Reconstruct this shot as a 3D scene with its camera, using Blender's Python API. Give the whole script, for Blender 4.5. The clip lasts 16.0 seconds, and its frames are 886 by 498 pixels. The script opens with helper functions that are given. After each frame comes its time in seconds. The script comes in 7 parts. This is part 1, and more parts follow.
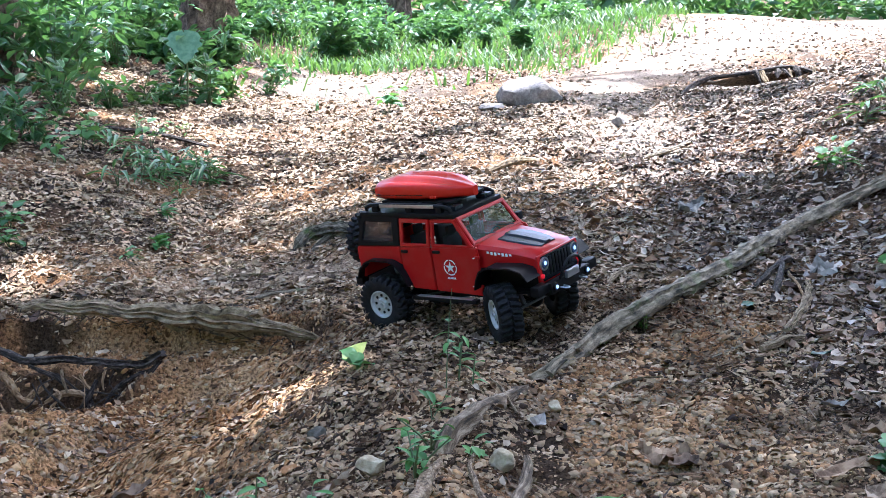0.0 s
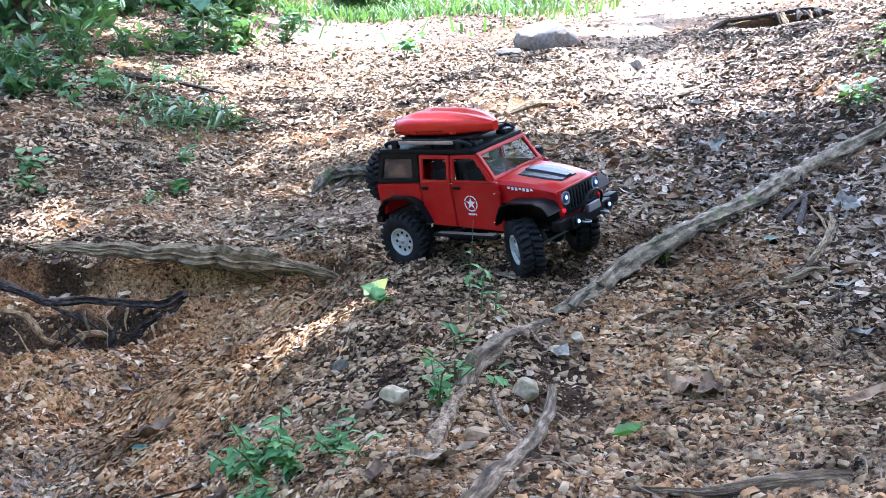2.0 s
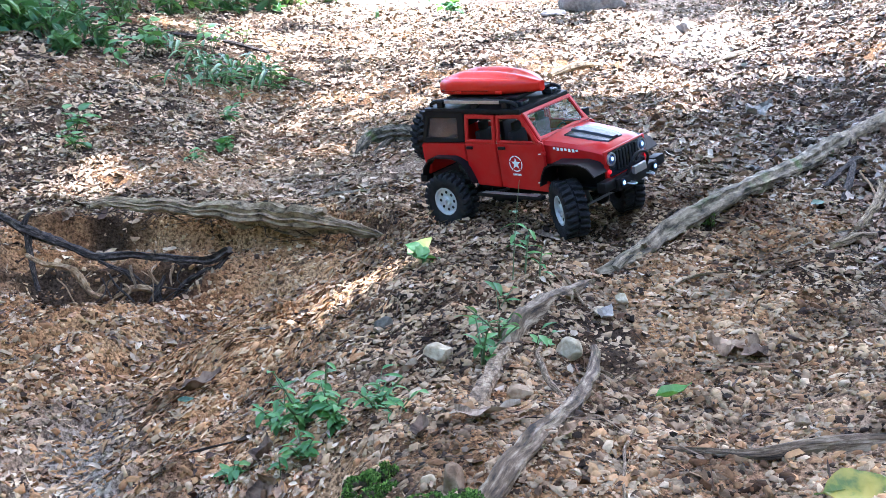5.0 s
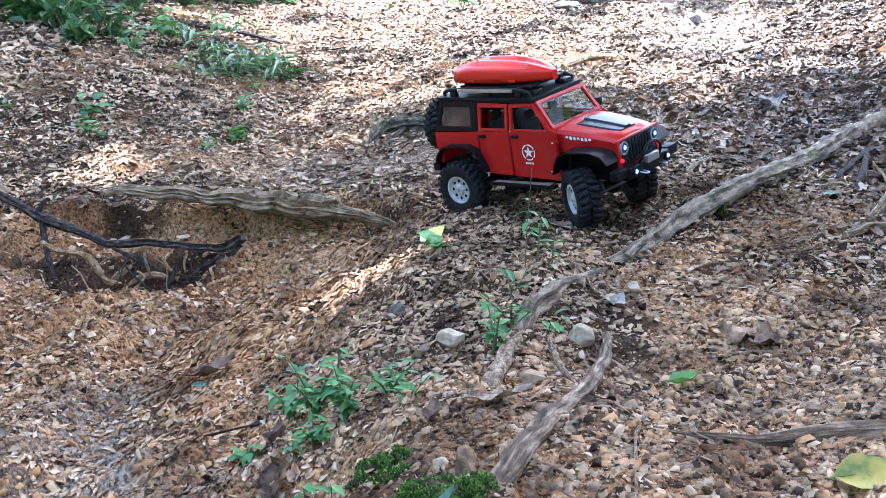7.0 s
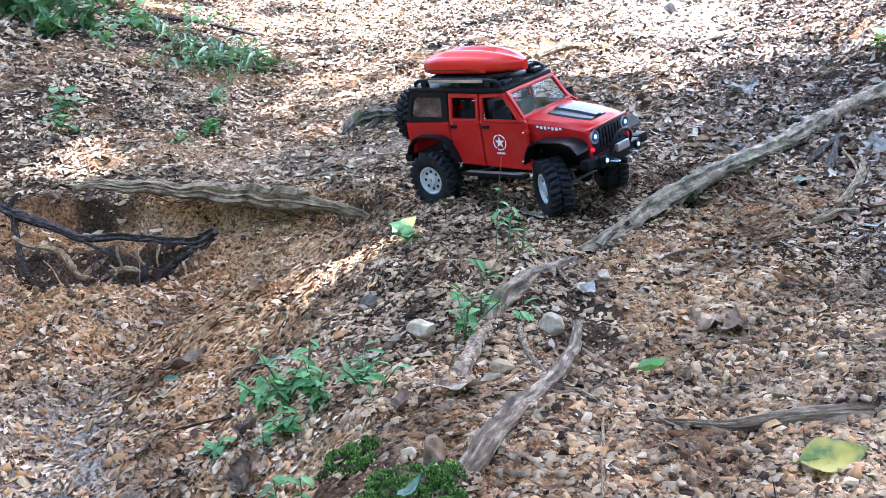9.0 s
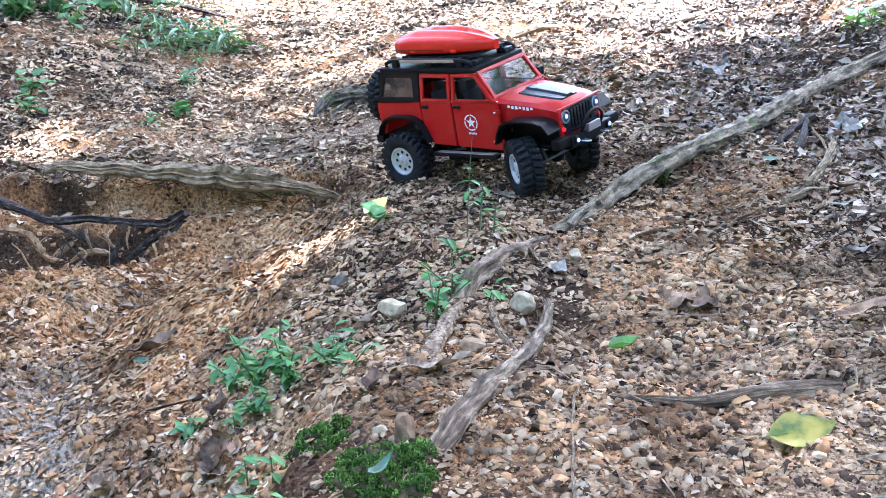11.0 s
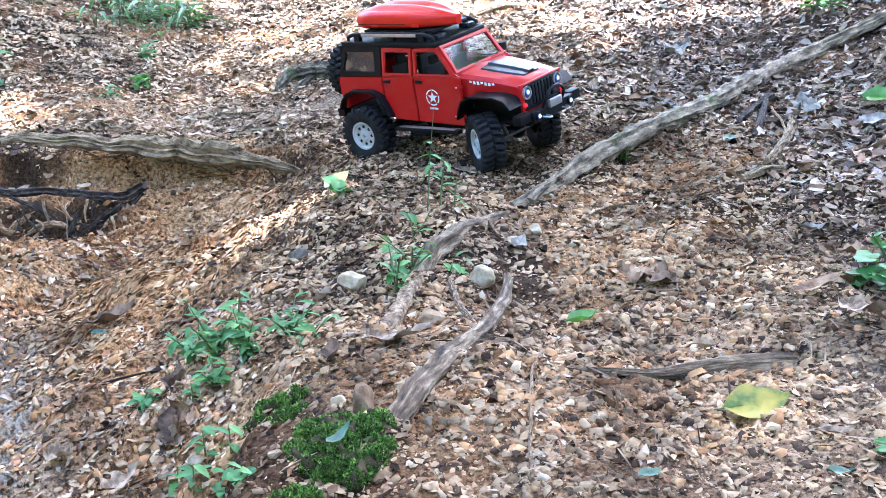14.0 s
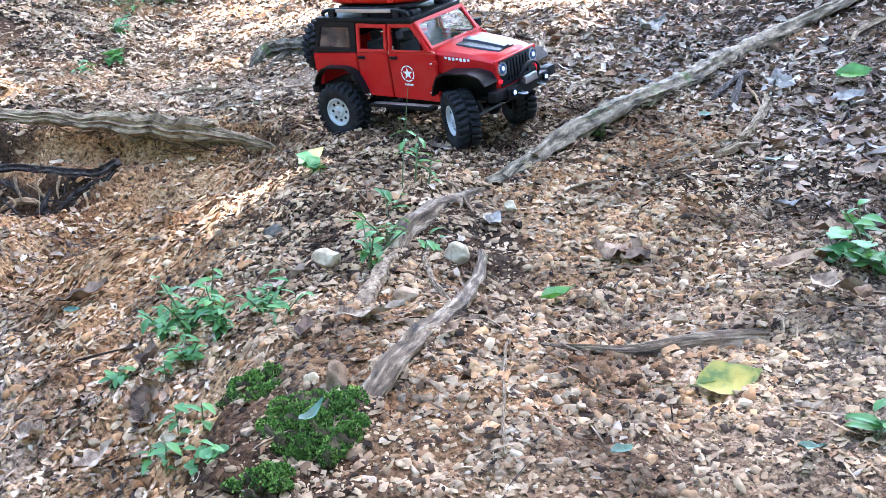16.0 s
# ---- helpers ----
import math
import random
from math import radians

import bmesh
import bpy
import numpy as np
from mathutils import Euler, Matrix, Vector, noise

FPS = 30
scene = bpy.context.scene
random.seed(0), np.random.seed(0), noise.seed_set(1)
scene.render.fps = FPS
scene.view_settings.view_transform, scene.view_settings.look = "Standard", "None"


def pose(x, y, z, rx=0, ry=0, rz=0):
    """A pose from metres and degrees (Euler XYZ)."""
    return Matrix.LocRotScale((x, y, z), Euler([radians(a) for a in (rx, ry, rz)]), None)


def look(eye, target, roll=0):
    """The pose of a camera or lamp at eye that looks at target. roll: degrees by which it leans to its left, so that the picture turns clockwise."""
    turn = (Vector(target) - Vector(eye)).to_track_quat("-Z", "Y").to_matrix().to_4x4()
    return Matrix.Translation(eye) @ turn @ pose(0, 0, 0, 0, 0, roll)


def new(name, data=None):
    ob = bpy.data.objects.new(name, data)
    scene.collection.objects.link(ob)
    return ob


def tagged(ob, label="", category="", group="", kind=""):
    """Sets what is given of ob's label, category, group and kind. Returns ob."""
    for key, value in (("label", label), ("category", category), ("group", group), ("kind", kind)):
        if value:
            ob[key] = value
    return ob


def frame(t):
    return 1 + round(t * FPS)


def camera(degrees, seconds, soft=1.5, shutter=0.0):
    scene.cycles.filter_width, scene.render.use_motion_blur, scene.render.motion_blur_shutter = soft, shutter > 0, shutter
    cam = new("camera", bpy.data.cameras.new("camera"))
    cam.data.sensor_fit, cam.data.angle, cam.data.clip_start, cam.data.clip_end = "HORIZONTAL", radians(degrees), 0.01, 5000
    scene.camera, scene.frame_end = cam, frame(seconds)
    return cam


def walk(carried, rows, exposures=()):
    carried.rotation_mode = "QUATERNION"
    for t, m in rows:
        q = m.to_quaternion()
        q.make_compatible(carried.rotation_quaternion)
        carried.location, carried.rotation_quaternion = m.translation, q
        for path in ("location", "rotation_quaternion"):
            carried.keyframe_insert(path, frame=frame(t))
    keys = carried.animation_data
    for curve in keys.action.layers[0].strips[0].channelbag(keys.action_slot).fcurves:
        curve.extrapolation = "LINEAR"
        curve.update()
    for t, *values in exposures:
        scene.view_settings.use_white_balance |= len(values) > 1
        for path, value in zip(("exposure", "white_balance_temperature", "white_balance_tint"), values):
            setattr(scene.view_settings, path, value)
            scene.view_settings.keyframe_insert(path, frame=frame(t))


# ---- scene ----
cam = camera(39.9, 16.0, 0.6)
PATH = [
    (0, (-0.004, -0.202, 0.723), (0.0, 1.763, 0.353), -0.2),
    (0.5, (-0.006, -0.198, 0.704), (-0.006, 1.765, 0.322), -0.6),
    (1, (-0.008, -0.193, 0.687), (-0.009, 1.763, 0.268), -0.8),
    (1.5, (-0.01, -0.196, 0.686), (-0.021, 1.758, 0.257), -0.9),
    (2, (-0.012, -0.2, 0.685), (-0.037, 1.75, 0.239), -0.9),
    (2.5, (-0.008, -0.199, 0.682), (-0.042, 1.747, 0.223), -1.0),
    (3, (-0.007, -0.201, 0.682), (-0.05, 1.743, 0.214), -1.1),
    (3.5, (-0.009, -0.201, 0.681), (-0.06, 1.74, 0.203), -1.0),
    (4, (-0.014, -0.203, 0.679), (-0.078, 1.736, 0.193), -0.8),
    (4.5, (-0.017, -0.201, 0.677), (-0.094, 1.735, 0.18), -0.7),
    (5, (-0.023, -0.204, 0.678), (-0.112, 1.73, 0.174), -0.5),
    (7.5, (-0.024, -0.218, 0.669), (-0.133, 1.711, 0.154), -0.4),
    (8, (-0.016, -0.22, 0.674), (-0.115, 1.71, 0.16), -0.7),
    (8.5, (-0.009, -0.219, 0.672), (-0.096, 1.71, 0.151), -0.8),
    (11, (-0.002, -0.216, 0.661), (-0.035, 1.705, 0.106), -0.7),
    (11.5, (0.001, -0.217, 0.658), (-0.02, 1.702, 0.095), -0.6),
    (12, (-0.002, -0.217, 0.663), (-0.017, 1.701, 0.097), -0.6),
    (12.5, (0.001, -0.216, 0.662), (-0.005, 1.701, 0.092), -0.5),
    (13, (0.003, -0.216, 0.661), (0.008, 1.699, 0.085), -0.4),
    (13.5, (0.002, -0.214, 0.658), (0.023, 1.702, 0.083), -0.2),
    (14, (0.0, -0.22, 0.651), (0.03, 1.692, 0.064), 0.3),
    (14.5, (0.003, -0.218, 0.652), (0.039, 1.692, 0.058), 0.4),
    (15, (0.008, -0.214, 0.65), (0.057, 1.691, 0.044), 0.4),
    (15.5, (0.007, -0.214, 0.648), (0.069, 1.688, 0.033), 0.5),
    (16, (0.005, -0.216, 0.65), (0.072, 1.683, 0.027), 0.6),
]
walk(cam, [(t, look(eye, aim, roll)) for t, eye, aim, roll in PATH], [(0.0, 2.40, 5350, 15), (2.5, 2.82, 5200, 16), (6.0, 2.96, 5200, 16), (16.0, 3.50, 5250, 16)])

# world and sun: woodland shade under a canopy, with the sun high ahead
SUN_EL, SUN_AZ = radians(61), radians(35)  # azimuth from straight ahead (+y), positive to +x
SUN_DIR = Vector((math.cos(SUN_EL) * math.sin(SUN_AZ), math.cos(SUN_EL) * math.cos(SUN_AZ), math.sin(SUN_EL)))
world = bpy.data.worlds.new("sky")
scene.world = world
world.use_nodes = True
wn = world.node_tree
wn.nodes.clear()
w_sky, w_bg, w_out = wn.nodes.new("ShaderNodeTexSky"), wn.nodes.new("ShaderNodeBackground"), wn.nodes.new("ShaderNodeOutputWorld")
w_sky.sky_type, w_sky.sun_disc = "NISHITA", False
w_sky.sun_elevation, w_sky.sun_rotation = SUN_EL, SUN_AZ
w_sky.air_density, w_sky.dust_density, w_sky.ozone_density = 1.0, 4.0, 1.0
w_bg.inputs["Strength"].default_value = 0.15
wn.links.new(w_sky.outputs[0], w_bg.inputs[0])
wn.links.new(w_bg.outputs[0], w_out.inputs[0])
sun_data = bpy.data.lights.new("sun", "SUN")
sun_data.energy, sun_data.angle, sun_data.color = 4.2, radians(1.0), (1.0, 0.98, 0.94)
sun = new("sun", sun_data)
sun.matrix_world = look(SUN_DIR * 30, (0, 0, 0))


# ---- materials ----
def material(name, build, rough=0.8, metal=0.0, bump=0.0, bump_scale=200.0, streaky=None, **extra):
    """A Principled material; build(nodes, links, coords) returns the socket or colour of its base."""
    m = bpy.data.materials.new(name)
    m.use_nodes = True
    t = m.node_tree
    b = t.nodes["Principled BSDF"]
    co = t.nodes.new("ShaderNodeTexCoord").outputs["Object"]
    base = build(t, co) if callable(build) else build
    if isinstance(base, tuple):
        b.inputs["Base Color"].default_value = (*base, 1)
    else:
        t.links.new(base, b.inputs["Base Color"])
    b.inputs["Roughness"].default_value, b.inputs["Metallic"].default_value = rough, metal
    for key, value in extra.items():
        b.inputs[key.replace("_", " ")].default_value = value
    if bump:
        if streaky:
            n = noise_tex(t, t.nodes.new("ShaderNodeTexCoord").outputs["UV"], 1.0, 6, 0.7, (*streaky, 1))
        else:
            n = noise_tex(t, co, bump_scale, 6, 0.65)
        bn = t.nodes.new("ShaderNodeBump")
        bn.inputs["Strength"].default_value, bn.inputs["Distance"].default_value = 1.0, bump
        t.links.new(n, bn.inputs["Height"])
        t.links.new(bn.outputs[0], b.inputs["Normal"])
    return m


def noise_tex(t, co, scale, detail=4, rough=0.5, stretch=None):
    n = t.nodes.new("ShaderNodeTexNoise")
    n.inputs["Scale"].default_value, n.inputs["Detail"].default_value, n.inputs["Roughness"].default_value = scale, detail, rough
    if stretch:
        mp = t.nodes.new("ShaderNodeMapping")
        mp.inputs["Scale"].default_value = stretch
        t.links.new(co, mp.inputs[0])
        co = mp.outputs[0]
    t.links.new(co, n.inputs["Vector"])
    return n.outputs["Fac"]


def ramp(t, fac, stops, smooth=True):
    r = t.nodes.new("ShaderNodeValToRGB")
    e = r.color_ramp.elements
    r.color_ramp.interpolation = "LINEAR" if smooth else "CONSTANT"
    while len(e) < len(stops):
        e.new(0.5)
    for k, (p, c) in enumerate(stops):
        e[k].position, e[k].color = p, (*c, 1)
    t.links.new(fac, r.inputs[0])
    return r.outputs[0]


def mixed(t, fac, a, b, mode="MIX"):
    m = t.nodes.new("ShaderNodeMix")
    m.data_type, m.blend_type = "RGBA", mode
    for k, v in ((0, fac), (6, a), (7, b)):
        if isinstance(v, (int, float)):
            m.inputs[k].default_value = v
        elif isinstance(v, tuple):
            m.inputs[k].default_value = (*v, 1)
        else:
            t.links.new(v, m.inputs[k])
    return m.outputs[2]


def island(t):
    return t.nodes.new("ShaderNodeNewGeometry").outputs["Random Per Island"]


def soil_colour(t, co):
    big = noise_tex(t, co, 3.0, 5, 0.65)
    clay = ramp(t, big, [(0.32, (0.25, 0.112, 0.046)), (0.5, (0.52, 0.275, 0.118)), (0.68, (0.66, 0.42, 0.215))])
    # dark soil under the litter; hollow() also shows it in place of shade
    humus_and_shade = ramp(t, big, [(0.32, (0.014, 0.010, 0.008)), (0.5, (0.036, 0.025, 0.017)), (0.68, (0.085, 0.058, 0.037))])
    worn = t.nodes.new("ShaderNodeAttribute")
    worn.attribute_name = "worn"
    base = mixed(t, worn.outputs["Fac"], humus_and_shade, clay)
    # pale dust, which also paints sunlight into the far ground
    dust_and_sun = t.nodes.new("ShaderNodeAttribute")
    dust_and_sun.attribute_name = "dust"
    base = mixed(t, dust_and_sun.outputs["Fac"], base, ramp(t, big, [(0.35, (0.36, 0.29, 0.22)), (0.65, (0.50, 0.425, 0.335))]))
    grit = ramp(t, noise_tex(t, co, 120, 5, 0.7), [(0.40, (0.10, 0.085, 0.075)), (0.50, (0.62, 0.58, 0.54)), (0.60, (1.0, 1.0, 1.0))])
    return mixed(t, 0.85, base, grit, "MULTIPLY")


def litter_colour(*stops):
    def build(t, co):
        base = ramp(t, island(t), list(stops), False)
        vein = ramp(t, noise_tex(t, co, 90, 3, 0.6), [(0.3, (0.6, 0.57, 0.55)), (0.65, (1.0, 1.0, 1.0))])
        base = mixed(t, 0.8, base, vein, "MULTIPLY")
        # damp and trodden patches a hand or two wide
        damp = ramp(t, noise_tex(t, co, 6.5, 4, 0.6), [(0.38, (0.38, 0.355, 0.34)), (0.48, (0.84, 0.83, 0.82)), (0.60, (1.15, 1.12, 1.09))])
        base = mixed(t, 1.0, base, damp, "MULTIPLY")
        # clay dust: orange in the gully, greyer towards the leafy bank
        sep, mr = t.nodes.new("ShaderNodeSeparateXYZ"), t.nodes.new("ShaderNodeMapRange")
        t.links.new(co, sep.inputs[0])
        t.links.new(sep.outputs[0], mr.inputs["Value"])
        mr.inputs["From Min"].default_value, mr.inputs["From Max"].default_value = -0.55, 0.85
        return mixed(t, 1.0, base, ramp(t, mr.outputs[0], [(0.0, (1.06, 0.97, 0.83)), (0.45, (1.0, 0.96, 0.90)), (0.8, (1.0, 0.95, 0.86)), (1.0, (0.97, 0.96, 0.97))]), "MULTIPLY")
    return build


def bark_colour(dark, mid, pale, moss=0.0, grain=(22, 17)):
    def build(t, co):
        uv = t.nodes.new("ShaderNodeTexCoord").outputs["UV"]
        streak = noise_tex(t, uv, 1.0, 6, 0.7, (*grain, 1))
        fine = ramp(t, streak, [(0.36, dark), (0.5, mid), (0.64, pale)])
        fine = mixed(t, 0.6, fine, ramp(t, noise_tex(t, co, 45, 5, 0.7), [(0.3, (0.3, 0.28, 0.26)), (0.6, (1, 1, 1))]), "MULTIPLY")
        if moss:
            patch = ramp(t, noise_tex(t, co, 9, 3, 0.5), [(0.60, (0, 0, 0)), (0.72, (1, 1, 1))])
            sc = t.nodes.new("ShaderNodeMath")
            sc.operation = "MULTIPLY"
            sc.inputs[1].default_value = moss
            t.links.new(patch, sc.inputs[0])
            fine = mixed(t, sc.outputs[0], fine, (0.09, 0.13, 0.03))
        return fine
    return build


def leaf_colour(a, b, c):
    def build(t, co):
        add = t.nodes.new("ShaderNodeMath")
        add.operation = "ADD"
        t.links.new(island(t), add.inputs[0])
        t.links.new(t.nodes.new("ShaderNodeObjectInfo").outputs["Random"], add.inputs[1])
        fr = t.nodes.new("ShaderNodeMath")
        fr.operation = "FRACT"
        t.links.new(add.outputs[0], fr.inputs[0])
        base = ramp(t, fr.outputs[0], [(0.0, a), (0.5, b), (1.0, c)])
        return mixed(t, 0.5, base, ramp(t, noise_tex(t, co, 70, 3, 0.5), [(0.35, (0.55, 0.55, 0.5)), (0.65, (1, 1, 1))]), "MULTIPLY")
    return build


def translucent(m, colour, share=0.35):
    """Lets some light through a leaf."""
    t = m.node_tree
    b, out = t.nodes["Principled BSDF"], t.nodes["Material Output"]
    tr, mx = t.nodes.new("ShaderNodeBsdfTranslucent"), t.nodes.new("ShaderNodeMixShader")
    tr.inputs[0].default_value = (*colour, 1)
    mx.inputs[0].default_value = share
    t.links.new(b.outputs[0], mx.inputs[1])
    t.links.new(tr.outputs[0], mx.inputs[2])
    t.links.new(mx.outputs[0], out.inputs["Surface"])
    return m


SOIL = material("clay_soil", soil_colour, 0.95, Specular_IOR_Level=0.1, bump=0.010, bump_scale=95)
CHIPS = material("litter_chips", litter_colour((0.0, (0.387, 0.279, 0.171)), (0.18, (0.450, 0.338, 0.216)), (0.36, (0.189, 0.122, 0.074)), (0.46, (0.035, 0.025, 0.018)),
                 (0.56, (0.477, 0.369, 0.248)), (0.70, (0.342, 0.239, 0.149)), (0.82, (0.279, 0.167, 0.095)), (0.90, (0.070, 0.048, 0.034)), (0.975, (0.576, 0.486, 0.378))), 0.85, bump=0.0012, bump_scale=230, Specular_IOR_Level=0.12)
LEAVES = material("dead_leaves", litter_colour((0.0, (0.33, 0.225, 0.15)), (0.14, (0.46, 0.345, 0.235)), (0.28, (0.075, 0.05, 0.04)), (0.38, (0.55, 0.445, 0.335)),
                  (0.54, (0.37, 0.265, 0.185)), (0.66, (0.13, 0.082, 0.058)), (0.76, (0.45, 0.275, 0.165)), (0.90, (0.70, 0.61, 0.50))), 0.7, bump=0.0012, bump_scale=230, Specular_IOR_Level=0.25)
TRODDEN = material("trodden_leaves", litter_colour((0.0, (0.54, 0.425, 0.305)), (0.22, (0.66, 0.545, 0.41)), (0.45, (0.38, 0.27, 0.18)), (0.58, (0.71, 0.61, 0.475)), (0.76, (0.51, 0.375, 0.25)), (0.89, (0.075, 0.053, 0.04))), 0.8, bump=0.0012, bump_scale=230, Specular_IOR_Level=0.2)
FAR_LEAVES = material("sunny_leaves", litter_colour((0.0, (0.40, 0.31, 0.22)), (0.2, (0.53, 0.435, 0.325)), (0.4, (0.19, 0.14, 0.10)), (0.50, (0.61, 0.52, 0.41)), (0.7, (0.45, 0.35, 0.255)), (0.94, (0.09, 0.066, 0.052))), 0.75, Specular_IOR_Level=0.2)
STONES = material("gravel_stones", litter_colour((0.0, (0.378, 0.280, 0.181)), (0.22, (0.430, 0.323, 0.206)), (0.42, (0.258, 0.176, 0.107)), (0.56, (0.464, 0.361, 0.241)), (0.70, (0.396, 0.262, 0.150)), (0.81, (0.075, 0.050, 0.034)), (0.975, (0.533, 0.447, 0.335))), 0.85, bump=0.0012, bump_scale=230, Specular_IOR_Level=0.15)
CLODS = material("clay_clods", litter_colour((0.0, (0.47, 0.285, 0.15)), (0.2, (0.34, 0.19, 0.095)), (0.36, (0.58, 0.42, 0.255)), (0.52, (0.10, 0.058, 0.032)), (0.64, (0.53, 0.335, 0.175)), (0.86, (0.65, 0.51, 0.35))), 0.9, bump=0.0012, bump_scale=230, Specular_IOR_Level=0.1)
BARK = material("weathered_root", bark_colour((0.05, 0.038, 0.024), (0.34, 0.24, 0.138), (0.58, 0.445, 0.275), 0.12, (15, 26)), 0.85, bump=0.010, streaky=(15, 26), Specular_IOR_Level=0.2)
BARK_GREY = material("grey_root", bark_colour((0.03, 0.026, 0.018), (0.20, 0.155, 0.098), (0.47, 0.375, 0.255), 0.7, (9, 14)), 0.8, bump=0.006, streaky=(9, 14), Specular_IOR_Level=0.25)
BARK_WORN = material("worn_root", bark_colour((0.028, 0.022, 0.016), (0.16, 0.108, 0.064), (0.46, 0.36, 0.245), 0.3, (7, 13)), 0.8, bump=0.006, streaky=(7, 13), Specular_IOR_Level=0.25)
BARK_PALE = material("peeled_root", bark_colour((0.08, 0.055, 0.036), (0.33, 0.225, 0.135), (0.56, 0.43, 0.285), 0.0, (9, 75)), 0.8, bump=0.008, streaky=(9, 75), Specular_IOR_Level=0.2)
BARK_TAN = material("tan_root", bark_colour((0.10, 0.055, 0.028), (0.38, 0.235, 0.12), (0.58, 0.41, 0.245), 0.0, (9, 60)), 0.85, bump=0.005, streaky=(9, 60), Specular_IOR_Level=0.15)
BARK_MOSSY = material("mossy_root", bark_colour((0.028, 0.025, 0.016), (0.13, 0.105, 0.07), (0.30, 0.25, 0.18), 0.8, (14, 30)), 0.85, bump=0.010, streaky=(14, 30), Specular_IOR_Level=0.2)
TWIGS = material("twig_bits", litter_colour((0.0, (0.06, 0.042, 0.032)), (0.35, (0.17, 0.12, 0.085)), (0.6, (0.45, 0.36, 0.26)), (0.8, (0.28, 0.17, 0.105))), 0.8, Specular_IOR_Level=0.15)
BARK_DARK = material("damp_stick", bark_colour((0.012, 0.010, 0.009), (0.045, 0.034, 0.027), (0.16, 0.125, 0.098), 0.0, (11, 45)), 0.75, bump=0.009, streaky=(11, 45), Specular_IOR_Level=0.15)
TRUNK = material("tree_bark", bark_colour((0.05, 0.035, 0.025), (0.19, 0.13, 0.09), (0.36, 0.26, 0.18), 0.0, (24, 9)), 0.9, bump=0.04, streaky=(24, 9), Specular_IOR_Level=0.2)
GREEN = translucent(material("seedling_leaf", leaf_colour((0.05, 0.15, 0.045), (0.10, 0.26, 0.08), (0.19, 0.37, 0.11)), 0.45, Specular_IOR_Level=0.3), (0.16, 0.30, 0.05), 0.3)
SHRUB = translucent(material("shrub_leaf", leaf_colour((0.025, 0.09, 0.032), (0.06, 0.165, 0.055), (0.13, 0.26, 0.075)), 0.38), (0.14, 0.28, 0.06), 0.3)
GRASS = translucent(material("grass_blade", leaf_colour((0.035, 0.10, 0.02), (0.065, 0.16, 0.035), (0.12, 0.21, 0.05)), 0.55), (0.16, 0.30, 0.05), 0.3)
CANOPY = translucent(material("canopy_leaf", leaf_colour((0.03, 0.08, 0.02), (0.05, 0.12, 0.03), (0.08, 0.16, 0.04)), 0.5), (0.16, 0.28, 0.04), 0.3)
STEM = material("green_stem", (0.10, 0.13, 0.05), 0.6)
MOSS = material("moss", leaf_colour((0.025, 0.05, 0.01), (0.10, 0.19, 0.028), (0.24, 0.35, 0.07)), 0.9, Specular_IOR_Level=0.2)


# ---- the ground ----
def sstep(a, b, v):
    u = np.clip((v - a) / (b - a), 0.0, 1.0)
    return u * u * (3 - 2 * u)


def bump(x, y, cx, cy, rx, ry, turn=0.0):
    c, s = math.cos(turn), math.sin(turn)
    u, v = (x - cx) * c + (y - cy) * s, -(x - cx) * s + (y - cy) * c
    return np.exp(-((u / rx) ** 2 + (v / ry) ** 2))


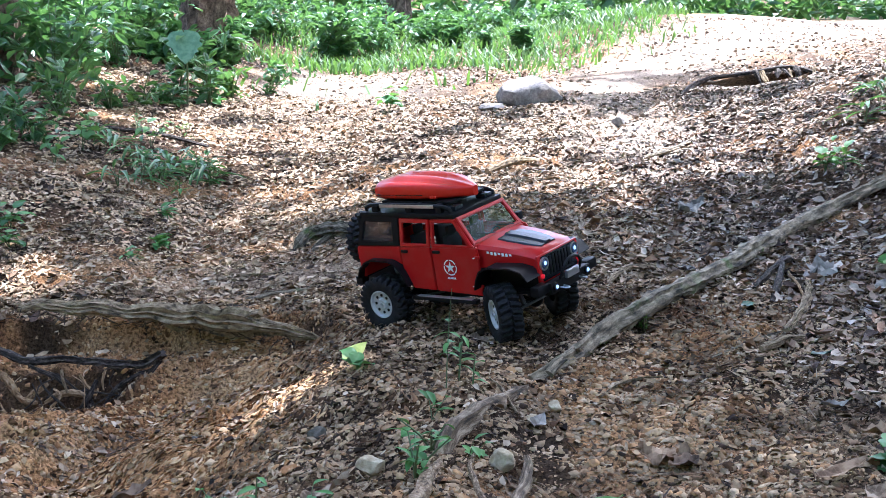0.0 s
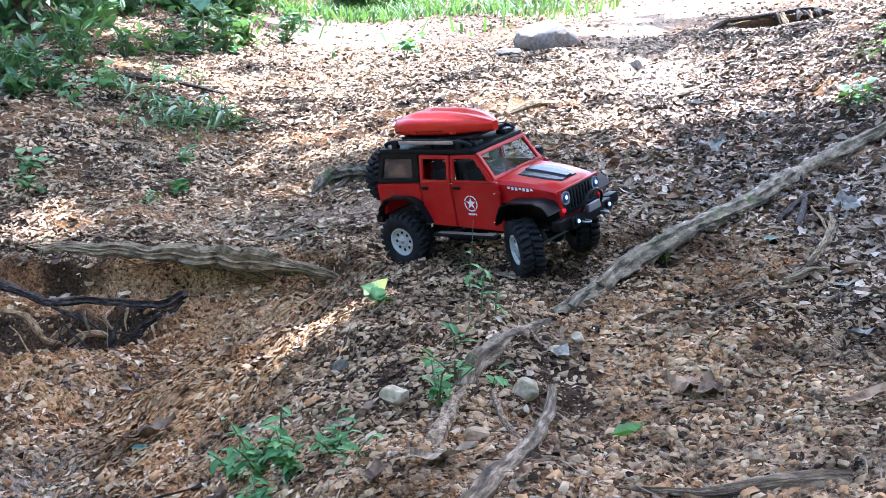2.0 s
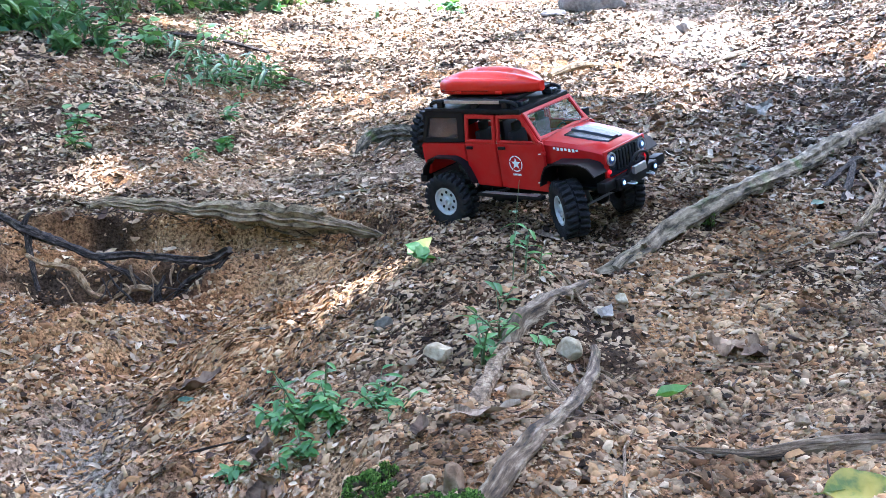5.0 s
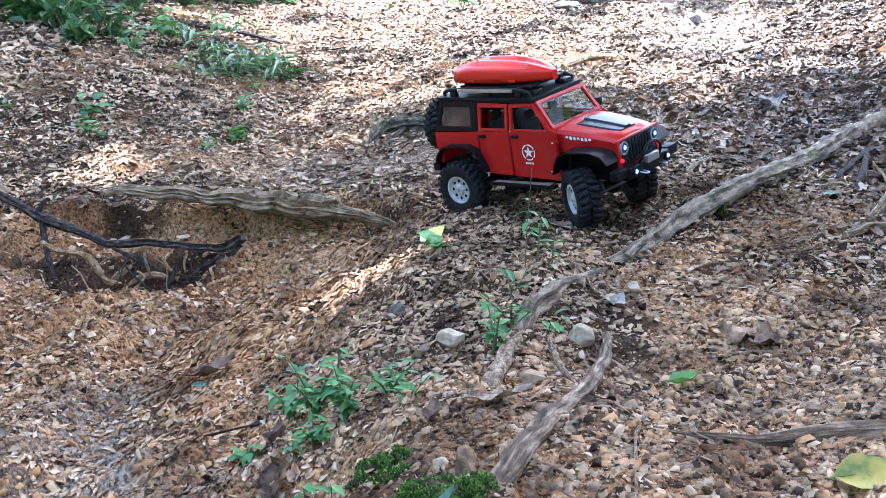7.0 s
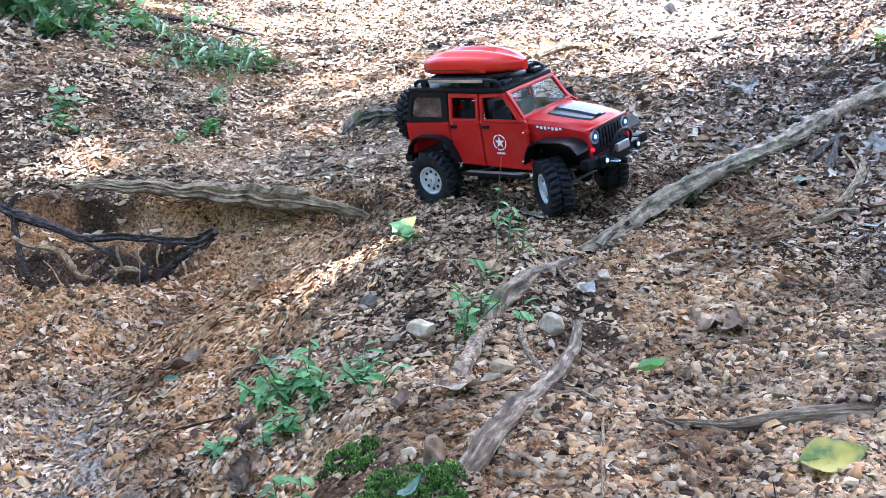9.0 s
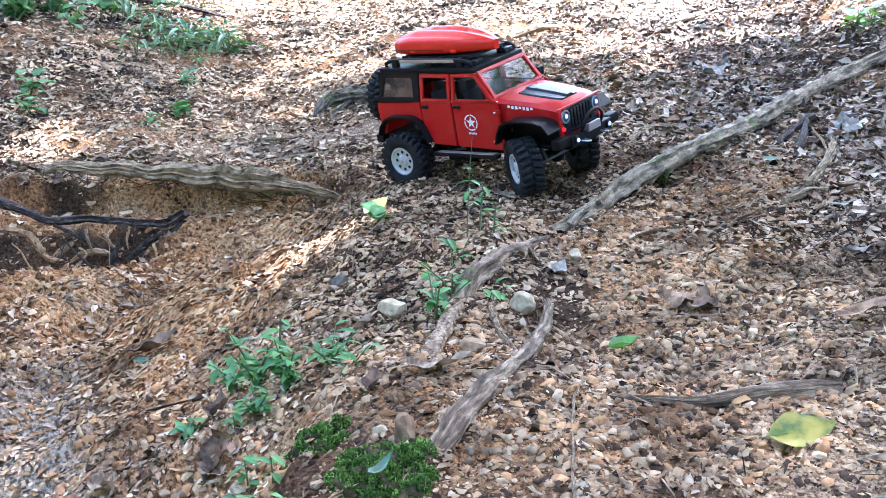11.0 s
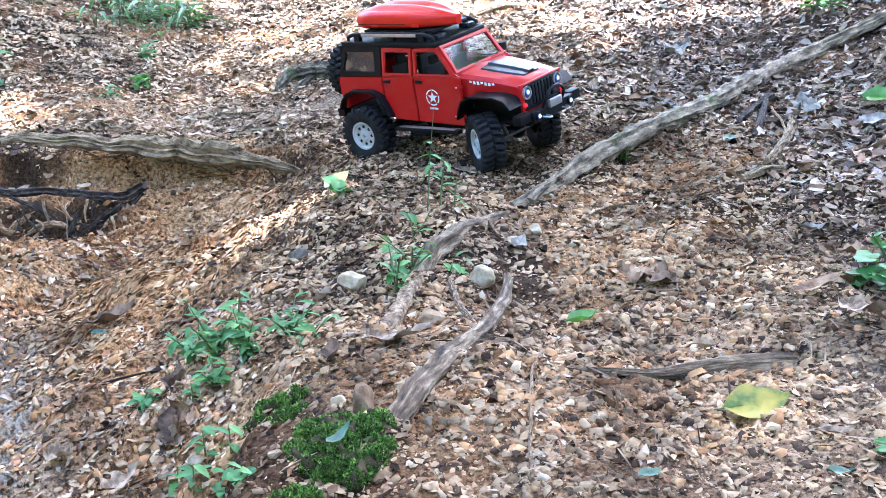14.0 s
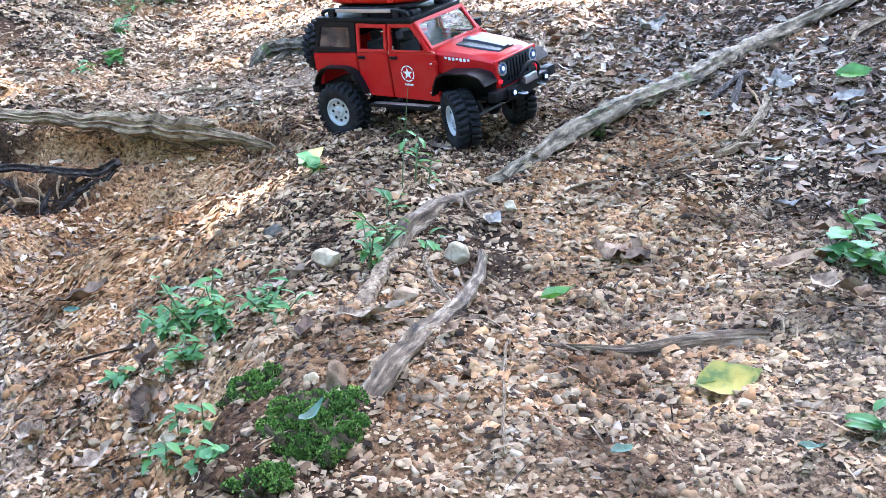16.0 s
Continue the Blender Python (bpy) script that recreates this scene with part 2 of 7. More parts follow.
def ground_z(x, y):
    """Height of the ground: a trail on a slope, with a gully that roots hold back."""
    x, y = np.asarray(x, float), np.asarray(y, float)
    z = 0.06 * np.clip(x, -3.0, 3.0) * (1 - sstep(5.0, 9.0, y) * 0.6)
    z = z + 0.046 * np.maximum(y - 4.1, 0.0) * (1 - sstep(9.0, 30.0, y) * 0.5)
    # banks: leafy one beyond the gully, and one that lifts to the other side
    z = z + 0.32 * sstep(-0.75, -2.6, x) * sstep(3.3, 4.9, y)
    z = z + 0.34 * sstep(1.0, 2.6, x) * sstep(0.8, 2.0, y) * (1 - 0.6 * sstep(5.0, 8.0, y))
    # the ridge that the roots run along
    z = z + 0.045 * bump(x, y, 0.0, 1.95, 0.16, 0.45) + 0.035 * bump(x, y, -0.02, 1.22, 0.22, 0.22)
    z = z + 0.038 * bump(x, y, 0.34, 2.70, 0.28, 0.26)
    # the gully: a ledge under the long root, its floor running down towards the viewer
    ledge = 3.02 + 0.012 * np.sin(23 * x) + 0.008 * np.sin(51 * x + 1) - 0.09 * sstep(-1.1, -0.5, x) - 0.14 * sstep(-0.5, -0.2, x) - 0.5 * sstep(-0.35, 0.15, x)
    pit = sstep(ledge + 0.012, ledge - 0.035, y) * sstep(-0.12, -0.52, x)
    pit = pit * (1 - 0.75 * sstep(-1.15, -1.4, x) * sstep(2.3, 2.7, y))
    z = z - 0.095 * pit - 0.05 * sstep(2.5, 1.2, y) * sstep(-0.2, -0.8, x)
    z = z - 0.05 * bump(x, y, -0.62, 2.52, 0.25, 0.12) - 0.07 * bump(x, y, -1.0, 2.62, 0.16, 0.12)
    z = z - 0.045 * sstep(-0.20, -0.255, x) * sstep(1.40, 1.28, y) * sstep(0.2, 0.8, y)
    # the wash at the gully's bottom: steep on its far side, easy on the ridge's
    u = x - np.interp(y, [1.2, 1.5, 1.75, 2.2, 2.5, 2.65], [-0.70, -0.75, -0.74, -0.79, -0.70, -0.62])
    z = z - 0.05 * np.exp(-(np.where(u < 0, u / 0.06, u / 0.20)) ** 2) * sstep(2.7, 2.4, y) * sstep(0.9, 1.4, y)
    z = z - 0.05 * bump(x, y, -0.92, 2.64, 0.22, 0.09) - 0.07 * bump(x, y, -0.97, 2.735, 0.13, 0.05)
    # a shallow runnel where wheels have worn the trail, and a low ledge far up it
    z = z - 0.03 * bump(x, y, 0.27, 1.55, 0.18, 0.25) - 0.05 * bump(x, y, -0.7, 3.35, 0.5, 0.22)
    z = z - 0.06 * bump(x, y, -0.75, 4.3, 0.35, 0.9, 0.25)
    z = z - 0.2 * sstep(8.30, 8.25, y) * sstep(1.70, 1.95, x) * sstep(2.72, 2.6, x) * sstep(7.2, 8.1, y)
    # rain has cut a runnel down the trail below that ledge
    mid_x = np.interp(y, [4.9, 5.47, 6.26, 6.92, 7.69, 8.25], [0.36, 0.60, 0.90, 1.15, 1.53, 1.72])
    z = z - 0.05 * np.exp(-((x - mid_x) / 0.055) ** 2) * sstep(4.9, 5.6, y) * sstep(8.4, 8.0, y) + 0.04 * np.exp(-((x - mid_x - 0.22) / 0.16) ** 2) * sstep(4.9, 5.6, y) * sstep(8.0, 7.2, y)
    # the slope falls away below the viewer
    z = z - 0.5 * np.maximum(0.75 - y, 0.0) + 0.5 * np.maximum(-2.0 - y, 0.0)
    return z


_lattice = np.random.RandomState(7).rand(8, 256, 256)


def vnoise(x, y, size, layer=0):
    """Smooth value noise, 0 to 1, with lumps of that size."""
    u, v = np.asarray(x, float) / size + 500.0, np.asarray(y, float) / size + 500.0
    i, j = np.floor(u).astype(int), np.floor(v).astype(int)
    f, g = u - i, v - j
    f, g = f * f * (3 - 2 * f), g * g * (3 - 2 * g)
    g_ = _lattice[layer]
    a, b, c, d = (g_[(i + p) % 256, (j + q) % 256] for p, q in ((0, 0), (1, 0), (0, 1), (1, 1)))
    return (a * (1 - f) + b * f) * (1 - g) + (c * (1 - f) + d * f) * g


def gully(x, y):
    """The washed-out clay side of the trail: 1 in it, 0 outside."""
    return sstep(-0.24, -0.42, x + 0.12 * (np.asarray(y) - 2.0)) * sstep(3.03, 2.97, y) * sstep(0.7, 1.1, y)


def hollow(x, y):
    """Dark soil colour put in for shade: the hollow under the dead stick, under the long root, and beside the moss."""
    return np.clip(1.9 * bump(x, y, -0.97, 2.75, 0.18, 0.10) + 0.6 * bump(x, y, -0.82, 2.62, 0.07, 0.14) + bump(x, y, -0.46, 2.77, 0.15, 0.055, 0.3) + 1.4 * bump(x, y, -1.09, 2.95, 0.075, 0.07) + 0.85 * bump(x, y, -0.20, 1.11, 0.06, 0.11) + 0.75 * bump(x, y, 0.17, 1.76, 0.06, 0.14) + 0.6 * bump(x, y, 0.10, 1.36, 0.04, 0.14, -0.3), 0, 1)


def flank(x, y):
    """The washed smooth clay side that runs down from the ridge into the gully."""
    return np.clip(1.1 * bump(x, y, -0.52, 2.2, 0.17, 0.5, -0.3), 0, 1)


def wash(x, y):
    """The pale sandy bed at the gully's bottom."""
    mid_x = np.interp(y, [0.9, 1.2, 1.5, 1.75, 2.2], [-0.52, -0.60, -0.68, -0.74, -0.79])
    return np.exp(-((x - mid_x) / 0.10) ** 2) * sstep(0.75, 1.0, y) * sstep(2.2, 1.85, y)


def surface_z(x, y):
    """The ground with its lumps."""
    r = np.hypot(x, np.asarray(y) - 2.0)
    near = 1 - sstep(4.0, 12.0, r)
    z = ground_z(x, y) + near * ((vnoise(x, y, 0.16, 1) - 0.5) * 0.026 + (vnoise(x, y, 0.055, 2) - 0.5) * 0.024 + (vnoise(x, y, 0.024, 3) - 0.5) * 0.015)
    # grooves that rain has cut down the gully's side
    a, b = 0.62 * x - 0.78 * y, 0.78 * x + 0.62 * y
    z = z + gully(x, y) * ((vnoise(a * 1.0, b * 0.2, 0.035, 4) - 0.5) * 0.034 + (vnoise(a, b * 0.12, 0.014, 7) - 0.5) * 0.013 + (vnoise(x, y, 0.1, 6) - 0.5) * 0.03 + (vnoise(x, y, 0.021, 5) - 0.5) * 0.016)
    return z + (1 - near) * (vnoise(x, y, 3.0, 4) - 0.5) * 0.3


def normal_at(x, y, e=0.03):
    nx, ny = -(surface_z(x + e, y) - surface_z(x - e, y)) / (2 * e), -(surface_z(x, y + e) - surface_z(x, y - e)) / (2 * e)
    n = np.stack([nx, ny, np.ones_like(nx)], -1)
    return n / np.linalg.norm(n, axis=-1, keepdims=True)


def spread(lo, hi, step, reach):
    """Even steps from lo to hi, then growing ones out to the reach."""
    mid, out, d, p = np.arange(lo, hi + step / 2, step), [], step, 0.0
    while p < reach:
        d *= 1.13
        p += d
        out.append(p)
    out = np.array(out)
    return np.r_[lo - out[::-1], mid, mid[-1] + out]


def link_mesh(name, verts, faces, mat, parent=None, smooth=False):
    me = bpy.data.meshes.new(name)
    me.from_pydata(verts, [], faces)
    me.materials.append(mat)
    if smooth:
        me.polygons.foreach_set("use_smooth", [True] * len(me.polygons))
    me.update()
    ob = new(name, me)
    if parent:
        ob.parent = parent
    return ob


def lane(x, y):
    """The dusty trail that winds away: 1 on it, 0 off it."""
    mid_x = np.interp(y, [4.6, 5.2, 6.0, 8.0, 9.0, 10.0, 12.0, 14.0, 20.0], [0.55, 0.75, 0.98, 1.08, 1.3, 1.8, 3.3, 5.0, 9.0])
    wide = np.interp(y, [4.6, 6.0, 8.0, 10.0, 14.0], [0.16, 0.24, 0.42, 0.9, 2.2])
    return np.exp(-(((x - mid_x) / wide) ** 2)) * sstep(4.4, 5.6, y)


def bare(x, y):
    """Where worn clay shows through: 0 covered, 1 bare."""
    b = 1.0 * bump(x, y, -0.52, 2.15, 0.24, 0.46, -0.3) + 1.2 * bump(x, y, -0.78, 2.88, 0.4, 0.10) + 0.35 * bump(x, y, 0.28, 1.85, 0.10, 0.3, -0.3)
    b = b + 0.6 * bump(x, y, 0.5, 2.3, 0.12, 0.35, -0.9) + 0.7 * bump(x, y, -0.8, 1.5, 0.22, 0.6) + 0.75 * bump(x, y, -0.95, 2.45, 0.3, 0.25) + 1.0 * bump(x, y, 0.44, 1.48, 0.28, 0.5, -0.12) + 0.95 * lane(x, y)
    # no worn clay where hollow() paints shade into the soil
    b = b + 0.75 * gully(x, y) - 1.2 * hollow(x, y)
    return np.clip(b + (vnoise(x, y, 0.3, 5) - 0.62) * 1.2, 0, 1)


gx, gy = spread(-1.5, 1.6, 0.0095, 350), spread(0.8, 3.6, 0.0095, 350)
gx = np.unique(np.r_[gx[(gx < 1.62) | (gx > 2.8)], np.arange(1.63, 2.8, 0.03)])
gy = np.unique(np.r_[gy[(gy < 3.62) | (gy > 8.6)], np.arange(3.63, 8.1, 0.03), np.arange(8.1, 8.4, 0.015), np.arange(8.4, 8.6, 0.04)])
GX, GY = np.meshgrid(gx, gy)
nv, nw = len(gy), len(gx)
idx = np.arange(nv * nw).reshape(nv, nw)
quads = np.stack([idx[:-1, :-1], idx[:-1, 1:], idx[1:, 1:], idx[1:, :-1]], -1).reshape(-1, 4)
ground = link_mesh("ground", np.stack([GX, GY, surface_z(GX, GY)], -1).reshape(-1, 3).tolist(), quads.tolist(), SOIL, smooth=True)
worn = ground.data.attributes.new("worn", "FLOAT", "POINT")
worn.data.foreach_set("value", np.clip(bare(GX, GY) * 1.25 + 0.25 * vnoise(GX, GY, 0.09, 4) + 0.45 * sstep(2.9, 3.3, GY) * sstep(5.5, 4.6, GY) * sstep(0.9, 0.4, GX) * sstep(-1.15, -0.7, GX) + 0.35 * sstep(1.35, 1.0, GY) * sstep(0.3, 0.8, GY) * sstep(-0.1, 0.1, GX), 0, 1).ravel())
# pale trail and wash; the far parts are paled further to stand for sunlight
dust = ground.data.attributes.new("dust", "FLOAT", "POINT")
dust.data.foreach_set("value", np.clip(lane(GX, GY) * 1.1 + 0.55 * bump(GX, GY, -0.35, 3.5, 0.75, 0.42) + 0.8 * bump(GX, GY, -0.8, 9.6, 0.9, 2.6) + 0.5 * bump(GX, GY, -0.8, 1.4, 0.4, 0.55) + 0.9 * wash(GX, GY) + 0.5 * bump(GX, GY, 0.5, 1.3, 0.35, 0.5) - 0.25 * vnoise(GX, GY, 0.3, 6), 0, 1).ravel())
tagged(ground, "orange clay woodland trail with an eroded gully and worn soil", "ground", kind="structure")


# ---- what lies on the ground: one mesh of many loose pieces each ----
def scatter(name, mat, pts, length, width, rng, tilt=0.35, fold=0.3, lift=0.002, curl=0.25, along=None):
    """Small leaf-like pieces, each of two faces folded along the middle; along: the way they lie, if any."""
    n = len(pts)
    x, y = pts[:, 0], pts[:, 1]
    nrm = normal_at(x, y) + rng.normal(0, tilt, (n, 3)) * np.array([1, 1, 0.3])
    nrm /= np.linalg.norm(nrm, axis=1, keepdims=True)
    a = rng.uniform(0, 2 * np.pi, n) if along is None else rng.normal(along, 0.25, n)
    u = np.stack([np.cos(a), np.sin(a), np.zeros(n)], -1)
    u -= nrm * np.sum(u * nrm, 1, keepdims=True)
    u /= np.linalg.norm(u, axis=1, keepdims=True)
    v = np.cross(nrm, u)
    c = np.stack([x, y, surface_z(x, y) + lift + rng.uniform(0, 0.5, n) * tilt * length * 0.6], -1)
    L, W = length[:, None], width[:, None]
    f = rng.normal(0, fold, (n, 1)) * W
    k = rng.normal(0, curl, (n, 1)) * L * 0.3
    j = lambda s: 1 + rng.uniform(-s, s, (n, 1))
    tail, tip = c - u * L * 0.5 * j(0.2) + nrm * k, c + u * L * 0.5 * j(0.2) + nrm * k
    r1, r2 = c - u * L * 0.22 * j(0.6) + v * W * 0.5 * j(0.4) + nrm * f, c + u * L * 0.2 * j(0.6) + v * W * 0.45 * j(0.4) + nrm * f
    l1, l2 = c - u * L * 0.22 * j(0.6) - v * W * 0.5 * j(0.4) + nrm * f, c + u * L * 0.2 * j(0.6) - v * W * 0.45 * j(0.4) + nrm * f
    verts = np.stack([tail, tip, r1, r2, l1, l2], 1).reshape(-1, 3)
    b = np.arange(n)[:, None] * 6
    faces = np.concatenate([b + np.array([[0, 2, 3, 1]]), b + np.array([[0, 1, 5, 4]])])
    return link_mesh(name, verts.tolist(), faces.tolist(), mat, smooth=True)


def curled(name, mat, pts, length, width, rng, tilt=0.4, lift=0.005):
    """Dead leaves of three strips each, curled along and across."""
    n = len(pts)
    x, y = pts[:, 0], pts[:, 1]
    nrm = normal_at(x, y, 0.05) + rng.normal(0, tilt, (n, 3)) * np.array([1, 1, 0.3])
    nrm /= np.linalg.norm(nrm, axis=1, keepdims=True)
    a = rng.uniform(0, 2 * np.pi, n)
    u = np.stack([np.cos(a), np.sin(a), np.zeros(n)], -1)
    u -= nrm * np.sum(u * nrm, 1, keepdims=True)
    u /= np.linalg.norm(u, axis=1, keepdims=True)
    v = np.cross(nrm, u)
    c = np.stack([x, y, surface_z(x, y) + lift + rng.rand(n) * tilt * length * 0.35], -1)
    L, W = length[:, None], width[:, None]
    across, along, twist = rng.normal(0.25, 0.45, (n, 1)), rng.normal(0.2, 0.5, (n, 1)), rng.normal(0, 0.5, (n, 1))
    rows = []
    for s, half in ((-0.5, 0.12), (-0.2, 0.85), (0.15, 0.9), (0.5, 0.08)):
        for k in (-1, 0, 1):
            half_ = half * (1 + rng.uniform(-0.35, 0.25, (n, 1)))
            h = W * across * half_ * abs(k) * 0.6 + L * along * s * s + W * twist * s * k * 0.6 + rng.normal(0, 0.04, (n, 1)) * W
            rows.append(c + u * L * (s + rng.uniform(-0.05, 0.05, (n, 1))) + v * W * 0.5 * half_ * k + nrm * h)
    verts = np.stack(rows, 1).reshape(-1, 3)
    q = np.array([[3 * i + k, 3 * i + 3 + k, 3 * i + 4 + k, 3 * i + 1 + k] for i in range(3) for k in range(2)])
    faces = (np.arange(n)[:, None, None] * 12 + q[None]).reshape(-1, 4)
    return link_mesh(name, verts.tolist(), faces.tolist(), mat, smooth=True)


def stones(name, mat, pts, size, rng, sunk=0.25):
    """Small angular stones of eight corners."""
    n = len(pts)
    cube = np.array([[-1, -1, -1], [1, -1, -1], [1, 1, -1], [-1, 1, -1], [-0.7, -0.7, 1], [0.7, -0.7, 1], [0.7, 0.7, 1], [-0.7, 0.7, 1]]) * 0.5
    v = cube[None] * rng.uniform(0.45, 1.3, (n, 8, 3)) * (size[:, None] * rng.uniform(0.45, 1.3, (n, 3)) * np.array([1.3, 0.9, 0.45]))[:, None]
    a = rng.uniform(0, 2 * np.pi, n)
    ca, sa = np.cos(a)[:, None], np.sin(a)[:, None]
    vx, vy = v[..., 0] * ca - v[..., 1] * sa, v[..., 0] * sa + v[..., 1] * ca
    nrm = normal_at(pts[:, 0], pts[:, 1]) + rng.normal(0, 0.25, (n, 3))
    nrm /= np.linalg.norm(nrm, axis=1, keepdims=True)
    t1 = np.cross(np.array([0, 1.0, 0]), nrm)
    t1 /= np.linalg.norm(t1, axis=1, keepdims=True)
    t2 = np.cross(nrm, t1)
    c = np.stack([pts[:, 0], pts[:, 1], surface_z(pts[:, 0], pts[:, 1])], -1) + nrm * (size * (0.3 - sunk))[:, None]
    verts = (c[:, None] + vx[..., None] * t1[:, None] + vy[..., None] * t2[:, None] + v[..., 2:] * nrm[:, None]).reshape(-1, 3)
    cf = np.array([[0, 3, 2, 1], [4, 5, 6, 7], [0, 1, 5, 4], [1, 2, 6, 5], [2, 3, 7, 6], [3, 0, 4, 7]])[1:]
    faces = (np.arange(n)[:, None, None] * 8 + cf[None]).reshape(-1, 4)
    return link_mesh(name, verts.tolist(), faces.tolist(), mat, smooth=True)


def sown(rng, n, box, keep, steep=0.12):
    """n points in the box (x0, x1, y0, y1), thinned by keep(x, y)."""
    x, y = rng.uniform(box[0], box[1], n), rng.uniform(box[2], box[3], n)
    ok = rng.rand(n) < keep(x, y) * np.where(normal_at(x, y, 0.02)[:, 2] < 0.72, steep, 1.0)
    return np.stack([x[ok], y[ok]], -1)


rng = np.random.RandomState(11)
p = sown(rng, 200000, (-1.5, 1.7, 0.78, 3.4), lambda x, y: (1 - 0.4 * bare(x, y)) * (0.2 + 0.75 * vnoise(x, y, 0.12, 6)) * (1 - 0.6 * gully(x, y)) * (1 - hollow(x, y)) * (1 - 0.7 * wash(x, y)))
long = (0.004 + 0.018 * rng.rand(len(p)) ** 2.8) * np.interp(p[:, 1], [0.9, 2.2], [0.7, 1.1])
chips = scatter("leaf_litter", CHIPS, p, long, long * rng.uniform(0.35, 0.75, len(p)), rng, 0.26, 0.3, 0.003, 0.4)
tagged(chips, "small tan and brown crumbs of dry leaf and bark", "leaf litter", kind="stuff")
p = sown(rng, 78000, (-1.8, 2.6, 0.85, 5.7), lambda x, y: np.clip(0.9 * sstep(0.55, 1.0, x + 0.35 * sstep(2.9, 3.4, y)) * sstep(0.9, 1.8, y) + 0.12 * sstep(-0.7, -1.1, x) - bare(x, y), 0.0, 1) * (0.35 + 0.65 * vnoise(x, y, 0.25, 7)))
long = 0.012 + 0.042 * rng.rand(len(p)) ** 1.9
mid = curled("dead_leaves", LEAVES, p, long, long * rng.uniform(0.3, 0.62, len(p)), rng, 0.24, 0.006)
tagged(mid, "curled brown and grey dead leaves covering the bank", "leaf litter", kind="stuff")
p = sown(rng, 105000, (-2.2, 1.4, 2.6, 4.9), lambda x, y: sstep(2.75, 3.3, y + 0.25 * sstep(-0.3, 0.1, x)) * sstep(1.4, 0.8, x) * (1 - 0.5 * bare(x, y)) * (0.25 + 0.7 * vnoise(x, y, 0.16, 7)))
long = 0.007 + 0.032 * rng.rand(len(p)) ** 2.6
low = curled("trodden_leaves", TRODDEN, p, long, long * rng.uniform(0.32, 0.62, len(p)), rng, 0.15, 0.003)
tagged(low, "trodden flakes of grey-tan dead leaf on the trail", "leaf litter", kind="stuff")
p = sown(rng, 26000, (-1.6, 2.0, 0.8, 4.6), lambda x, y: (1 - 0.75 * bare(x, y)) * (0.15 + 0.55 * vnoise(x, y, 0.3, 3) ** 2 + 0.3 * sstep(0.5, 0.9, x)))
bits = scatter("twig_litter", TWIGS, p, 0.012 + 0.05 * rng.rand(len(p)) ** 2.5, 0.0016 + 0.0020 * rng.rand(len(p)), rng, 0.16, 0.4, 0.008, 0.05)
tagged(bits, "thin broken twigs and leaf stalks strewn over the trail", "twigs", kind="stuff")
far_keep = lambda x, y: (1 - 0.93 * bare(x, y)) * (0.35 + 0.65 * vnoise(x, y, 0.5, 0)) * (1 - 0.6 * bump(x, y, -0.8, 9.6, 0.9, 2.6))
p = np.concatenate([sown(rng, 85000, (-2.6, 3.2, 4.5, 8.5), far_keep), sown(rng, 45000, (-5.0, 6.0, 8.5, 14.0), far_keep)])
far = scatter("fallen_leaves", FAR_LEAVES, p, rng.uniform(0.012, 0.040, len(p)) * (0.75 + 0.05 * p[:, 1]), rng.uniform(0.006, 0.019, len(p)) * (0.75 + 0.05 * p[:, 1]), rng, 0.2, 0.4, 0.004, 0.5)
tagged(far, "dry fallen leaves strewn up the trail", "leaf litter", kind="stuff")
p = sown(rng, 140000, (-1.1, 0.95, 0.8, 3.2), lambda x, y: (0.45 + 0.55 * bump(x, y, -0.05, 1.6, 0.6, 0.8)) * (1 - 0.2 * bare(x, y)) * (1 - 0.7 * gully(x, y)) * (1 - hollow(x, y)) * (0.3 + 0.9 * vnoise(x, y, 0.07, 1)) * (1 - 0.65 * bump(x, y, 0.2, 2.05, 0.28, 0.4)), 0.7)
grav = stones("gravel", STONES, p, 0.0035 + 0.0125 * rng.rand(len(p)) ** 3.0, rng)
tagged(grav, "loose tan gravel and crumbs of clay", "gravel", kind="stuff")
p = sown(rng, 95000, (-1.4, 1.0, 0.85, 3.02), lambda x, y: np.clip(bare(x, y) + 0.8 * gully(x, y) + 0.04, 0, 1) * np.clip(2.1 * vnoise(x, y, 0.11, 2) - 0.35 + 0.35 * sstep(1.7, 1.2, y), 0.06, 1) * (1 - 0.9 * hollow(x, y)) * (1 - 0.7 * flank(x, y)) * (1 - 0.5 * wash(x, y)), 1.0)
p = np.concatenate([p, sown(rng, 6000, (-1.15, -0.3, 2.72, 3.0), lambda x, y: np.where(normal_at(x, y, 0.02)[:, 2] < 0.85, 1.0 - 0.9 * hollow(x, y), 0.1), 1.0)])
clods = stones("clay_crumbs", CLODS, p, (0.003 + 0.015 * rng.rand(len(p)) ** 2.8) * np.where(p[:, 1] > 2.4, 0.7, 1.0), rng, 0.15)
tagged(clods, "crumbs and small clods of orange clay", "gravel", kind="stuff")
# thin crusts of clay that lie down the washed flank
p = sown(rng, 26000, (-0.95, -0.15, 1.4, 2.85), lambda x, y: np.clip(1.3 * flank(x, y), 0, 1) * (0.25 + 0.75 * vnoise(x, y, 0.06, 3)), 1.0)
long = 0.010 + 0.028 * rng.rand(len(p)) ** 2
crust = scatter("clay_crust", CLODS, p, long, 0.003 + 0.004 * rng.rand(len(p)), rng, 0.14, 0.5, 0.002, 0.1, math.atan2(-0.8, -0.6))
tagged(crust, "thin streaks of washed orange clay", "clay", kind="stuff")
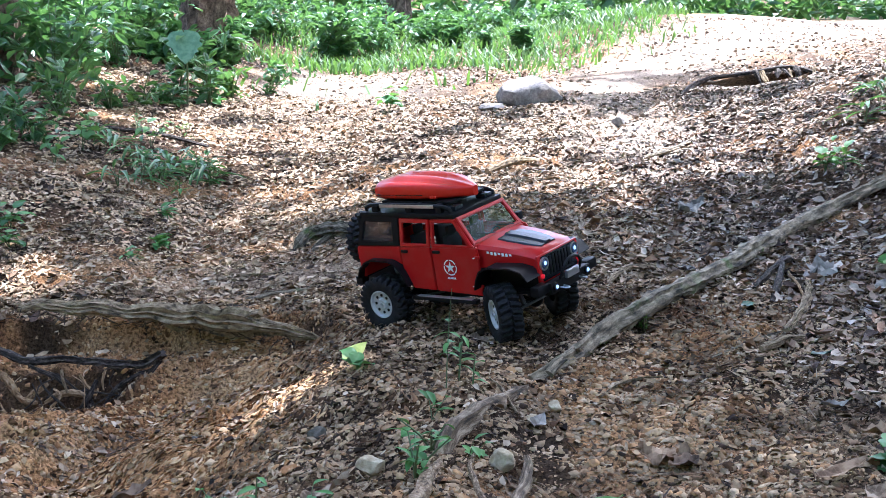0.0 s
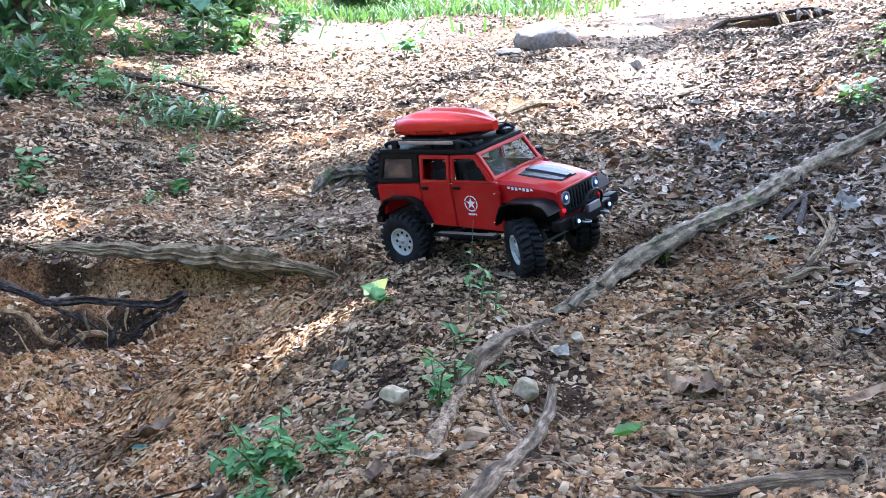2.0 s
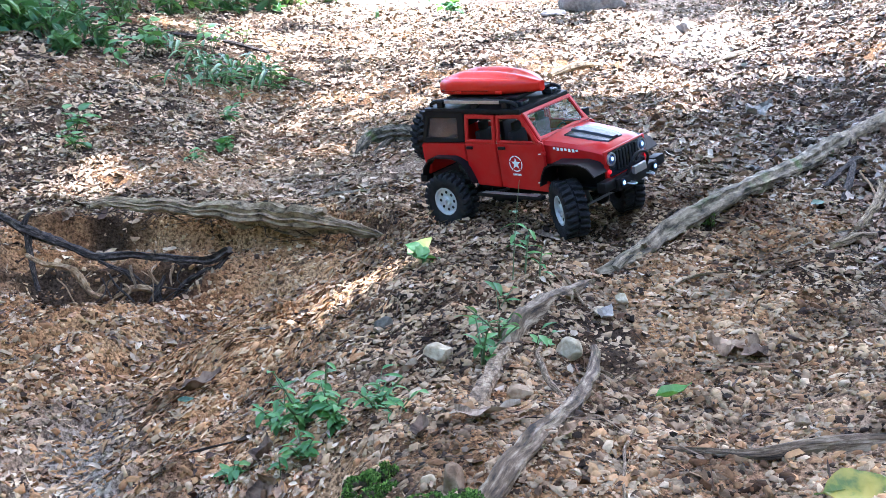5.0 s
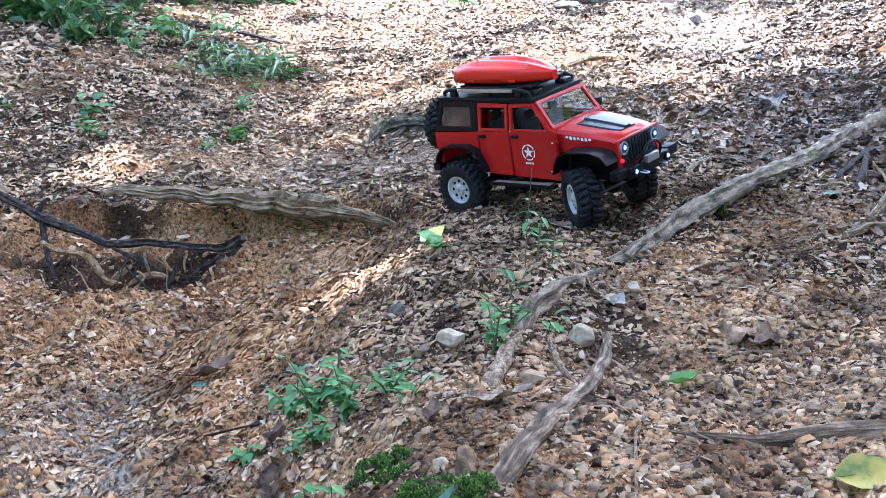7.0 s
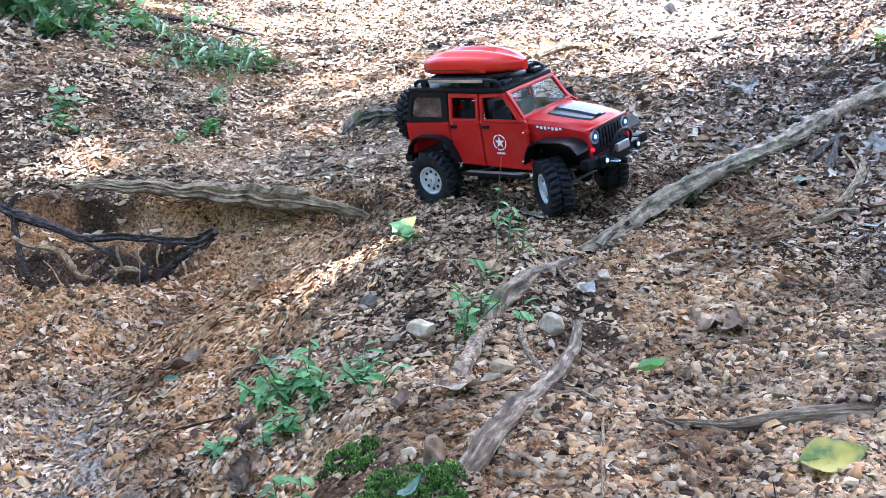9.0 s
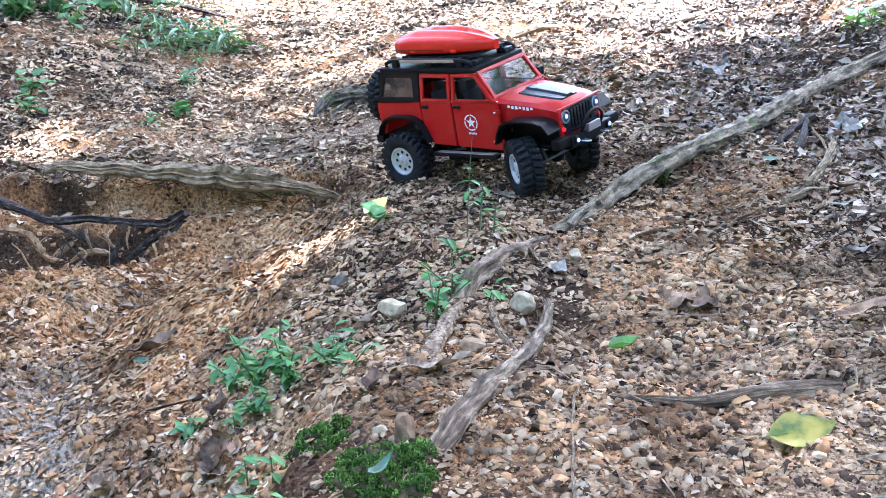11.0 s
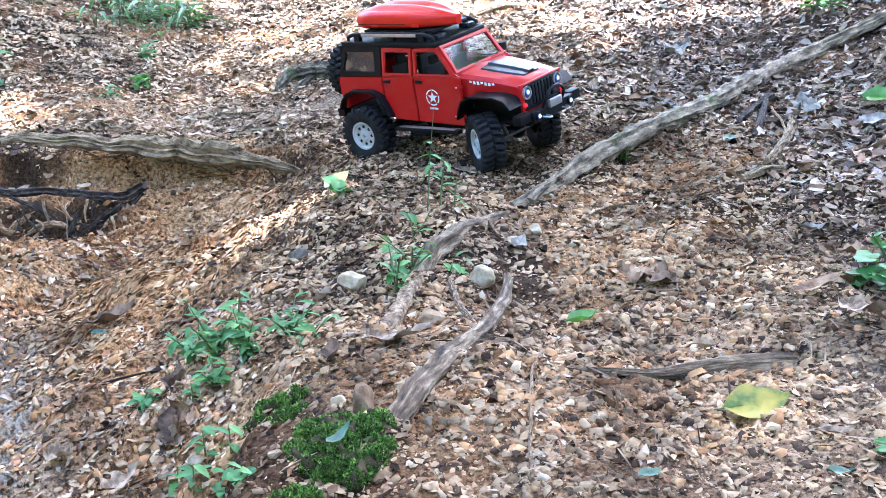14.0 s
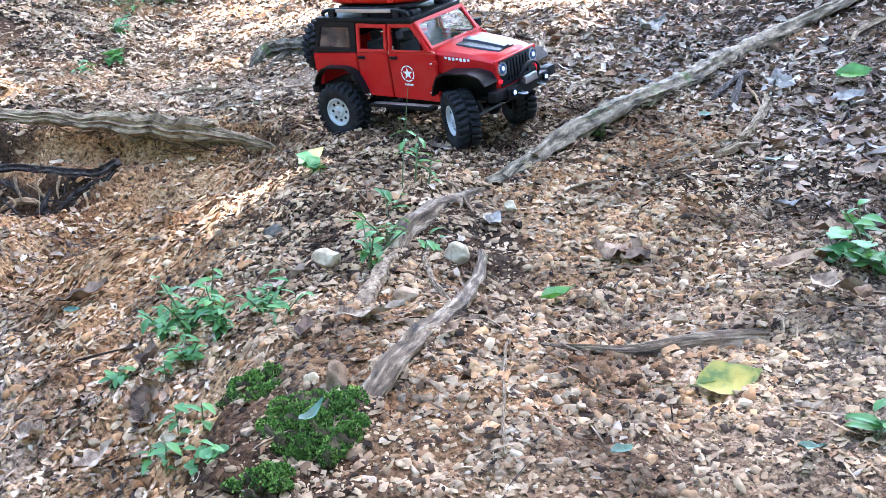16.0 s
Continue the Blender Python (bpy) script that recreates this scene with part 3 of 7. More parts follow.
# flat shed flakes in the gully's foot
p = sown(rng, 16000, (-1.4, -0.25, 0.85, 2.6), lambda x, y: gully(x, y) * np.clip(1.6 * vnoise(x, y, 0.2, 4) - 0.35, 0.03, 1) * (1 - 0.8 * flank(x, y)) * (1 - hollow(x, y)) * (1 - 0.85 * wash(x, y)))
long = 0.008 + 0.022 * rng.rand(len(p)) ** 2
shed = curled("gully_flakes", LEAVES, p, long, long * rng.uniform(0.3, 0.6, len(p)), rng, 0.2, 0.005)
p = sown(rng, 26000, (-1.3, -0.22, 0.85, 1.9), lambda x, y: gully(x, y) * np.clip(1.5 * vnoise(x, y, 0.13, 2) - 0.15, 0.05, 1) * (1 - 0.8 * flank(x, y)))
long = 0.005 + 0.014 * rng.rand(len(p)) ** 2.2
pale = curled("pale_flakes", TRODDEN, p, long, long * rng.uniform(0.35, 0.65, len(p)), rng, 0.18, 0.005)
tagged(pale, "small pale leaf flakes at the gully's foot", "leaf litter", kind="stuff")
tagged(shed, "flat brown leaf flakes washed into the gully", "leaf litter", kind="stuff")

away = lambda x, y: np.where((np.abs(x) < np.where(y < 2.8, 1.45, 2.0)) & (y > 0.8) & (y < 5.6), 0.0, 0.8)
p = sown(rng, 26000, (-5.0, 5.0, -3.5, 5.5), away)
rest = scatter("strewn_leaves", FAR_LEAVES, p, rng.uniform(0.03, 0.09, len(p)), rng.uniform(0.02, 0.05, len(p)), rng, 0.35, 0.4, 0.004, 0.5)
tagged(rest, "dry brown leaves strewn under the trees", "leaf litter", kind="stuff")


# ---- building helpers ----
def part(name, bm, mat, parent=None, label="", smooth=True):
    """Links a bmesh as one mesh object, under a thing or a part."""
    me = bpy.data.meshes.new(name)
    bm.normal_update()
    bm.to_mesh(me)
    bm.free()
    me.materials.append(mat)
    if smooth:
        me.polygons.foreach_set("use_smooth", [True] * len(me.polygons))
        me.set_sharp_from_angle(angle=radians(38))
    ob = new(name, me)
    if parent:
        ob.parent = parent
    if label:
        ob["label"] = label
    return ob


def glide(pts, step):
    """A smooth line (Catmull-Rom) through the points, cut at even steps."""
    p = np.array(pts, float)
    p = np.vstack([2 * p[0] - p[1], p, 2 * p[-1] - p[-2]])
    out = []
    for a, b, c, d in zip(p, p[1:], p[2:], p[3:]):
        n = max(2, int(np.linalg.norm((c - b)[:3]) / step))
        for t in np.arange(n) / n:
            out.append(0.5 * (2 * b + (c - a) * t + (2 * a - 5 * b + 4 * c - d) * t * t + (3 * b - a - 3 * c + d) * t ** 3))
    out.append(p[-2])
    return np.array(out)


def tube(bm, line, sides=10, rough=0.18, seed=0, flat=1.0):
    """A lumpy tube along rows of x, y, z, radius, closed at both ends."""
    r = np.random.RandomState(seed)
    lobes = r.uniform(0.82, 1.18, sides)
    rings, keep = [], None
    uv = bm.loops.layers.uv.verify()
    run = np.r_[0, np.cumsum(np.linalg.norm(np.diff(np.asarray(line)[:, :3], axis=0), axis=1))] + seed * 1.7
    for i, q in enumerate(line):
        a, b = line[max(i - 1, 0)][:3], line[min(i + 1, len(line) - 1)][:3]
        d = Vector(b - a).normalized()
        side = d.cross(Vector((0, 0, 1)))
        side = side.normalized() if side.length > 0.2 else (keep or Vector((1, 0, 0)))
        keep = side
        up = side.cross(d)
        lobes = np.clip(lobes + r.normal(0, 0.05, sides), 1 - rough * 1.6, 1 + rough * 1.6)
        ring = []
        for k in range(sides):
            w = 2 * math.pi * k / sides
            rad = q[3] * lobes[k] * (1 + r.normal(0, rough * 0.25))
            ring.append(bm.verts.new(Vector(q[:3]) + side * math.cos(w) * rad + up * math.sin(w) * rad * flat))
        rings.append(ring)
    for i, (a, b) in enumerate(zip(rings, rings[1:])):
        for k in range(sides):
            f = bm.faces.new((a[k], a[(k + 1) % sides], b[(k + 1) % sides], b[k]))
            for lp, (p, q) in zip(f.loops, ((k, i), (k + 1, i), (k + 1, i + 1), (k, i + 1))):
                lp[uv].uv = (p / sides, run[q])
    bm.faces.new(rings[0][::-1])
    bm.faces.new(rings[-1])


def on_ground(rows):
    """Rows of x, y, height over the ground, radius, as x, y, z, radius."""
    a = np.array(rows, float)
    a[:, 2] += ground_z(a[:, 0], a[:, 1])
    return a


def root(rows, mat, label, seed, sides=12, rough=0.2, name="tree_root", step=0.014, side_roots=(), free=False):
    """A root or stick along rows of x, y, height, radius; free: heights of its own, not over the ground."""
    lay_out = np.array if free else on_ground
    thing = new(name)
    line = glide(lay_out(rows), step)
    run = np.r_[0, np.cumsum(np.linalg.norm(np.diff(line[:, :3], axis=0), axis=1))]
    for ax, w in ((0, 0.35), (1, 0.5), (2, 0.25)):
        line[:, ax] += w * np.where(line[:, 3] < 0.007, line[:, 3], 0.003) * (np.sin(run * (65 + 7 * ax) + seed * 2.1 + ax) + 0.6 * np.sin(run * 27 + seed + 3 * ax))
    line[:, 3] *= 1 + 0.07 * np.sin(run * 31 + seed) + 0.05 * np.sin(run * 71 + 2 * seed)
    c = line[0, :3].copy()
    thing.location = c
    line[:, :3] -= c
    bm = bmesh.new()
    tube(bm, line, sides, rough, seed)
    part("stem", bm, mat, thing)
    for k, rows2 in enumerate(side_roots):
        l2 = glide(lay_out(rows2), step * 0.8)
        l2[:, :3] -= c
        bm = bmesh.new()
        tube(bm, l2, 7, rough, seed + 50 + k)
        part("rootlet", bm, mat, thing)
    return tagged(thing, label, "stick" if "stick" in name or "twig" in name else "root")


# ---- roots, sticks and twigs ----
ledge_root = root([(-1.13, 2.98, -0.035, 0.010), (-1.06, 2.96, -0.018, 0.014), (-0.97, 2.95, -0.027, 0.017), (-0.90, 2.945, -0.024, 0.019), (-0.83, 2.93, -0.036, 0.018), (-0.75, 2.915, -0.031, 0.023), (-0.69, 2.90, -0.041, 0.025), (-0.63, 2.895, -0.038, 0.029), (-0.58, 2.875, -0.048, 0.029),
      (-0.53, 2.868, -0.046, 0.031), (-0.495, 2.85, -0.047, 0.030), (-0.475, 2.842, -0.050, 0.020), (-0.44, 2.825, -0.050, 0.017), (-0.39, 2.80, -0.052, 0.015), (-0.34, 2.775, -0.058, 0.011), (-0.30, 2.76, -0.068, 0.006)], BARK,
     "thick weathered grey-brown root spanning the gully ledge", 1, 24, 0.22, free=True,
     side_roots=[[(-0.53, 2.87, -0.045, 0.018), (-0.49, 2.85, -0.022, 0.015), (-0.465, 2.835, -0.012, 0.009)]])
# fine roots hanging under it, their dark colour added to deepen the shade there
r_ = np.random.RandomState(3)
bm = bmesh.new()
for k in range(60):
    u = r_.rand()
    x, y, z = np.interp(u, [0, 0.35, 0.7, 1], [-1.12, -0.83, -0.49, -0.36]), np.interp(u, [0, 0.35, 0.7, 1], [2.955, 2.92, 2.845, 2.735]), np.interp(u, [0, 0.35, 0.7, 1], [-0.026, -0.05, -0.07, -0.065])
    y += r_.uniform(-0.012, 0.03)
    d = 0.010 + 0.04 * r_.rand() ** 2.2
    q = np.array([(x, y, z, 0.0013), (x + r_.normal(0, 0.018), y - r_.uniform(0, 0.012), z - d * 0.6, 0.0010), (x + r_.normal(0, 0.04), y - r_.uniform(0, 0.02), z - d, 0.0005)])
    q[:, :3] -= np.array(ledge_root.location)
    tube(bm, q, 4, 0.1, k)
tagged(part("root_hair", bm, BARK_DARK, ledge_root), kind="stuff")
root([(-0.51, 3.97, 0.0, 0.010), (-0.495, 4.01, 0.024, 0.020), (-0.46, 4.07, 0.038, 0.027), (-0.36, 4.08, 0.03, 0.028), (-0.21, 3.90, 0.020, 0.026), (-0.08, 3.65, 0.012, 0.024), (0.02, 3.40, 0.008, 0.02),
      (0.055, 3.12, 0.004, 0.016), (0.072, 2.82, 0.0, 0.014), (0.085, 2.60, -0.008, 0.010)], BARK_MOSSY,
     "arched mossy root with a broken hollow end across the trail", 2, 20, 0.3,
     side_roots=[[(-0.40, 4.08, 0.02, 0.014), (-0.44, 4.00, 0.0, 0.012), (-0.47, 3.93, -0.02, 0.010)]])
root([(0.17, 2.13, -0.012, 0.016), (0.262, 2.235, 0.010, 0.019), (0.344, 2.38, 0.020, 0.023), (0.455, 2.51, 0.024, 0.024), (0.588, 2.71, 0.024, 0.022), (0.743, 2.96, 0.025, 0.022),
      (0.923, 3.25, 0.028, 0.026), (1.095, 3.50, 0.030, 0.025), (1.298, 3.70, 0.028, 0.023), (1.514, 3.87, 0.022, 0.021), (1.8, 4.1, -0.01, 0.017)], BARK_GREY,
     "long straight grey root with moss running up the bank", 3, 22, 0.13,
     side_roots=[[(0.27, 2.25, 0.01, 0.018), (0.235, 2.20, 0.012, 0.016), (0.21, 2.155, 0.0, 0.013)]])
root([(0.20, 2.17, -0.014, 0.012), (0.15, 2.06, -0.012, 0.012), (0.104, 1.94, -0.003, 0.014), (0.052, 1.83, 0.002, 0.016), (0.012, 1.755, 0.0, 0.015), (-0.004, 1.68, -0.014, 0.011)], BARK_WORN,
     "dark half-buried root along the ridge", 4)
root([(0.0, 1.675, -0.008, 0.006), (-0.018, 1.60, 0.008, 0.010), (-0.034, 1.505, 0.010, 0.013), (-0.048, 1.435, 0.004, 0.014), (-0.056, 1.39, -0.010, 0.011), (-0.062, 1.355, -0.028, 0.008)], BARK_PALE,
     "short pale root with peeling bark", 5, 14)
root([(0.136, 1.70, 0.002, 0.006), (0.127, 1.60, 0.008, 0.009), (0.096, 1.46, 0.012, 0.011), (0.056, 1.32, 0.013, 0.0125), (0.016, 1.225, 0.011, 0.0145), (-0.017, 1.155, 0.005, 0.017), (-0.045, 1.10, -0.012, 0.015)], BARK_WORN,
     "curved grey root tapering up to a dark pointed tip", 6, 16, 0.15)
root([(0.085, 1.375, 0.006, 0.004), (0.136, 1.305, 0.013, 0.004), (0.185, 1.265, 0.013, 0.004), (0.252, 1.265, 0.012, 0.0045), (0.310, 1.268, 0.009, 0.007), (0.350, 1.278, 0.008, 0.012), (0.42, 1.295, 0.006, 0.014), (0.50, 1.315, -0.004, 0.011)], BARK_WORN,
     "thin brown root lying along a small ledge", 7, 9)
root([(0.161, 1.325, 0.014, 0.0025), (0.138, 1.22, 0.019, 0.0024), (0.123, 1.08, 0.018, 0.0022), (0.117, 0.97, 0.012, 0.002)], BARK_PALE, "thin pale twig on the clay", 8, 6, name="twig")
root([(0.048, 1.69, -0.004, 0.004), (0.042, 1.60, 0.014, 0.0045), (0.054, 1.51, 0.012, 0.0045), (0.078, 1.46, -0.003, 0.004)], BARK_PALE, "small looped rootlet lifted off the soil", 9, 8)
root([(-1.50, 2.92, 0.0, 0.010), (-1.40, 2.89, -0.012, 0.012), (-1.313, 2.86, -0.041, 0.009), (-1.248, 2.84, -0.069, 0.013), (-1.212, 2.83, -0.079, 0.010), (-1.118, 2.80, -0.105, 0.0095), (-1.047, 2.78, -0.124, 0.011), (-0.956, 2.76, -0.114, 0.010), (-0.834, 2.74, -0.117, 0.010), (-0.755, 2.73, -0.119, 0.010),
      (-0.718, 2.725, -0.107, 0.013), (-0.692, 2.72, -0.088, 0.012)], BARK_DARK,
     "dark damp forked stick jutting over the gully", 10, 14, 0.32, name="dead_stick", free=True,
     side_roots=[[(-1.246, 2.835, -0.075, 0.012), (-1.238, 2.81, -0.105, 0.009), (-1.218, 2.77, -0.139, 0.008), (-1.180, 2.70, -0.195, 0.005)], [(-0.70, 2.722, -0.105, 0.008), (-0.715, 2.715, -0.125, 0.007), (-0.735, 2.71, -0.15, 0.004)],
                 [(-1.26, 2.845, -0.06, 0.010), (-1.25, 2.85, -0.035, 0.006), (-1.235, 2.86, -0.02, 0.003)]])
HOLLOW_ROOTS = [
    (BARK_TAN, [(-1.21, 2.73, -0.105, 0.006), (-1.178, 2.71, -0.119, 0.007), (-1.121, 2.70, -0.125, 0.008), (-1.083, 2.70, -0.137, 0.010), (-1.061, 2.70, -0.172, 0.009), (-1.04, 2.69, -0.194, 0.008), (-1.00, 2.68, -0.203, 0.006)]),
    (BARK_TAN, [(-1.036, 2.70, -0.203, 0.006), (-1.003, 2.70, -0.176, 0.011), (-0.975, 2.71, -0.162, 0.007)]),
    (BARK_TAN, [(-0.982, 2.69, -0.202, 0.005), (-0.939, 2.69, -0.182, 0.010), (-0.90, 2.70, -0.183, 0.009), (-0.885, 2.70, -0.19, 0.005)]),
    (BARK_TAN, [(-0.895, 2.71, -0.138, 0.005), (-0.878, 2.70, -0.167, 0.006), (-0.852, 2.70, -0.180, 0.005)]),
    (BARK_DARK, [(-0.89, 2.72, -0.180, 0.010), (-0.870, 2.69, -0.215, 0.014), (-0.862, 2.66, -0.25, 0.012), (-0.87, 2.63, -0.29, 0.006)]),
    (BARK_DARK, [(-0.84, 2.68, -0.222, 0.005), (-0.804, 2.70, -0.166, 0.008), (-0.765, 2.71, -0.145, 0.008), (-0.715, 2.72, -0.125, 0.006)]),
    (BARK_PALE, [(-0.938, 2.70, -0.122, 0.004), (-0.934, 2.69, -0.15, 0.004), (-0.925, 2.69, -0.178, 0.003)]),
    (BARK_DARK, [(-0.905, 2.66, -0.23, 0.006), (-0.869, 2.69, -0.187, 0.009), (-0.858, 2.71, -0.15, 0.006)]),
    (BARK_TAN, [(-0.834, 2.71, -0.125, 0.004), (-0.838, 2.70, -0.150, 0.004), (-0.835, 2.69, -0.172, 0.002)]),
    (BARK, [(-0.826, 2.66, -0.245, 0.005), (-0.793, 2.68, -0.190, 0.007), (-0.75, 2.70, -0.152, 0.006), (-0.735, 2.71, -0.145, 0.004)]),
    (BARK_DARK, [(-1.03, 2.73, -0.122, 0.006), (-0.968, 2.72, -0.143, 0.007), (-0.928, 2.70, -0.170, 0.005)])]
for k, (mat, rows) in enumerate(HOLLOW_ROOTS):
    rows = [(x, y, z, r * 0.78) for x, y, z, r in rows]
    root(rows, mat, "exposed crooked root hanging in the washed-out hollow", 20 + k, 9, 0.3, free=True)["group"] = "roots in the hollow"
r_ = np.random.RandomState(8)
for k in range(16):
    x, y = r_.uniform(-1.12, -0.74), r_.uniform(2.66, 2.76)
    q, d = r_.uniform(0.0012, 0.003), r_.choice([-1, 1]) * r_.uniform(0.04, 0.15)
    z1 = float(ground_z(x + d, y - 0.1))
    z0 = min(r_.uniform(-0.19, -0.11), z1 + 0.09)
    root([(x, y, z0, q), (x + d * 0.2 + r_.normal(0, 0.015), y - 0.02, z0 * 0.7 + z1 * 0.3 + 0.01, q), (x + d * 0.6 + r_.normal(0, 0.02), y - 0.06, z0 * 0.3 + z1 * 0.7 + 0.012, q * 0.9), (x + d, y - 0.1, z1, q * 0.6)], (BARK_DARK, BARK_DARK, BARK_TAN)[k % 3], "thin tangled root in the dark hollow", 130 + k, 6, 0.25, free=True)["group"] = "roots in the hollow"
root([(1.60, 7.95, 0.0, 0.012), (1.72, 8.18, 0.004, 0.016), (1.86, 8.31, -0.004, 0.016), (2.0, 8.32, -0.008, 0.014), (2.22, 8.31, -0.006, 0.016), (2.42, 8.31, -0.002, 0.016), (2.64, 8.28, -0.01, 0.012)], BARK_DARK,
     "root holding a small clay ledge far up the trail", 30, 10, step=0.04)
r_ = np.random.RandomState(18)
for k, x in enumerate((2.18, 2.22, 2.33, 2.36, 2.40, 2.45, 2.47, 2.58)):
    d = r_.uniform(-0.07, 0.07)
    zt = float(ground_z(x, 8.33))
    h = r_.uniform(0.06, 0.18)
    root([(x, 8.30, zt - 0.012, r_.uniform(0.010, 0.022)), (x + d * 0.3, 8.25, zt - h * 0.4, r_.uniform(0.010, 0.02)), (x + d, 8.20, zt - h, 0.006)], (BARK_DARK, BARK, BARK_DARK)[k % 3], "short root hanging over a dark clay ledge", 330 + k, 6, 0.35, step=0.03, free=True)["group"] = "roots on the far ledge"
root([(0.394, 2.66, 0.0, 0.006), (0.44, 2.90, 0.012, 0.008), (0.525, 3.10, 0.012, 0.008), (0.612, 3.18, -0.004, 0.006)], BARK, "thin curved root lying on the trail", 31, 8)
STICKS = [((0.20, 5.10, 0.33, 5.24, 0.46, 5.33), 0.020), ((0.741, 2.362, 0.80, 2.47, 0.856, 2.577), 0.007), ((0.667, 2.257, 0.72, 2.29, 0.79, 2.35), 0.006), ((0.089, 2.09, 0.11, 2.0, 0.133, 1.889), 0.004),
          ((0.554, 2.229, 0.689, 2.346, 0.81, 2.44), 0.003), ((1.117, 2.849, 1.034, 2.488, 1.009, 2.223), 0.004), ((0.93, 2.55, 1.0, 2.62, 1.06, 2.72), 0.004), ((0.88, 2.2, 0.97, 2.3, 1.02, 2.42), 0.004),
          ((-0.30, 3.2, -0.18, 3.25, -0.05, 3.24), 0.006), ((-0.75, 3.65, -0.62, 3.60, -0.5, 3.62), 0.005), ((0.62, 1.9, 0.70, 1.95, 0.80, 1.94), 0.003),
          ((0.05, 4.6, 0.25, 4.66, 0.4, 4.62), 0.006), ((-1.5, 4.6, -1.3, 4.7, -1.1, 4.66), 0.01), ((0.9, 5.2, 1.1, 5.4, 1.25, 5.7), 0.012), ((-1.9, 6.0, -1.5, 6.15, -1.2, 6.1), 0.014),
          ((0.30, 2.02, 0.36, 2.1, 0.44, 2.12), 0.003), ((0.70, 1.62, 0.76, 1.70, 0.8, 1.82), 0.004), ((-0.62, 1.62, -0.55, 1.66, -0.46, 1.65), 0.003), ((1.3, 3.3, 1.4, 3.45, 1.6, 3.5), 0.010)]
for k, (c, r) in enumerate(STICKS):
    root([(c[0], c[1], r * 0.6, r * 0.7), (c[2], c[3], r * 1.3, r), (c[4], c[5], r * 0.5, r * 0.6)], (BARK, BARK_GREY, BARK_DARK)[k % 3], "dry fallen stick lying among dead leaves", 40 + k, 7, 0.2, "stick", 0.03)


root([(0.774, 2.765, 0.012, 0.006), (0.85, 2.88, 0.03, 0.009), (0.915, 2.985, 0.035, 0.009), (0.96, 3.08, 0.01, 0.006)], BARK_DARK, "dark forked stick lying on the bank", 70, 9, 0.22, "stick",
     side_roots=[[(0.90, 2.96, 0.034, 0.008), (0.85, 2.80, 0.03, 0.009), (0.78, 2.61, 0.01, 0.007)]])
root([(0.745, 2.365, 0.01, 0.007), (0.816, 2.489, 0.022, 0.010), (0.877, 2.644, 0.03, 0.008), (0.905, 2.74, 0.03, 0.005)], BARK, "thick brown broken stick on the bank's foot", 71, 10, 0.25, "stick")
root([(0.66, 2.245, 0.008, 0.007), (0.715, 2.285, 0.014, 0.011), (0.765, 2.315, 0.008, 0.008)], BARK, "short brown stub of wood on clay", 72, 10, 0.28, "stick")
root([(0.87, 2.80, 0.045, 0.003), (0.862, 2.67, 0.03, 0.003), (0.845, 2.555, 0.008, 0.002)], BARK_TAN, "thin pale twig leaning on the forked stick", 73, 6, 0.2, "twig")
root([(-0.60, 3.30, 0.006, 0.004), (-0.49, 3.33, 0.014, 0.006), (-0.38, 3.35, 0.006, 0.004)], BARK_GREY, "short grey stick on the trodden trail", 74, 7, 0.2, "stick")


# ---- stones ----
def rock(x, y, size, mat, label, seed, name="stone", sunk=0.3):
    """A weathered stone: a ball cut by random planes, then roughened."""
    r = np.random.RandomState(seed)
    bm = bmesh.new()
    bmesh.ops.create_icosphere(bm, subdivisions=4, radius=1.0)
    cuts = [(Vector(r.normal(0, 1, 3)).normalized(), r.uniform(0.55, 0.85)) for _ in range(11)]
    for v in bm.verts:
        p = v.co.copy()
        for n, d in cuts:
            over = p.dot(n) - d
            if over > 0:
                p -= n * over * 0.92
        p *= 1 + 0.10 * noise.noise(p * 2.2 + Vector((seed, 0, 0))) + 0.05 * noise.noise(p * 7 + Vector((0, seed, 0)))
        v.co = Vector((p.x * size[0] / 2, p.y * size[1] / 2, p.z * size[2] / 2))
    ob = part(name, bm, mat)
    ob.matrix_world = pose(x, y, float(ground_z(x, y)) + size[2] * (0.5 - sunk), r.uniform(-8, 8), r.uniform(-8, 8), r.uniform(-40, 40))
    return tagged(ob, label, "stone")


def stone_colour(a, b, c):
    return lambda t, co: ramp(t, noise_tex(t, co, 45, 6, 0.65), [(0.3, a), (0.5, b), (0.7, c)])


WHITE_STONE = material("pale_quartz", stone_colour((0.22, 0.155, 0.085), (0.43, 0.34, 0.215), (0.64, 0.54, 0.38)), 0.85, Specular_IOR_Level=0.15, bump=0.002, bump_scale=90)
GREY_STONE = material("blue_grey_stone", stone_colour((0.04, 0.038, 0.03), (0.09, 0.08, 0.062), (0.18, 0.155, 0.12)), 0.85, Specular_IOR_Level=0.15, bump=0.002, bump_scale=90)
TAN_STONE = material("tan_stone", stone_colour((0.17, 0.11, 0.062), (0.34, 0.235, 0.14), (0.50, 0.375, 0.245)), 0.9, Specular_IOR_Level=0.15, bump=0.002, bump_scale=90)
BROWN_STUB = material("brown_stub", stone_colour((0.10, 0.06, 0.034), (0.22, 0.14, 0.085), (0.34, 0.235, 0.15)), 0.9, Specular_IOR_Level=0.1, bump=0.003, bump_scale=90)
FAR_STONE = material("weathered_boulder", stone_colour((0.12, 0.105, 0.09), (0.24, 0.21, 0.185), (0.36, 0.32, 0.285)), 0.9, bump=0.01, bump_scale=20)
rock(-0.115, 1.66, (0.055, 0.04, 0.042), WHITE_STONE, "rounded white quartz stone half sunk in gravel", 1)
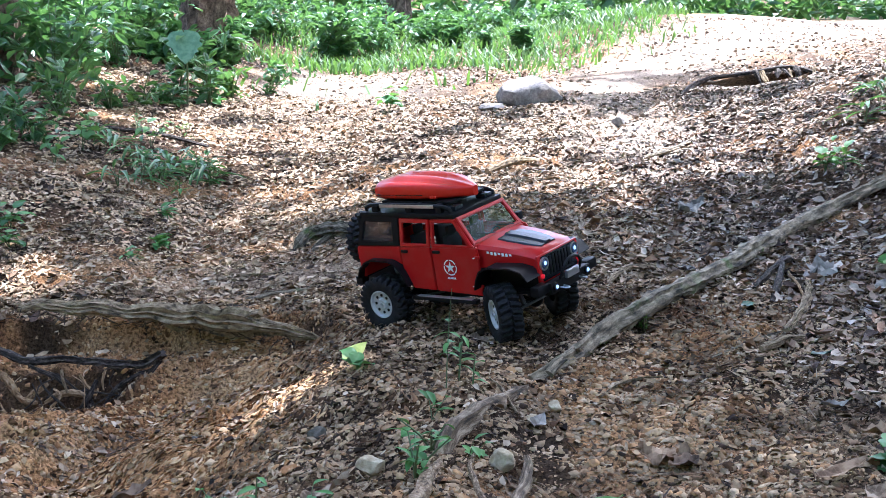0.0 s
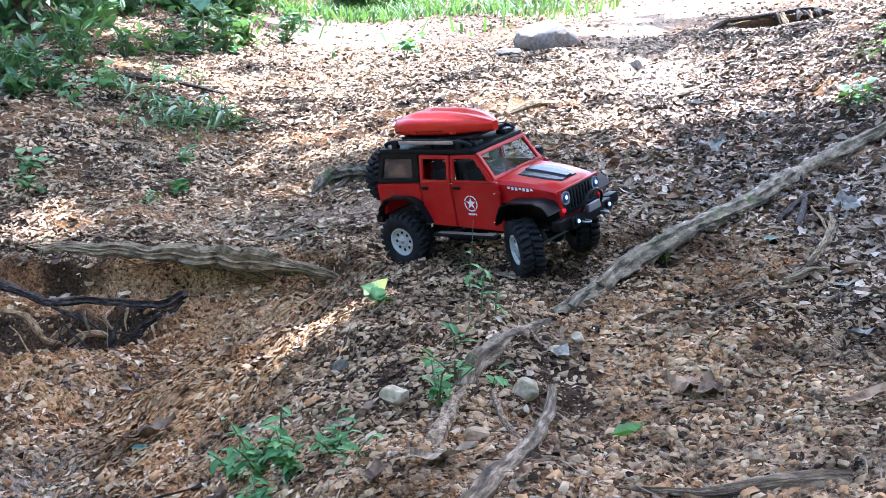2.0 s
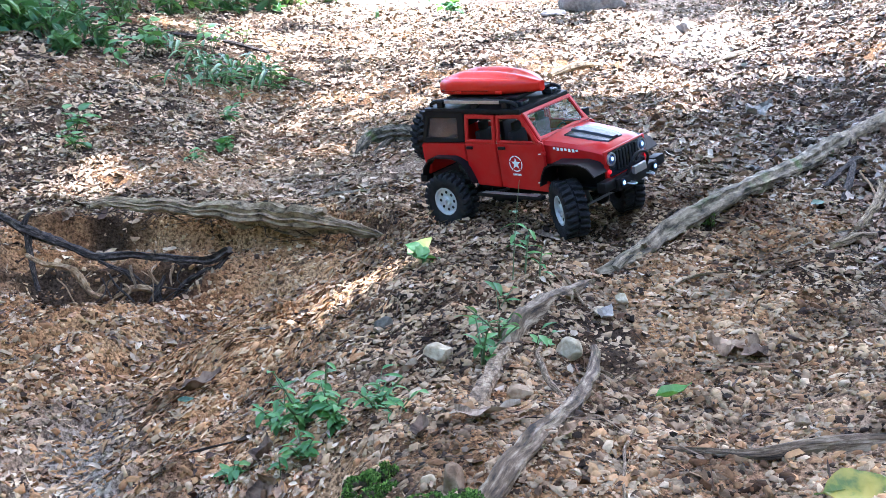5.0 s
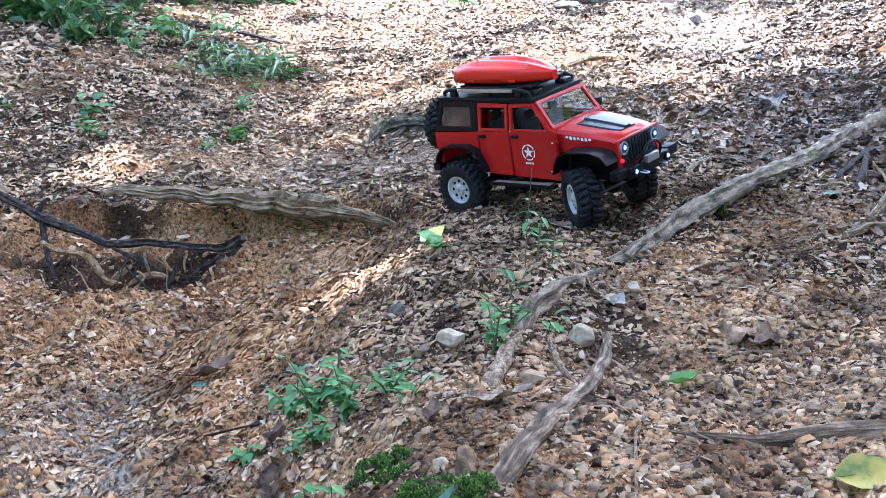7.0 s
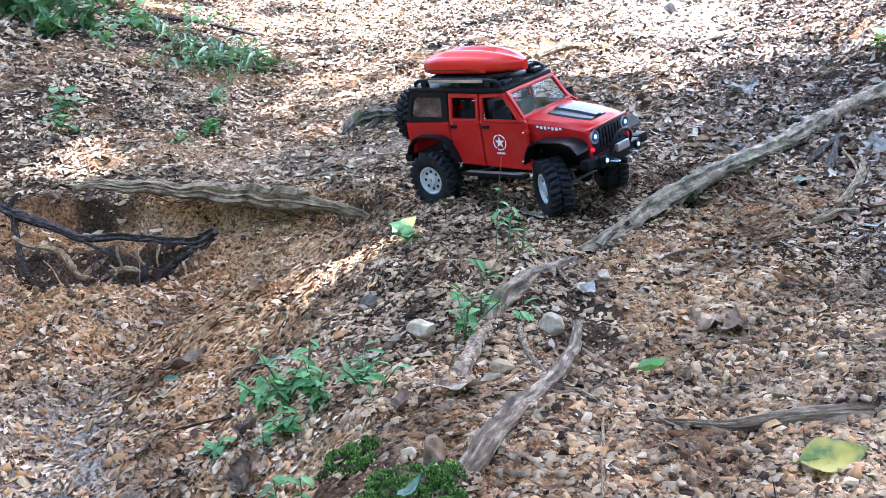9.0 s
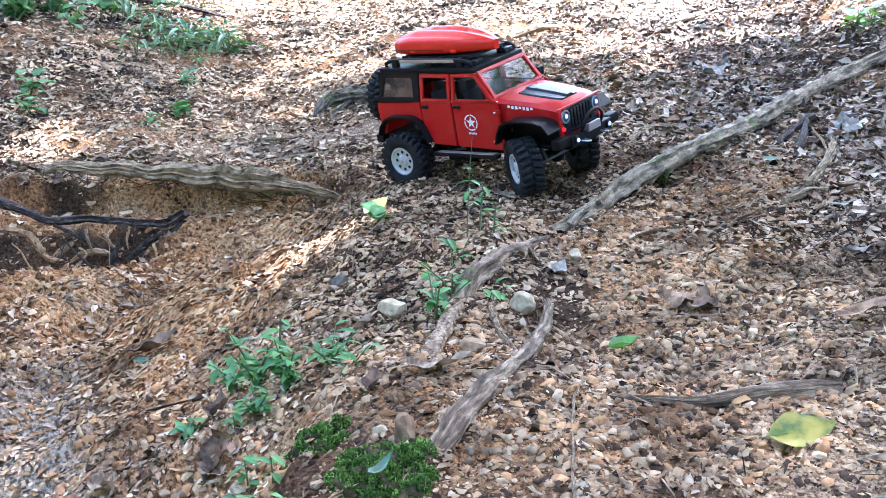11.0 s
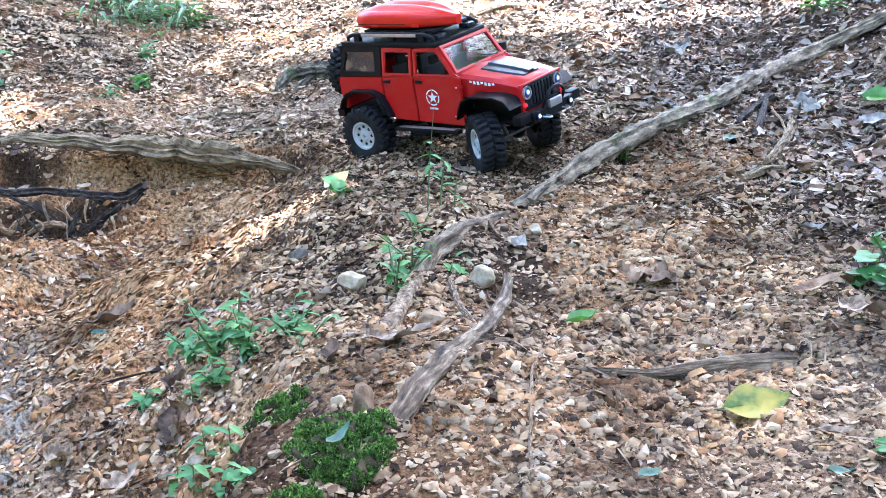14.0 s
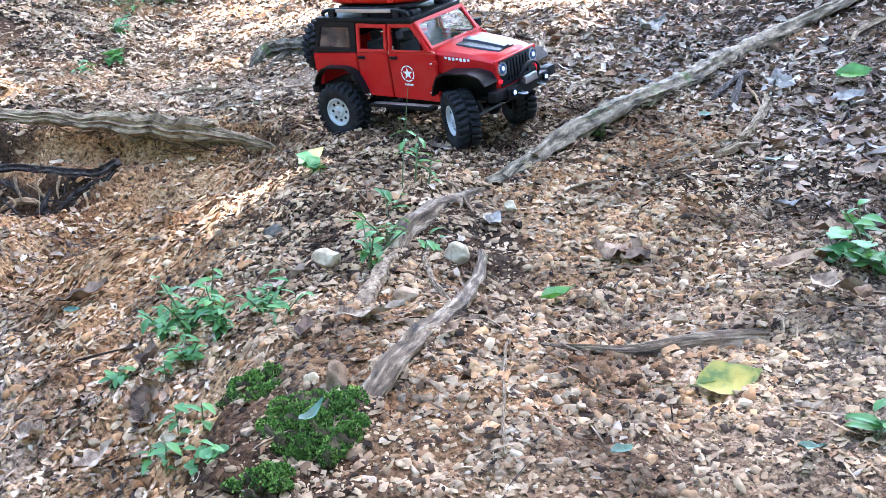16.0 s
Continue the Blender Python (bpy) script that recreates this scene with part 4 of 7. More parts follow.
rock(0.092, 1.66, (0.048, 0.035, 0.040), WHITE_STONE, "pale angular stone beside a curved root", 2)
rock(-0.233, 1.925, (0.046, 0.034, 0.032), GREY_STONE, "dark blue-grey stone lying in gravel", 3)
rock(0.206, 1.95, (0.028, 0.022, 0.022), WHITE_STONE, "small white stone on the ridge", 4)
rock(0.158, 1.87, (0.03, 0.036, 0.014), WHITE_STONE, "flat pale stone beside the root", 14)
rock(0.012, 1.465, (0.042, 0.03, 0.026), TAN_STONE, "flat cream stone between two roots", 5)
rock(0.402, 1.40, (0.028, 0.022, 0.02), TAN_STONE, "small reddish-tan stone on clay", 6)
# a stub of wood, built with the stone shape
rock(-0.074, 1.14, (0.034, 0.034, 0.055), BROWN_STUB, "upright brown stub of wood at the root's foot", 7)
rock(-0.105, 1.15, (0.026, 0.022, 0.03), WHITE_STONE, "small white pebble beside moss", 8)
rock(0.60, 7.85, (0.46, 0.42, 0.30), FAR_STONE, "large pale grey boulder half buried in the trail", 9, "boulder", 0.42)
rock(0.33, 7.5, (0.20, 0.16, 0.06), FAR_STONE, "flat grey slab of stone beside the boulder", 10, "boulder")
rock(1.0, 6.6, (0.16, 0.12, 0.10), FAR_STONE, "small grey stone at the runnel's edge", 12)
r_ = np.random.RandomState(5)
for k in range(70):
    x, y = r_.normal(-0.08, 0.26), r_.uniform(1.0, 2.6)
    s = r_.uniform(0.009, 0.019)
    rock(x, y, (s * 1.2, s, s * 0.75), (TAN_STONE, TAN_STONE, WHITE_STONE, GREY_STONE)[r_.choice(4, p=[0.55, 0.40, 0.03, 0.02])], "loose angular pebble on the clay trail", 100 + k, "pebble", 0.22)["group"] = "pebbles on the ridge"


# ---- single leaves ----
def leaf_bm(length, width, fold=0.2, curl=0.3, wave=0.0, seed=0, point=1.0, nx=8, lobes=0.0, stalk=0.0):
    """A leaf along +x from the origin, folded along its midrib and curled towards its tip."""
    r = np.random.RandomState(seed)
    ph = r.uniform(0, 6, 3)
    bm = bmesh.new()
    rows = []
    for i in range(nx + 1):
        s = i / nx
        half = width / 2 * max(0.02, math.sin(math.pi * min(1, s ** (0.8 * point) * 0.98 + 0.02)) ** 0.8)
        half *= 1 + lobes * (0.6 * math.sin(s * 19 + ph[2]) + 0.5 * math.sin(s * 31 + ph[1])) * min(1, 6 * s)
        z0 = curl * length * (s - 0.4) ** 2
        row = []
        for k in (-1, -0.5, 0, 0.5, 1):
            w = wave * width * (math.sin(7 * s + ph[0] + 2.5 * k) * abs(k) + 0.5 * math.sin(15 * s + ph[1] + 4 * k))
            row.append(bm.verts.new((s * length, k * half, z0 + fold * abs(k) * half + w)))
        rows.append(row)
    for a, b in zip(rows, rows[1:]):
        for k in range(4):
            bm.faces.new((a[k], b[k], b[k + 1], a[k + 1]))
    if stalk:
        tube(bm, np.array([(0.3 * length, 0, 0.002, 0.0007), (0, 0, curl * length * 0.16, 0.001), (-stalk, 0, curl * length * 0.2, 0.0012)]), 4, 0.02)
    return bm


def vein_leaf(a, b, c, veins):
    def build(t, co):
        base = ramp(t, noise_tex(t, co, 28, 4, 0.6), [(0.42, a), (0.52, b), (0.64, c)])
        w = t.nodes.new("ShaderNodeTexWave")
        w.inputs["Scale"].default_value, w.inputs["Distortion"].default_value = 45.0, 1.5
        t.links.new(co, w.inputs["Vector"])
        return mixed(t, ramp(t, w.outputs["Fac"], [(0.86, (0, 0, 0)), (0.98, (0.16, 0.16, 0.16))]), base, veins)
    return build


YELLOW_LEAF = translucent(material("yellowing_leaf", vein_leaf((0.045, 0.105, 0.012), (0.23, 0.215, 0.022), (0.34, 0.27, 0.035), (0.26, 0.19, 0.04)), 0.5), (0.6, 0.5, 0.05), 0.15)
FRESH_LEAF = translucent(material("fresh_green_leaf", vein_leaf((0.045, 0.15, 0.02), (0.08, 0.22, 0.03), (0.12, 0.28, 0.045), (0.17, 0.3, 0.08)), 0.4), (0.2, 0.45, 0.05), 0.2)
LIME_LEAF = translucent(material("lime_leaf", vein_leaf((0.13, 0.20, 0.03), (0.25, 0.31, 0.05), (0.36, 0.38, 0.09), (0.40, 0.42, 0.14)), 0.5), (0.4, 0.45, 0.06), 0.15)
BLUE_LEAF = material("blue_green_leaf", vein_leaf((0.025, 0.065, 0.035), (0.045, 0.105, 0.055), (0.075, 0.155, 0.08), (0.10, 0.18, 0.10)), 0.5)
DRY_LEAF = material("dry_brown_leaf", vein_leaf((0.11, 0.065, 0.036), (0.24, 0.15, 0.088), (0.38, 0.255, 0.155), (0.40, 0.28, 0.18)), 0.8, Specular_IOR_Level=0.15, bump=0.002, bump_scale=60)
GREY_LEAF = material("dry_grey_leaf", vein_leaf((0.13, 0.088, 0.056), (0.28, 0.20, 0.13), (0.43, 0.33, 0.23), (0.45, 0.35, 0.25)), 0.8, Specular_IOR_Level=0.15, bump=0.002, bump_scale=60)
PALE_LEAF = material("bleached_leaf", vein_leaf((0.14, 0.122, 0.10), (0.25, 0.225, 0.19), (0.40, 0.35, 0.29), (0.3, 0.26, 0.21)), 0.8, Specular_IOR_Level=0.15, bump=0.002, bump_scale=60)
DARK_LEAF = material("rotting_leaf", vein_leaf((0.05, 0.032, 0.021), (0.13, 0.082, 0.052), (0.23, 0.15, 0.095), (0.25, 0.17, 0.11)), 0.75, Specular_IOR_Level=0.2, bump=0.002, bump_scale=60)


def fallen(x, y, length, width, turn, mat, label, seed, fold=0.25, curl=0.5, lean=(0, 0), lift=0.006, wave=0.08, **more):
    if "dead" in label or "grey" in label:
        wave, more = wave * 2.2, {"lobes": 0.28, "nx": 12, **more}
    ob = part("fallen_leaf", leaf_bm(length, width, fold, curl, wave, seed, **more), mat)
    n = normal_at(np.array([x]), np.array([y]), 0.05)[0]
    tilt = Vector((0, 0, 1)).rotation_difference(Vector(n)).to_matrix().to_4x4()
    ob.matrix_world = Matrix.Translation((x, y, float(surface_z(x, y)) + lift + 0.007)) @ tilt @ pose(0, 0, 0, lean[0], lean[1], turn) @ pose(-length / 2, 0, 0)
    return tagged(ob, label, "leaf")


fallen(0.410, 1.155, 0.086, 0.062, 4, YELLOW_LEAF, "large yellow leaf with green patches on bare clay", 1, 0.1, 0.2, (16, 0), 0.006, 0.06, stalk=0.012)
fallen(0.245, 1.535, 0.058, 0.032, 10, FRESH_LEAF, "fresh green leaf curled on the clay", 2, 0.7, 0.6, lift=0.008)
fallen(0.362, 1.70, 0.085, 0.055, 160, DRY_LEAF, "large brown dead leaf lying flat", 3, 0.2, 0.3)
fallen(0.385, 1.66, 0.06, 0.03, 205, DARK_LEAF, "dark curled dead leaf beside a brown one", 33, 0.4, 0.5)
fallen(-0.035, 1.335, 0.09, 0.028, -4, GREY_LEAF, "long pale dead leaf lying across gravel", 4, 0.35, 0.4, lobes=0.3)
fallen(-0.585, 1.93, 0.10, 0.04, 20, DARK_LEAF, "curled purple-brown dead leaf in the gully", 5, 0.6, 0.7, lift=0.01)
fallen(-0.185, 1.62, 0.085, 0.036, 22, GREY_LEAF, "broad grey dead leaf on the slope", 6, 0.3, 0.3)
fallen(-0.345, 1.33, 0.055, 0.04, 70, DARK_LEAF, "crumpled dark dead leaf", 7, 0.8, 1.0, lift=0.012)
fallen(-0.52, 1.375, 0.06, 0.035, -30, GREY_LEAF, "grey crumpled leaf at the gully's foot", 8, 0.5, 0.6, lobes=0.4)
fallen(0.60, 1.54, 0.085, 0.04, 15, DRY_LEAF, "large brown leaf among leaf litter", 9, 0.4, 0.5, lift=0.012)
fallen(0.63, 1.41, 0.10, 0.045, -60, GREY_LEAF, "large grey-brown leaf among leaf litter", 10, 0.3, 0.4, lift=0.012)
fallen(0.955, 2.79, 0.11, 0.07, 55, PALE_LEAF, "bleached white dead leaf on the bank", 11, 0.3, 0.5, (20, 0), 0.02, lobes=0.3)
fallen(1.08, 2.66, 0.10, 0.06, 20, PALE_LEAF, "pale bleached leaf on the bank", 12, 0.3, 0.5, (15, 0), 0.015)
fallen(-0.12, 1.275, 0.045, 0.028, 80, DARK_LEAF, "small dark curled leaf on gravel", 13, 0.9, 1.0, lift=0.008)
fallen(0.165, 1.84, 0.05, 0.03, 70, PALE_LEAF, "pale crumpled leaf beside the root", 14, 0.5, 0.7, lift=0.01)
fallen(-0.095, 1.02, 0.04, 0.014, 50, BLUE_LEAF, "blue-green leaf curled over the moss", 15, 0.5, 0.9, lift=0.045)
fallen(1.14, 2.80, 0.09, 0.05, -10, FRESH_LEAF, "dark green leaf at the bank's edge", 16, 0.3, 0.3, (25, 0), 0.03)
fallen(0.245, 0.975, 0.03, 0.018, 30, BLUE_LEAF, "small blue-green leaf on the clay", 17, 0.3, 0.3)
fallen(0.445, 0.95, 0.03, 0.02, -20, BLUE_LEAF, "small blue-green leaf on dry litter", 18, 0.3, 0.3)
fallen(-0.45, 0.98, 0.055, 0.04, 12, GREY_LEAF, "grey leaf at the slope's foot", 19, 0.4, 0.4)
fallen(-0.19, 2.36, 0.068, 0.040, 32, LIME_LEAF, "yellow-green leaf propped on a seedling", 20, 0.15, 0.2, (34, -12), 0.026, 0.03)
fallen(0.647, 1.415, 0.09, 0.04, -62, DRY_LEAF, "long brown dead leaf among leaf litter", 21, 0.35, 0.4, (10, 0), 0.016)
fallen(0.47, 1.06, 0.05, 0.014, -25, GREY_LEAF, "narrow grey leaf beside the yellow one", 22, 0.4, 0.6)
fallen(-0.36, 1.45, 0.05, 0.034, 60, DARK_LEAF, "crumpled dark dead leaf under seedlings", 23, 0.8, 1.0, (0, -25), 0.02)
fallen(-0.35, 1.345, 0.058, 0.045, 20, DRY_LEAF, "torn brown dead leaf leaning on the slope", 24, 0.5, 0.7, (30, 0), 0.016)
fallen(-0.127, 2.68, 0.14, 0.055, 38, GREY_LEAF, "long curled grey dead leaf arching over a dark hollow", 25, 0.9, 0.9, (15, 0), 0.02)
fallen(0.068, 3.775, 0.13, 0.06, 8, GREY_LEAF, "broad flat dead leaf on the trail", 26, 0.15, 0.2)
fallen(0.296, 3.742, 0.10, 0.05, 40, DRY_LEAF, "flat brown dead leaf on the trail", 27, 0.2, 0.3)
fallen(0.847, 3.884, 0.11, 0.075, 30, PALE_LEAF, "bleached lobed dead leaf on dark litter", 28, 0.3, 0.4, (15, 0), 0.02, lobes=0.4)
fallen(0.113, 2.437, 0.11, 0.03, 12, GREY_LEAF, "narrow grey dead leaf before the toy car", 29, 0.4, 0.4)
fallen(0.146, 2.728, 0.06, 0.04, 60, PALE_LEAF, "small pale dead leaf on the trail", 30, 0.4, 0.5)
fallen(-0.18, 3.49, 0.08, 0.055, 20, PALE_LEAF, "pale round dead leaf on the trail", 31, 0.2, 0.4)
fallen(0.771, 2.186, 0.05, 0.03, 0, BLUE_LEAF, "small blue-green leaf on the bank's foot", 32, 0.3, 0.3)
fallen(0.713, 2.575, 0.045, 0.03, 70, BLUE_LEAF, "dark green leaf in a clay patch", 34, 0.4, 0.5)
fallen(-0.59, 1.86, 0.032, 0.013, 10, BLUE_LEAF, "small green leaf in the gully", 35, 0.4, 0.4)
fallen(-0.40, 1.25, 0.06, 0.045, 25, GREY_LEAF, "bleached lobed leaf at the slope's foot", 36, 0.3, 0.5, (12, 0), 0.012, lobes=0.4)
r_ = np.random.RandomState(9)
for k in range(150):
    if k < 95:
        x, y = r_.uniform(0.62, 1.75), r_.uniform(1.2, 3.6)
    elif k < 120:
        x, y = r_.uniform(-1.3, 0.9), r_.uniform(1.0, 2.6)
    else:
        x, y = r_.uniform(-1.4, 0.8), r_.uniform(3.0, 4.6)
    L = r_.uniform(0.025, 0.06)
    if 95 <= k < 108:
        continue
    if -0.35 < x < 0.5 and 2.25 < y < 3.05:
        continue
    m, words = ((DRY_LEAF, "brown"), (GREY_LEAF, "grey-brown"), (DARK_LEAF, "dark brown"), (PALE_LEAF, "bleached"))[r_.choice(4, p=[0.45, 0.36, 0.10, 0.09] if x < 0.9 else [0.42, 0.28, 0.22, 0.08])]
    fallen(x, y, L, L * r_.uniform(0.35, 0.62), r_.uniform(0, 360), m, words + " curled dead leaf lying in the litter", 200 + k, r_.uniform(0.1, 0.7), r_.uniform(0.1, 1.0), (r_.normal(0, 9), r_.normal(0, 9)), 0.008)["group"] = "single dead leaves"


# ---- small plants ----
LEAF_MESH = {}


def leaf_part(parent, kind, m, mat, name="leaf"):
    """A leaf that shares its mesh with others of its kind."""
    key = (kind, mat.name)
    if key not in LEAF_MESH:
        ob = part(name, leaf_bm(*{"oval": (1, 0.42, 0.25, -0.35, 0.03, 3), "broad": (1, 0.8, 0.2, -0.3, 0.05, 4), "thin": (1, 0.28, 0.3, -0.3, 0.02, 5), "blade": (1, 0.11, 0.4, -0.5, 0.0, 6)}[kind]), mat, parent)
        LEAF_MESH[key] = ob.data
    else:
        ob = new(name, LEAF_MESH[key])
        ob.parent = parent
    ob.matrix_local = m
    return ob


def seedling(x, y, height, n, leaf, label, seed, mat=GREEN, kind="oval", stems=1, spread_=0.4, name="seedling", lean=(0.0, 0.0)):
    """Stems with leaves set round them, larger towards the top."""
    r = np.random.RandomState(seed)
    thing = new(name)
    thing.location = (x, y, float(surface_z(x, y)) - 0.004)
    for s in range(stems):
        a, h = r.uniform(0, 6.28), height * r.uniform(0.65, 1.0) if s else height
        out = spread_ * h * (r.uniform(0.3, 1.0) if stems > 1 else 0.25)
        dx, dy = math.cos(a) * out + lean[0], math.sin(a) * out + lean[1]
        thin = 0.55 if height < 0.06 or name == "sapling" else 1.0
        line = glide([(0, 0, 0, 0.0022 * thin), (dx * 0.35, dy * 0.35, h * 0.5, 0.0018 * thin), (dx, dy, h, 0.001 * thin)], 0.02)
        bm = bmesh.new()
        tube(bm, line, 5, 0.05, seed + s)
        part("stem", bm, STEM, thing)
        m = max(3, n // stems)
        for k in range(m):
            q = line[int((0.35 + (0.65 if height < 0.19 else 0.4) * (k + 1) / m) * (len(line) - 1))]
            size = leaf * r.uniform(0.65, 1.15)
            leaf_part(thing, kind, pose(q[0], q[1], q[2], r.uniform(-20, 20), r.uniform(-25, 30), 137.5 * k + r.uniform(-25, 25)) @ Matrix.Scale(size, 4), mat)
    return tagged(thing, label, "plant")


seedling(-0.315, 1.50, 0.085, 64, 0.029, "bushy green seedling with pointed leaves", 1, stems=4, spread_=0.8)
seedling(-0.26, 1.44, 0.075, 54, 0.027, "low leafy seedling growing on the slope", 2, stems=3, spread_=0.8)
seedling(-0.36, 1.58, 0.06, 35, 0.029, "flat-leaved seedling on the slope", 3, stems=3, spread_=1.0)
seedling(-0.20, 1.47, 0.06, 32, 0.029, "leafy seedling with narrow pointed leaves", 24, stems=3, kind="thin", spread_=0.9)
seedling(-0.30, 1.40, 0.05, 32, 0.027, "low seedling half hidden by others", 25, stems=3, spread_=0.9)
seedling(-0.165, 1.41, 0.05, 12, 0.029, "small seedling with narrow leaves", 4, stems=2, kind="thin", spread_=0.9)
seedling(-0.205, 1.52, 0.05, 9, 0.028, "small green seedling beside a stone", 5, stems=2, spread_=0.8)
seedling(-0.42, 1.46, 0.045, 8, 0.032, "dark green seedling at the gully's edge", 6, stems=2, spread_=0.9)
seedling(-0.245, 1.09, 0.04, 11, 0.022, "seedling with broad rounded leaves", 7, stems=2, kind="broad", spread_=0.8)
for k, (x, y, h) in enumerate([(-0.295, 1.275, 0.055), (-0.245, 1.185, 0.05), (-0.325, 1.225, 0.04), (-0.285, 1.135, 0.045), (-0.42, 1.47, 0.035), (-0.33, 1.385, 0.04), (-0.30, 1.63, 0.07), (-0.38, 1.70, 0.05)]):
    seedling(x, y, h, 6, 0.031, "small seedling with a fan of pointed leaves", 400 + k, kind="oval", stems=1, spread_=0.3)
seedling(-0.215, 1.05, 0.035, 10, 0.021, "low seedling with broad leaves", 8, stems=2, kind="broad", spread_=0.8)
seedling(-0.29, 1.03, 0.04, 10, 0.021, "low green seedling on bare soil", 9, stems=2, kind="broad", spread_=0.7)
seedling(0.005, 1.95, 0.20, 7, 0.038, "tall thin sapling with sparse drooping leaves", 10, spread_=0.1, name="sapling", lean=(0.01, 0.0))
seedling(0.03, 2.05, 0.09, 7, 0.036, "slender seedling on the ridge", 11, stems=2, kind="thin", spread_=0.6)
seedling(0.055, 1.98, 0.06, 5, 0.032, "small seedling on the ridge", 12, spread_=0.6)
seedling(-0.045, 1.60, 0.075, 21, 0.034, "creeping seedling over a pale stone", 13, stems=4, spread_=1.2)
seedling(-0.02, 1.70, 0.06, 12, 0.032, "creeping seedling with oval leaves", 14, stems=3, spread_=1.1)
seedling(0.04, 1.70, 0.05, 8, 0.029, "small seedling between roots", 15, stems=2, spread_=0.8)
seedling(-0.18, 2.25, 0.045, 8, 0.045, "low green seedling with broad leaves", 16, stems=3, kind="broad", spread_=0.7)
seedling(-0.02, 1.86, 0.05, 6, 0.034, "pale green seedling on the gravel", 17, stems=2, spread_=0.9)
for k, (x, y, h, lf) in enumerate([(0.75, 1.64, 0.07, 0.05), (0.72, 1.50, 0.06, 0.05), (0.53, 0.99, 0.05, 0.045), (0.68, 1.56, 0.05, 0.045), (1.47, 4.20, 0.12, 0.075), (1.42, 4.28, 0.08, 0.06), (-1.70, 5.15, 0.14, 0.08), (-1.49, 3.94, 0.07, 0.06),
                                   (-1.05, 3.84, 0.05, 0.05), (-1.01, 4.08, 0.05, 0.055), (-1.11, 4.60, 0.07, 0.06), (-1.66, 5.45, 0.16, 0.09), (-1.9, 5.5, 0.18, 0.09), (-1.57, 4.18, 0.09, 0.07), (-1.03, 5.2, 0.10, 0.07), (-0.33, 7.6, 0.16, 0.10), (-1.45, 5.9, 0.12, 0.08)]):
    seedling(x, y, h, 12, lf, "small wild plant with green oval leaves", 60 + k, stems=3, spread_=0.7, name="wild_plant", kind=("oval", "broad")[k % 2])
for k, (x, y) in enumerate([(-1.30, 5.05), (-1.22, 5.1), (-1.12, 5.22), (-1.36, 4.9), (-1.04, 5.28), (-1.24, 5.36), (-1.18, 5.48), (-1.33, 5.25), (-1.42, 5.42), (-1.28, 5.2), (-1.1, 5.4), (-1.62, 5.7), (-1.72, 5.85), (-1.55, 5.6), (1.76, 4.86), (1.88, 5.05), (1.96, 5.25), (2.02, 5.0)]):
    seedling(x, y, 0.11, 9, 0.17, "tuft of broad arching grass blades", 90 + k, SHRUB, "blade", 3, 0.5, "grass_tuft")


def moss_clump(x, y, rx, ry, h, seed, label, lumps=7):
    """A cushion of moss: uneven lumps under many tiny shoots."""
    r = np.random.RandomState(seed)
    thing = new("moss")
    z0 = float(ground_z(x, y))
    thing.location = (x, y, z0)
    verts = []
    bm = bmesh.new()
    for k in range(lumps):
        a, u = r.uniform(0, 6.283), (r.rand() ** 0.5 if k else 0.0)
        cx, cy, q = math.cos(a) * u * rx * 0.95, math.sin(a) * u * ry * 0.95, r.uniform(0.10, 0.34)
        cz = float(ground_z(x + cx, y + cy)) - z0
        hh = h * r.uniform(0.5, 1.0) * (1.1 - 0.5 * u)
        bmesh.ops.create_icosphere(bm, subdivisions=3, radius=1.0, matrix=Matrix.Translation((cx, cy, cz)) @ Matrix.Diagonal((rx * q, ry * q, hh * 0.8, 1)))
        n = int(4600 * rx * ry * q * q / 0.0012)
        d = r.normal(0, 1, (n, 3))
        d[:, 2] = np.abs(d[:, 2]) - 0.2
        d /= np.linalg.norm(d, axis=1, keepdims=True)
        base = np.array([cx, cy, cz]) + d * np.array([rx * q, ry * q, hh * 0.8]) * 0.97
        out = d + np.array([0, 0, 0.5]) + r.normal(0, 0.55, (n, 3))
        out /= np.linalg.norm(out, axis=1, keepdims=True)
        side = np.cross(out, r.normal(0, 1, (n, 3)))
        side /= np.linalg.norm(side, axis=1, keepdims=True)
        L = r.uniform(0.002, 0.006, (n, 1)) * (0.5 + vnoise(base[:, 0] * 1.0, base[:, 1] + base[:, 2], 0.008, 2))[:, None]
        gap = vnoise(base[:, 0] + 3 * base[:, 2], base[:, 1], 0.012, 5) > 0.42
        base, out, side, L = base[gap], out[gap], side[gap], L[gap]
        verts.append(np.stack([base - side * 0.0006, base + out * L * 0.5 + side * 0.0018, base + out * L, base + out * L * 0.5 - side * 0.0018], 1).reshape(-1, 3))
    for v in bm.verts:
        v.co += v.normal * 0.004 * noise.noise(v.co * 90)
    tagged(part("cushion", bm, MOSS_BASE, thing), kind="stuff")
    verts = np.concatenate(verts)
    tagged(link_mesh("moss_fuzz", verts.tolist(), (np.arange(len(verts) // 4)[:, None] * 4 + np.arange(4)).tolist(), MOSS, thing), kind="stuff")
    return tagged(thing, label, "moss")


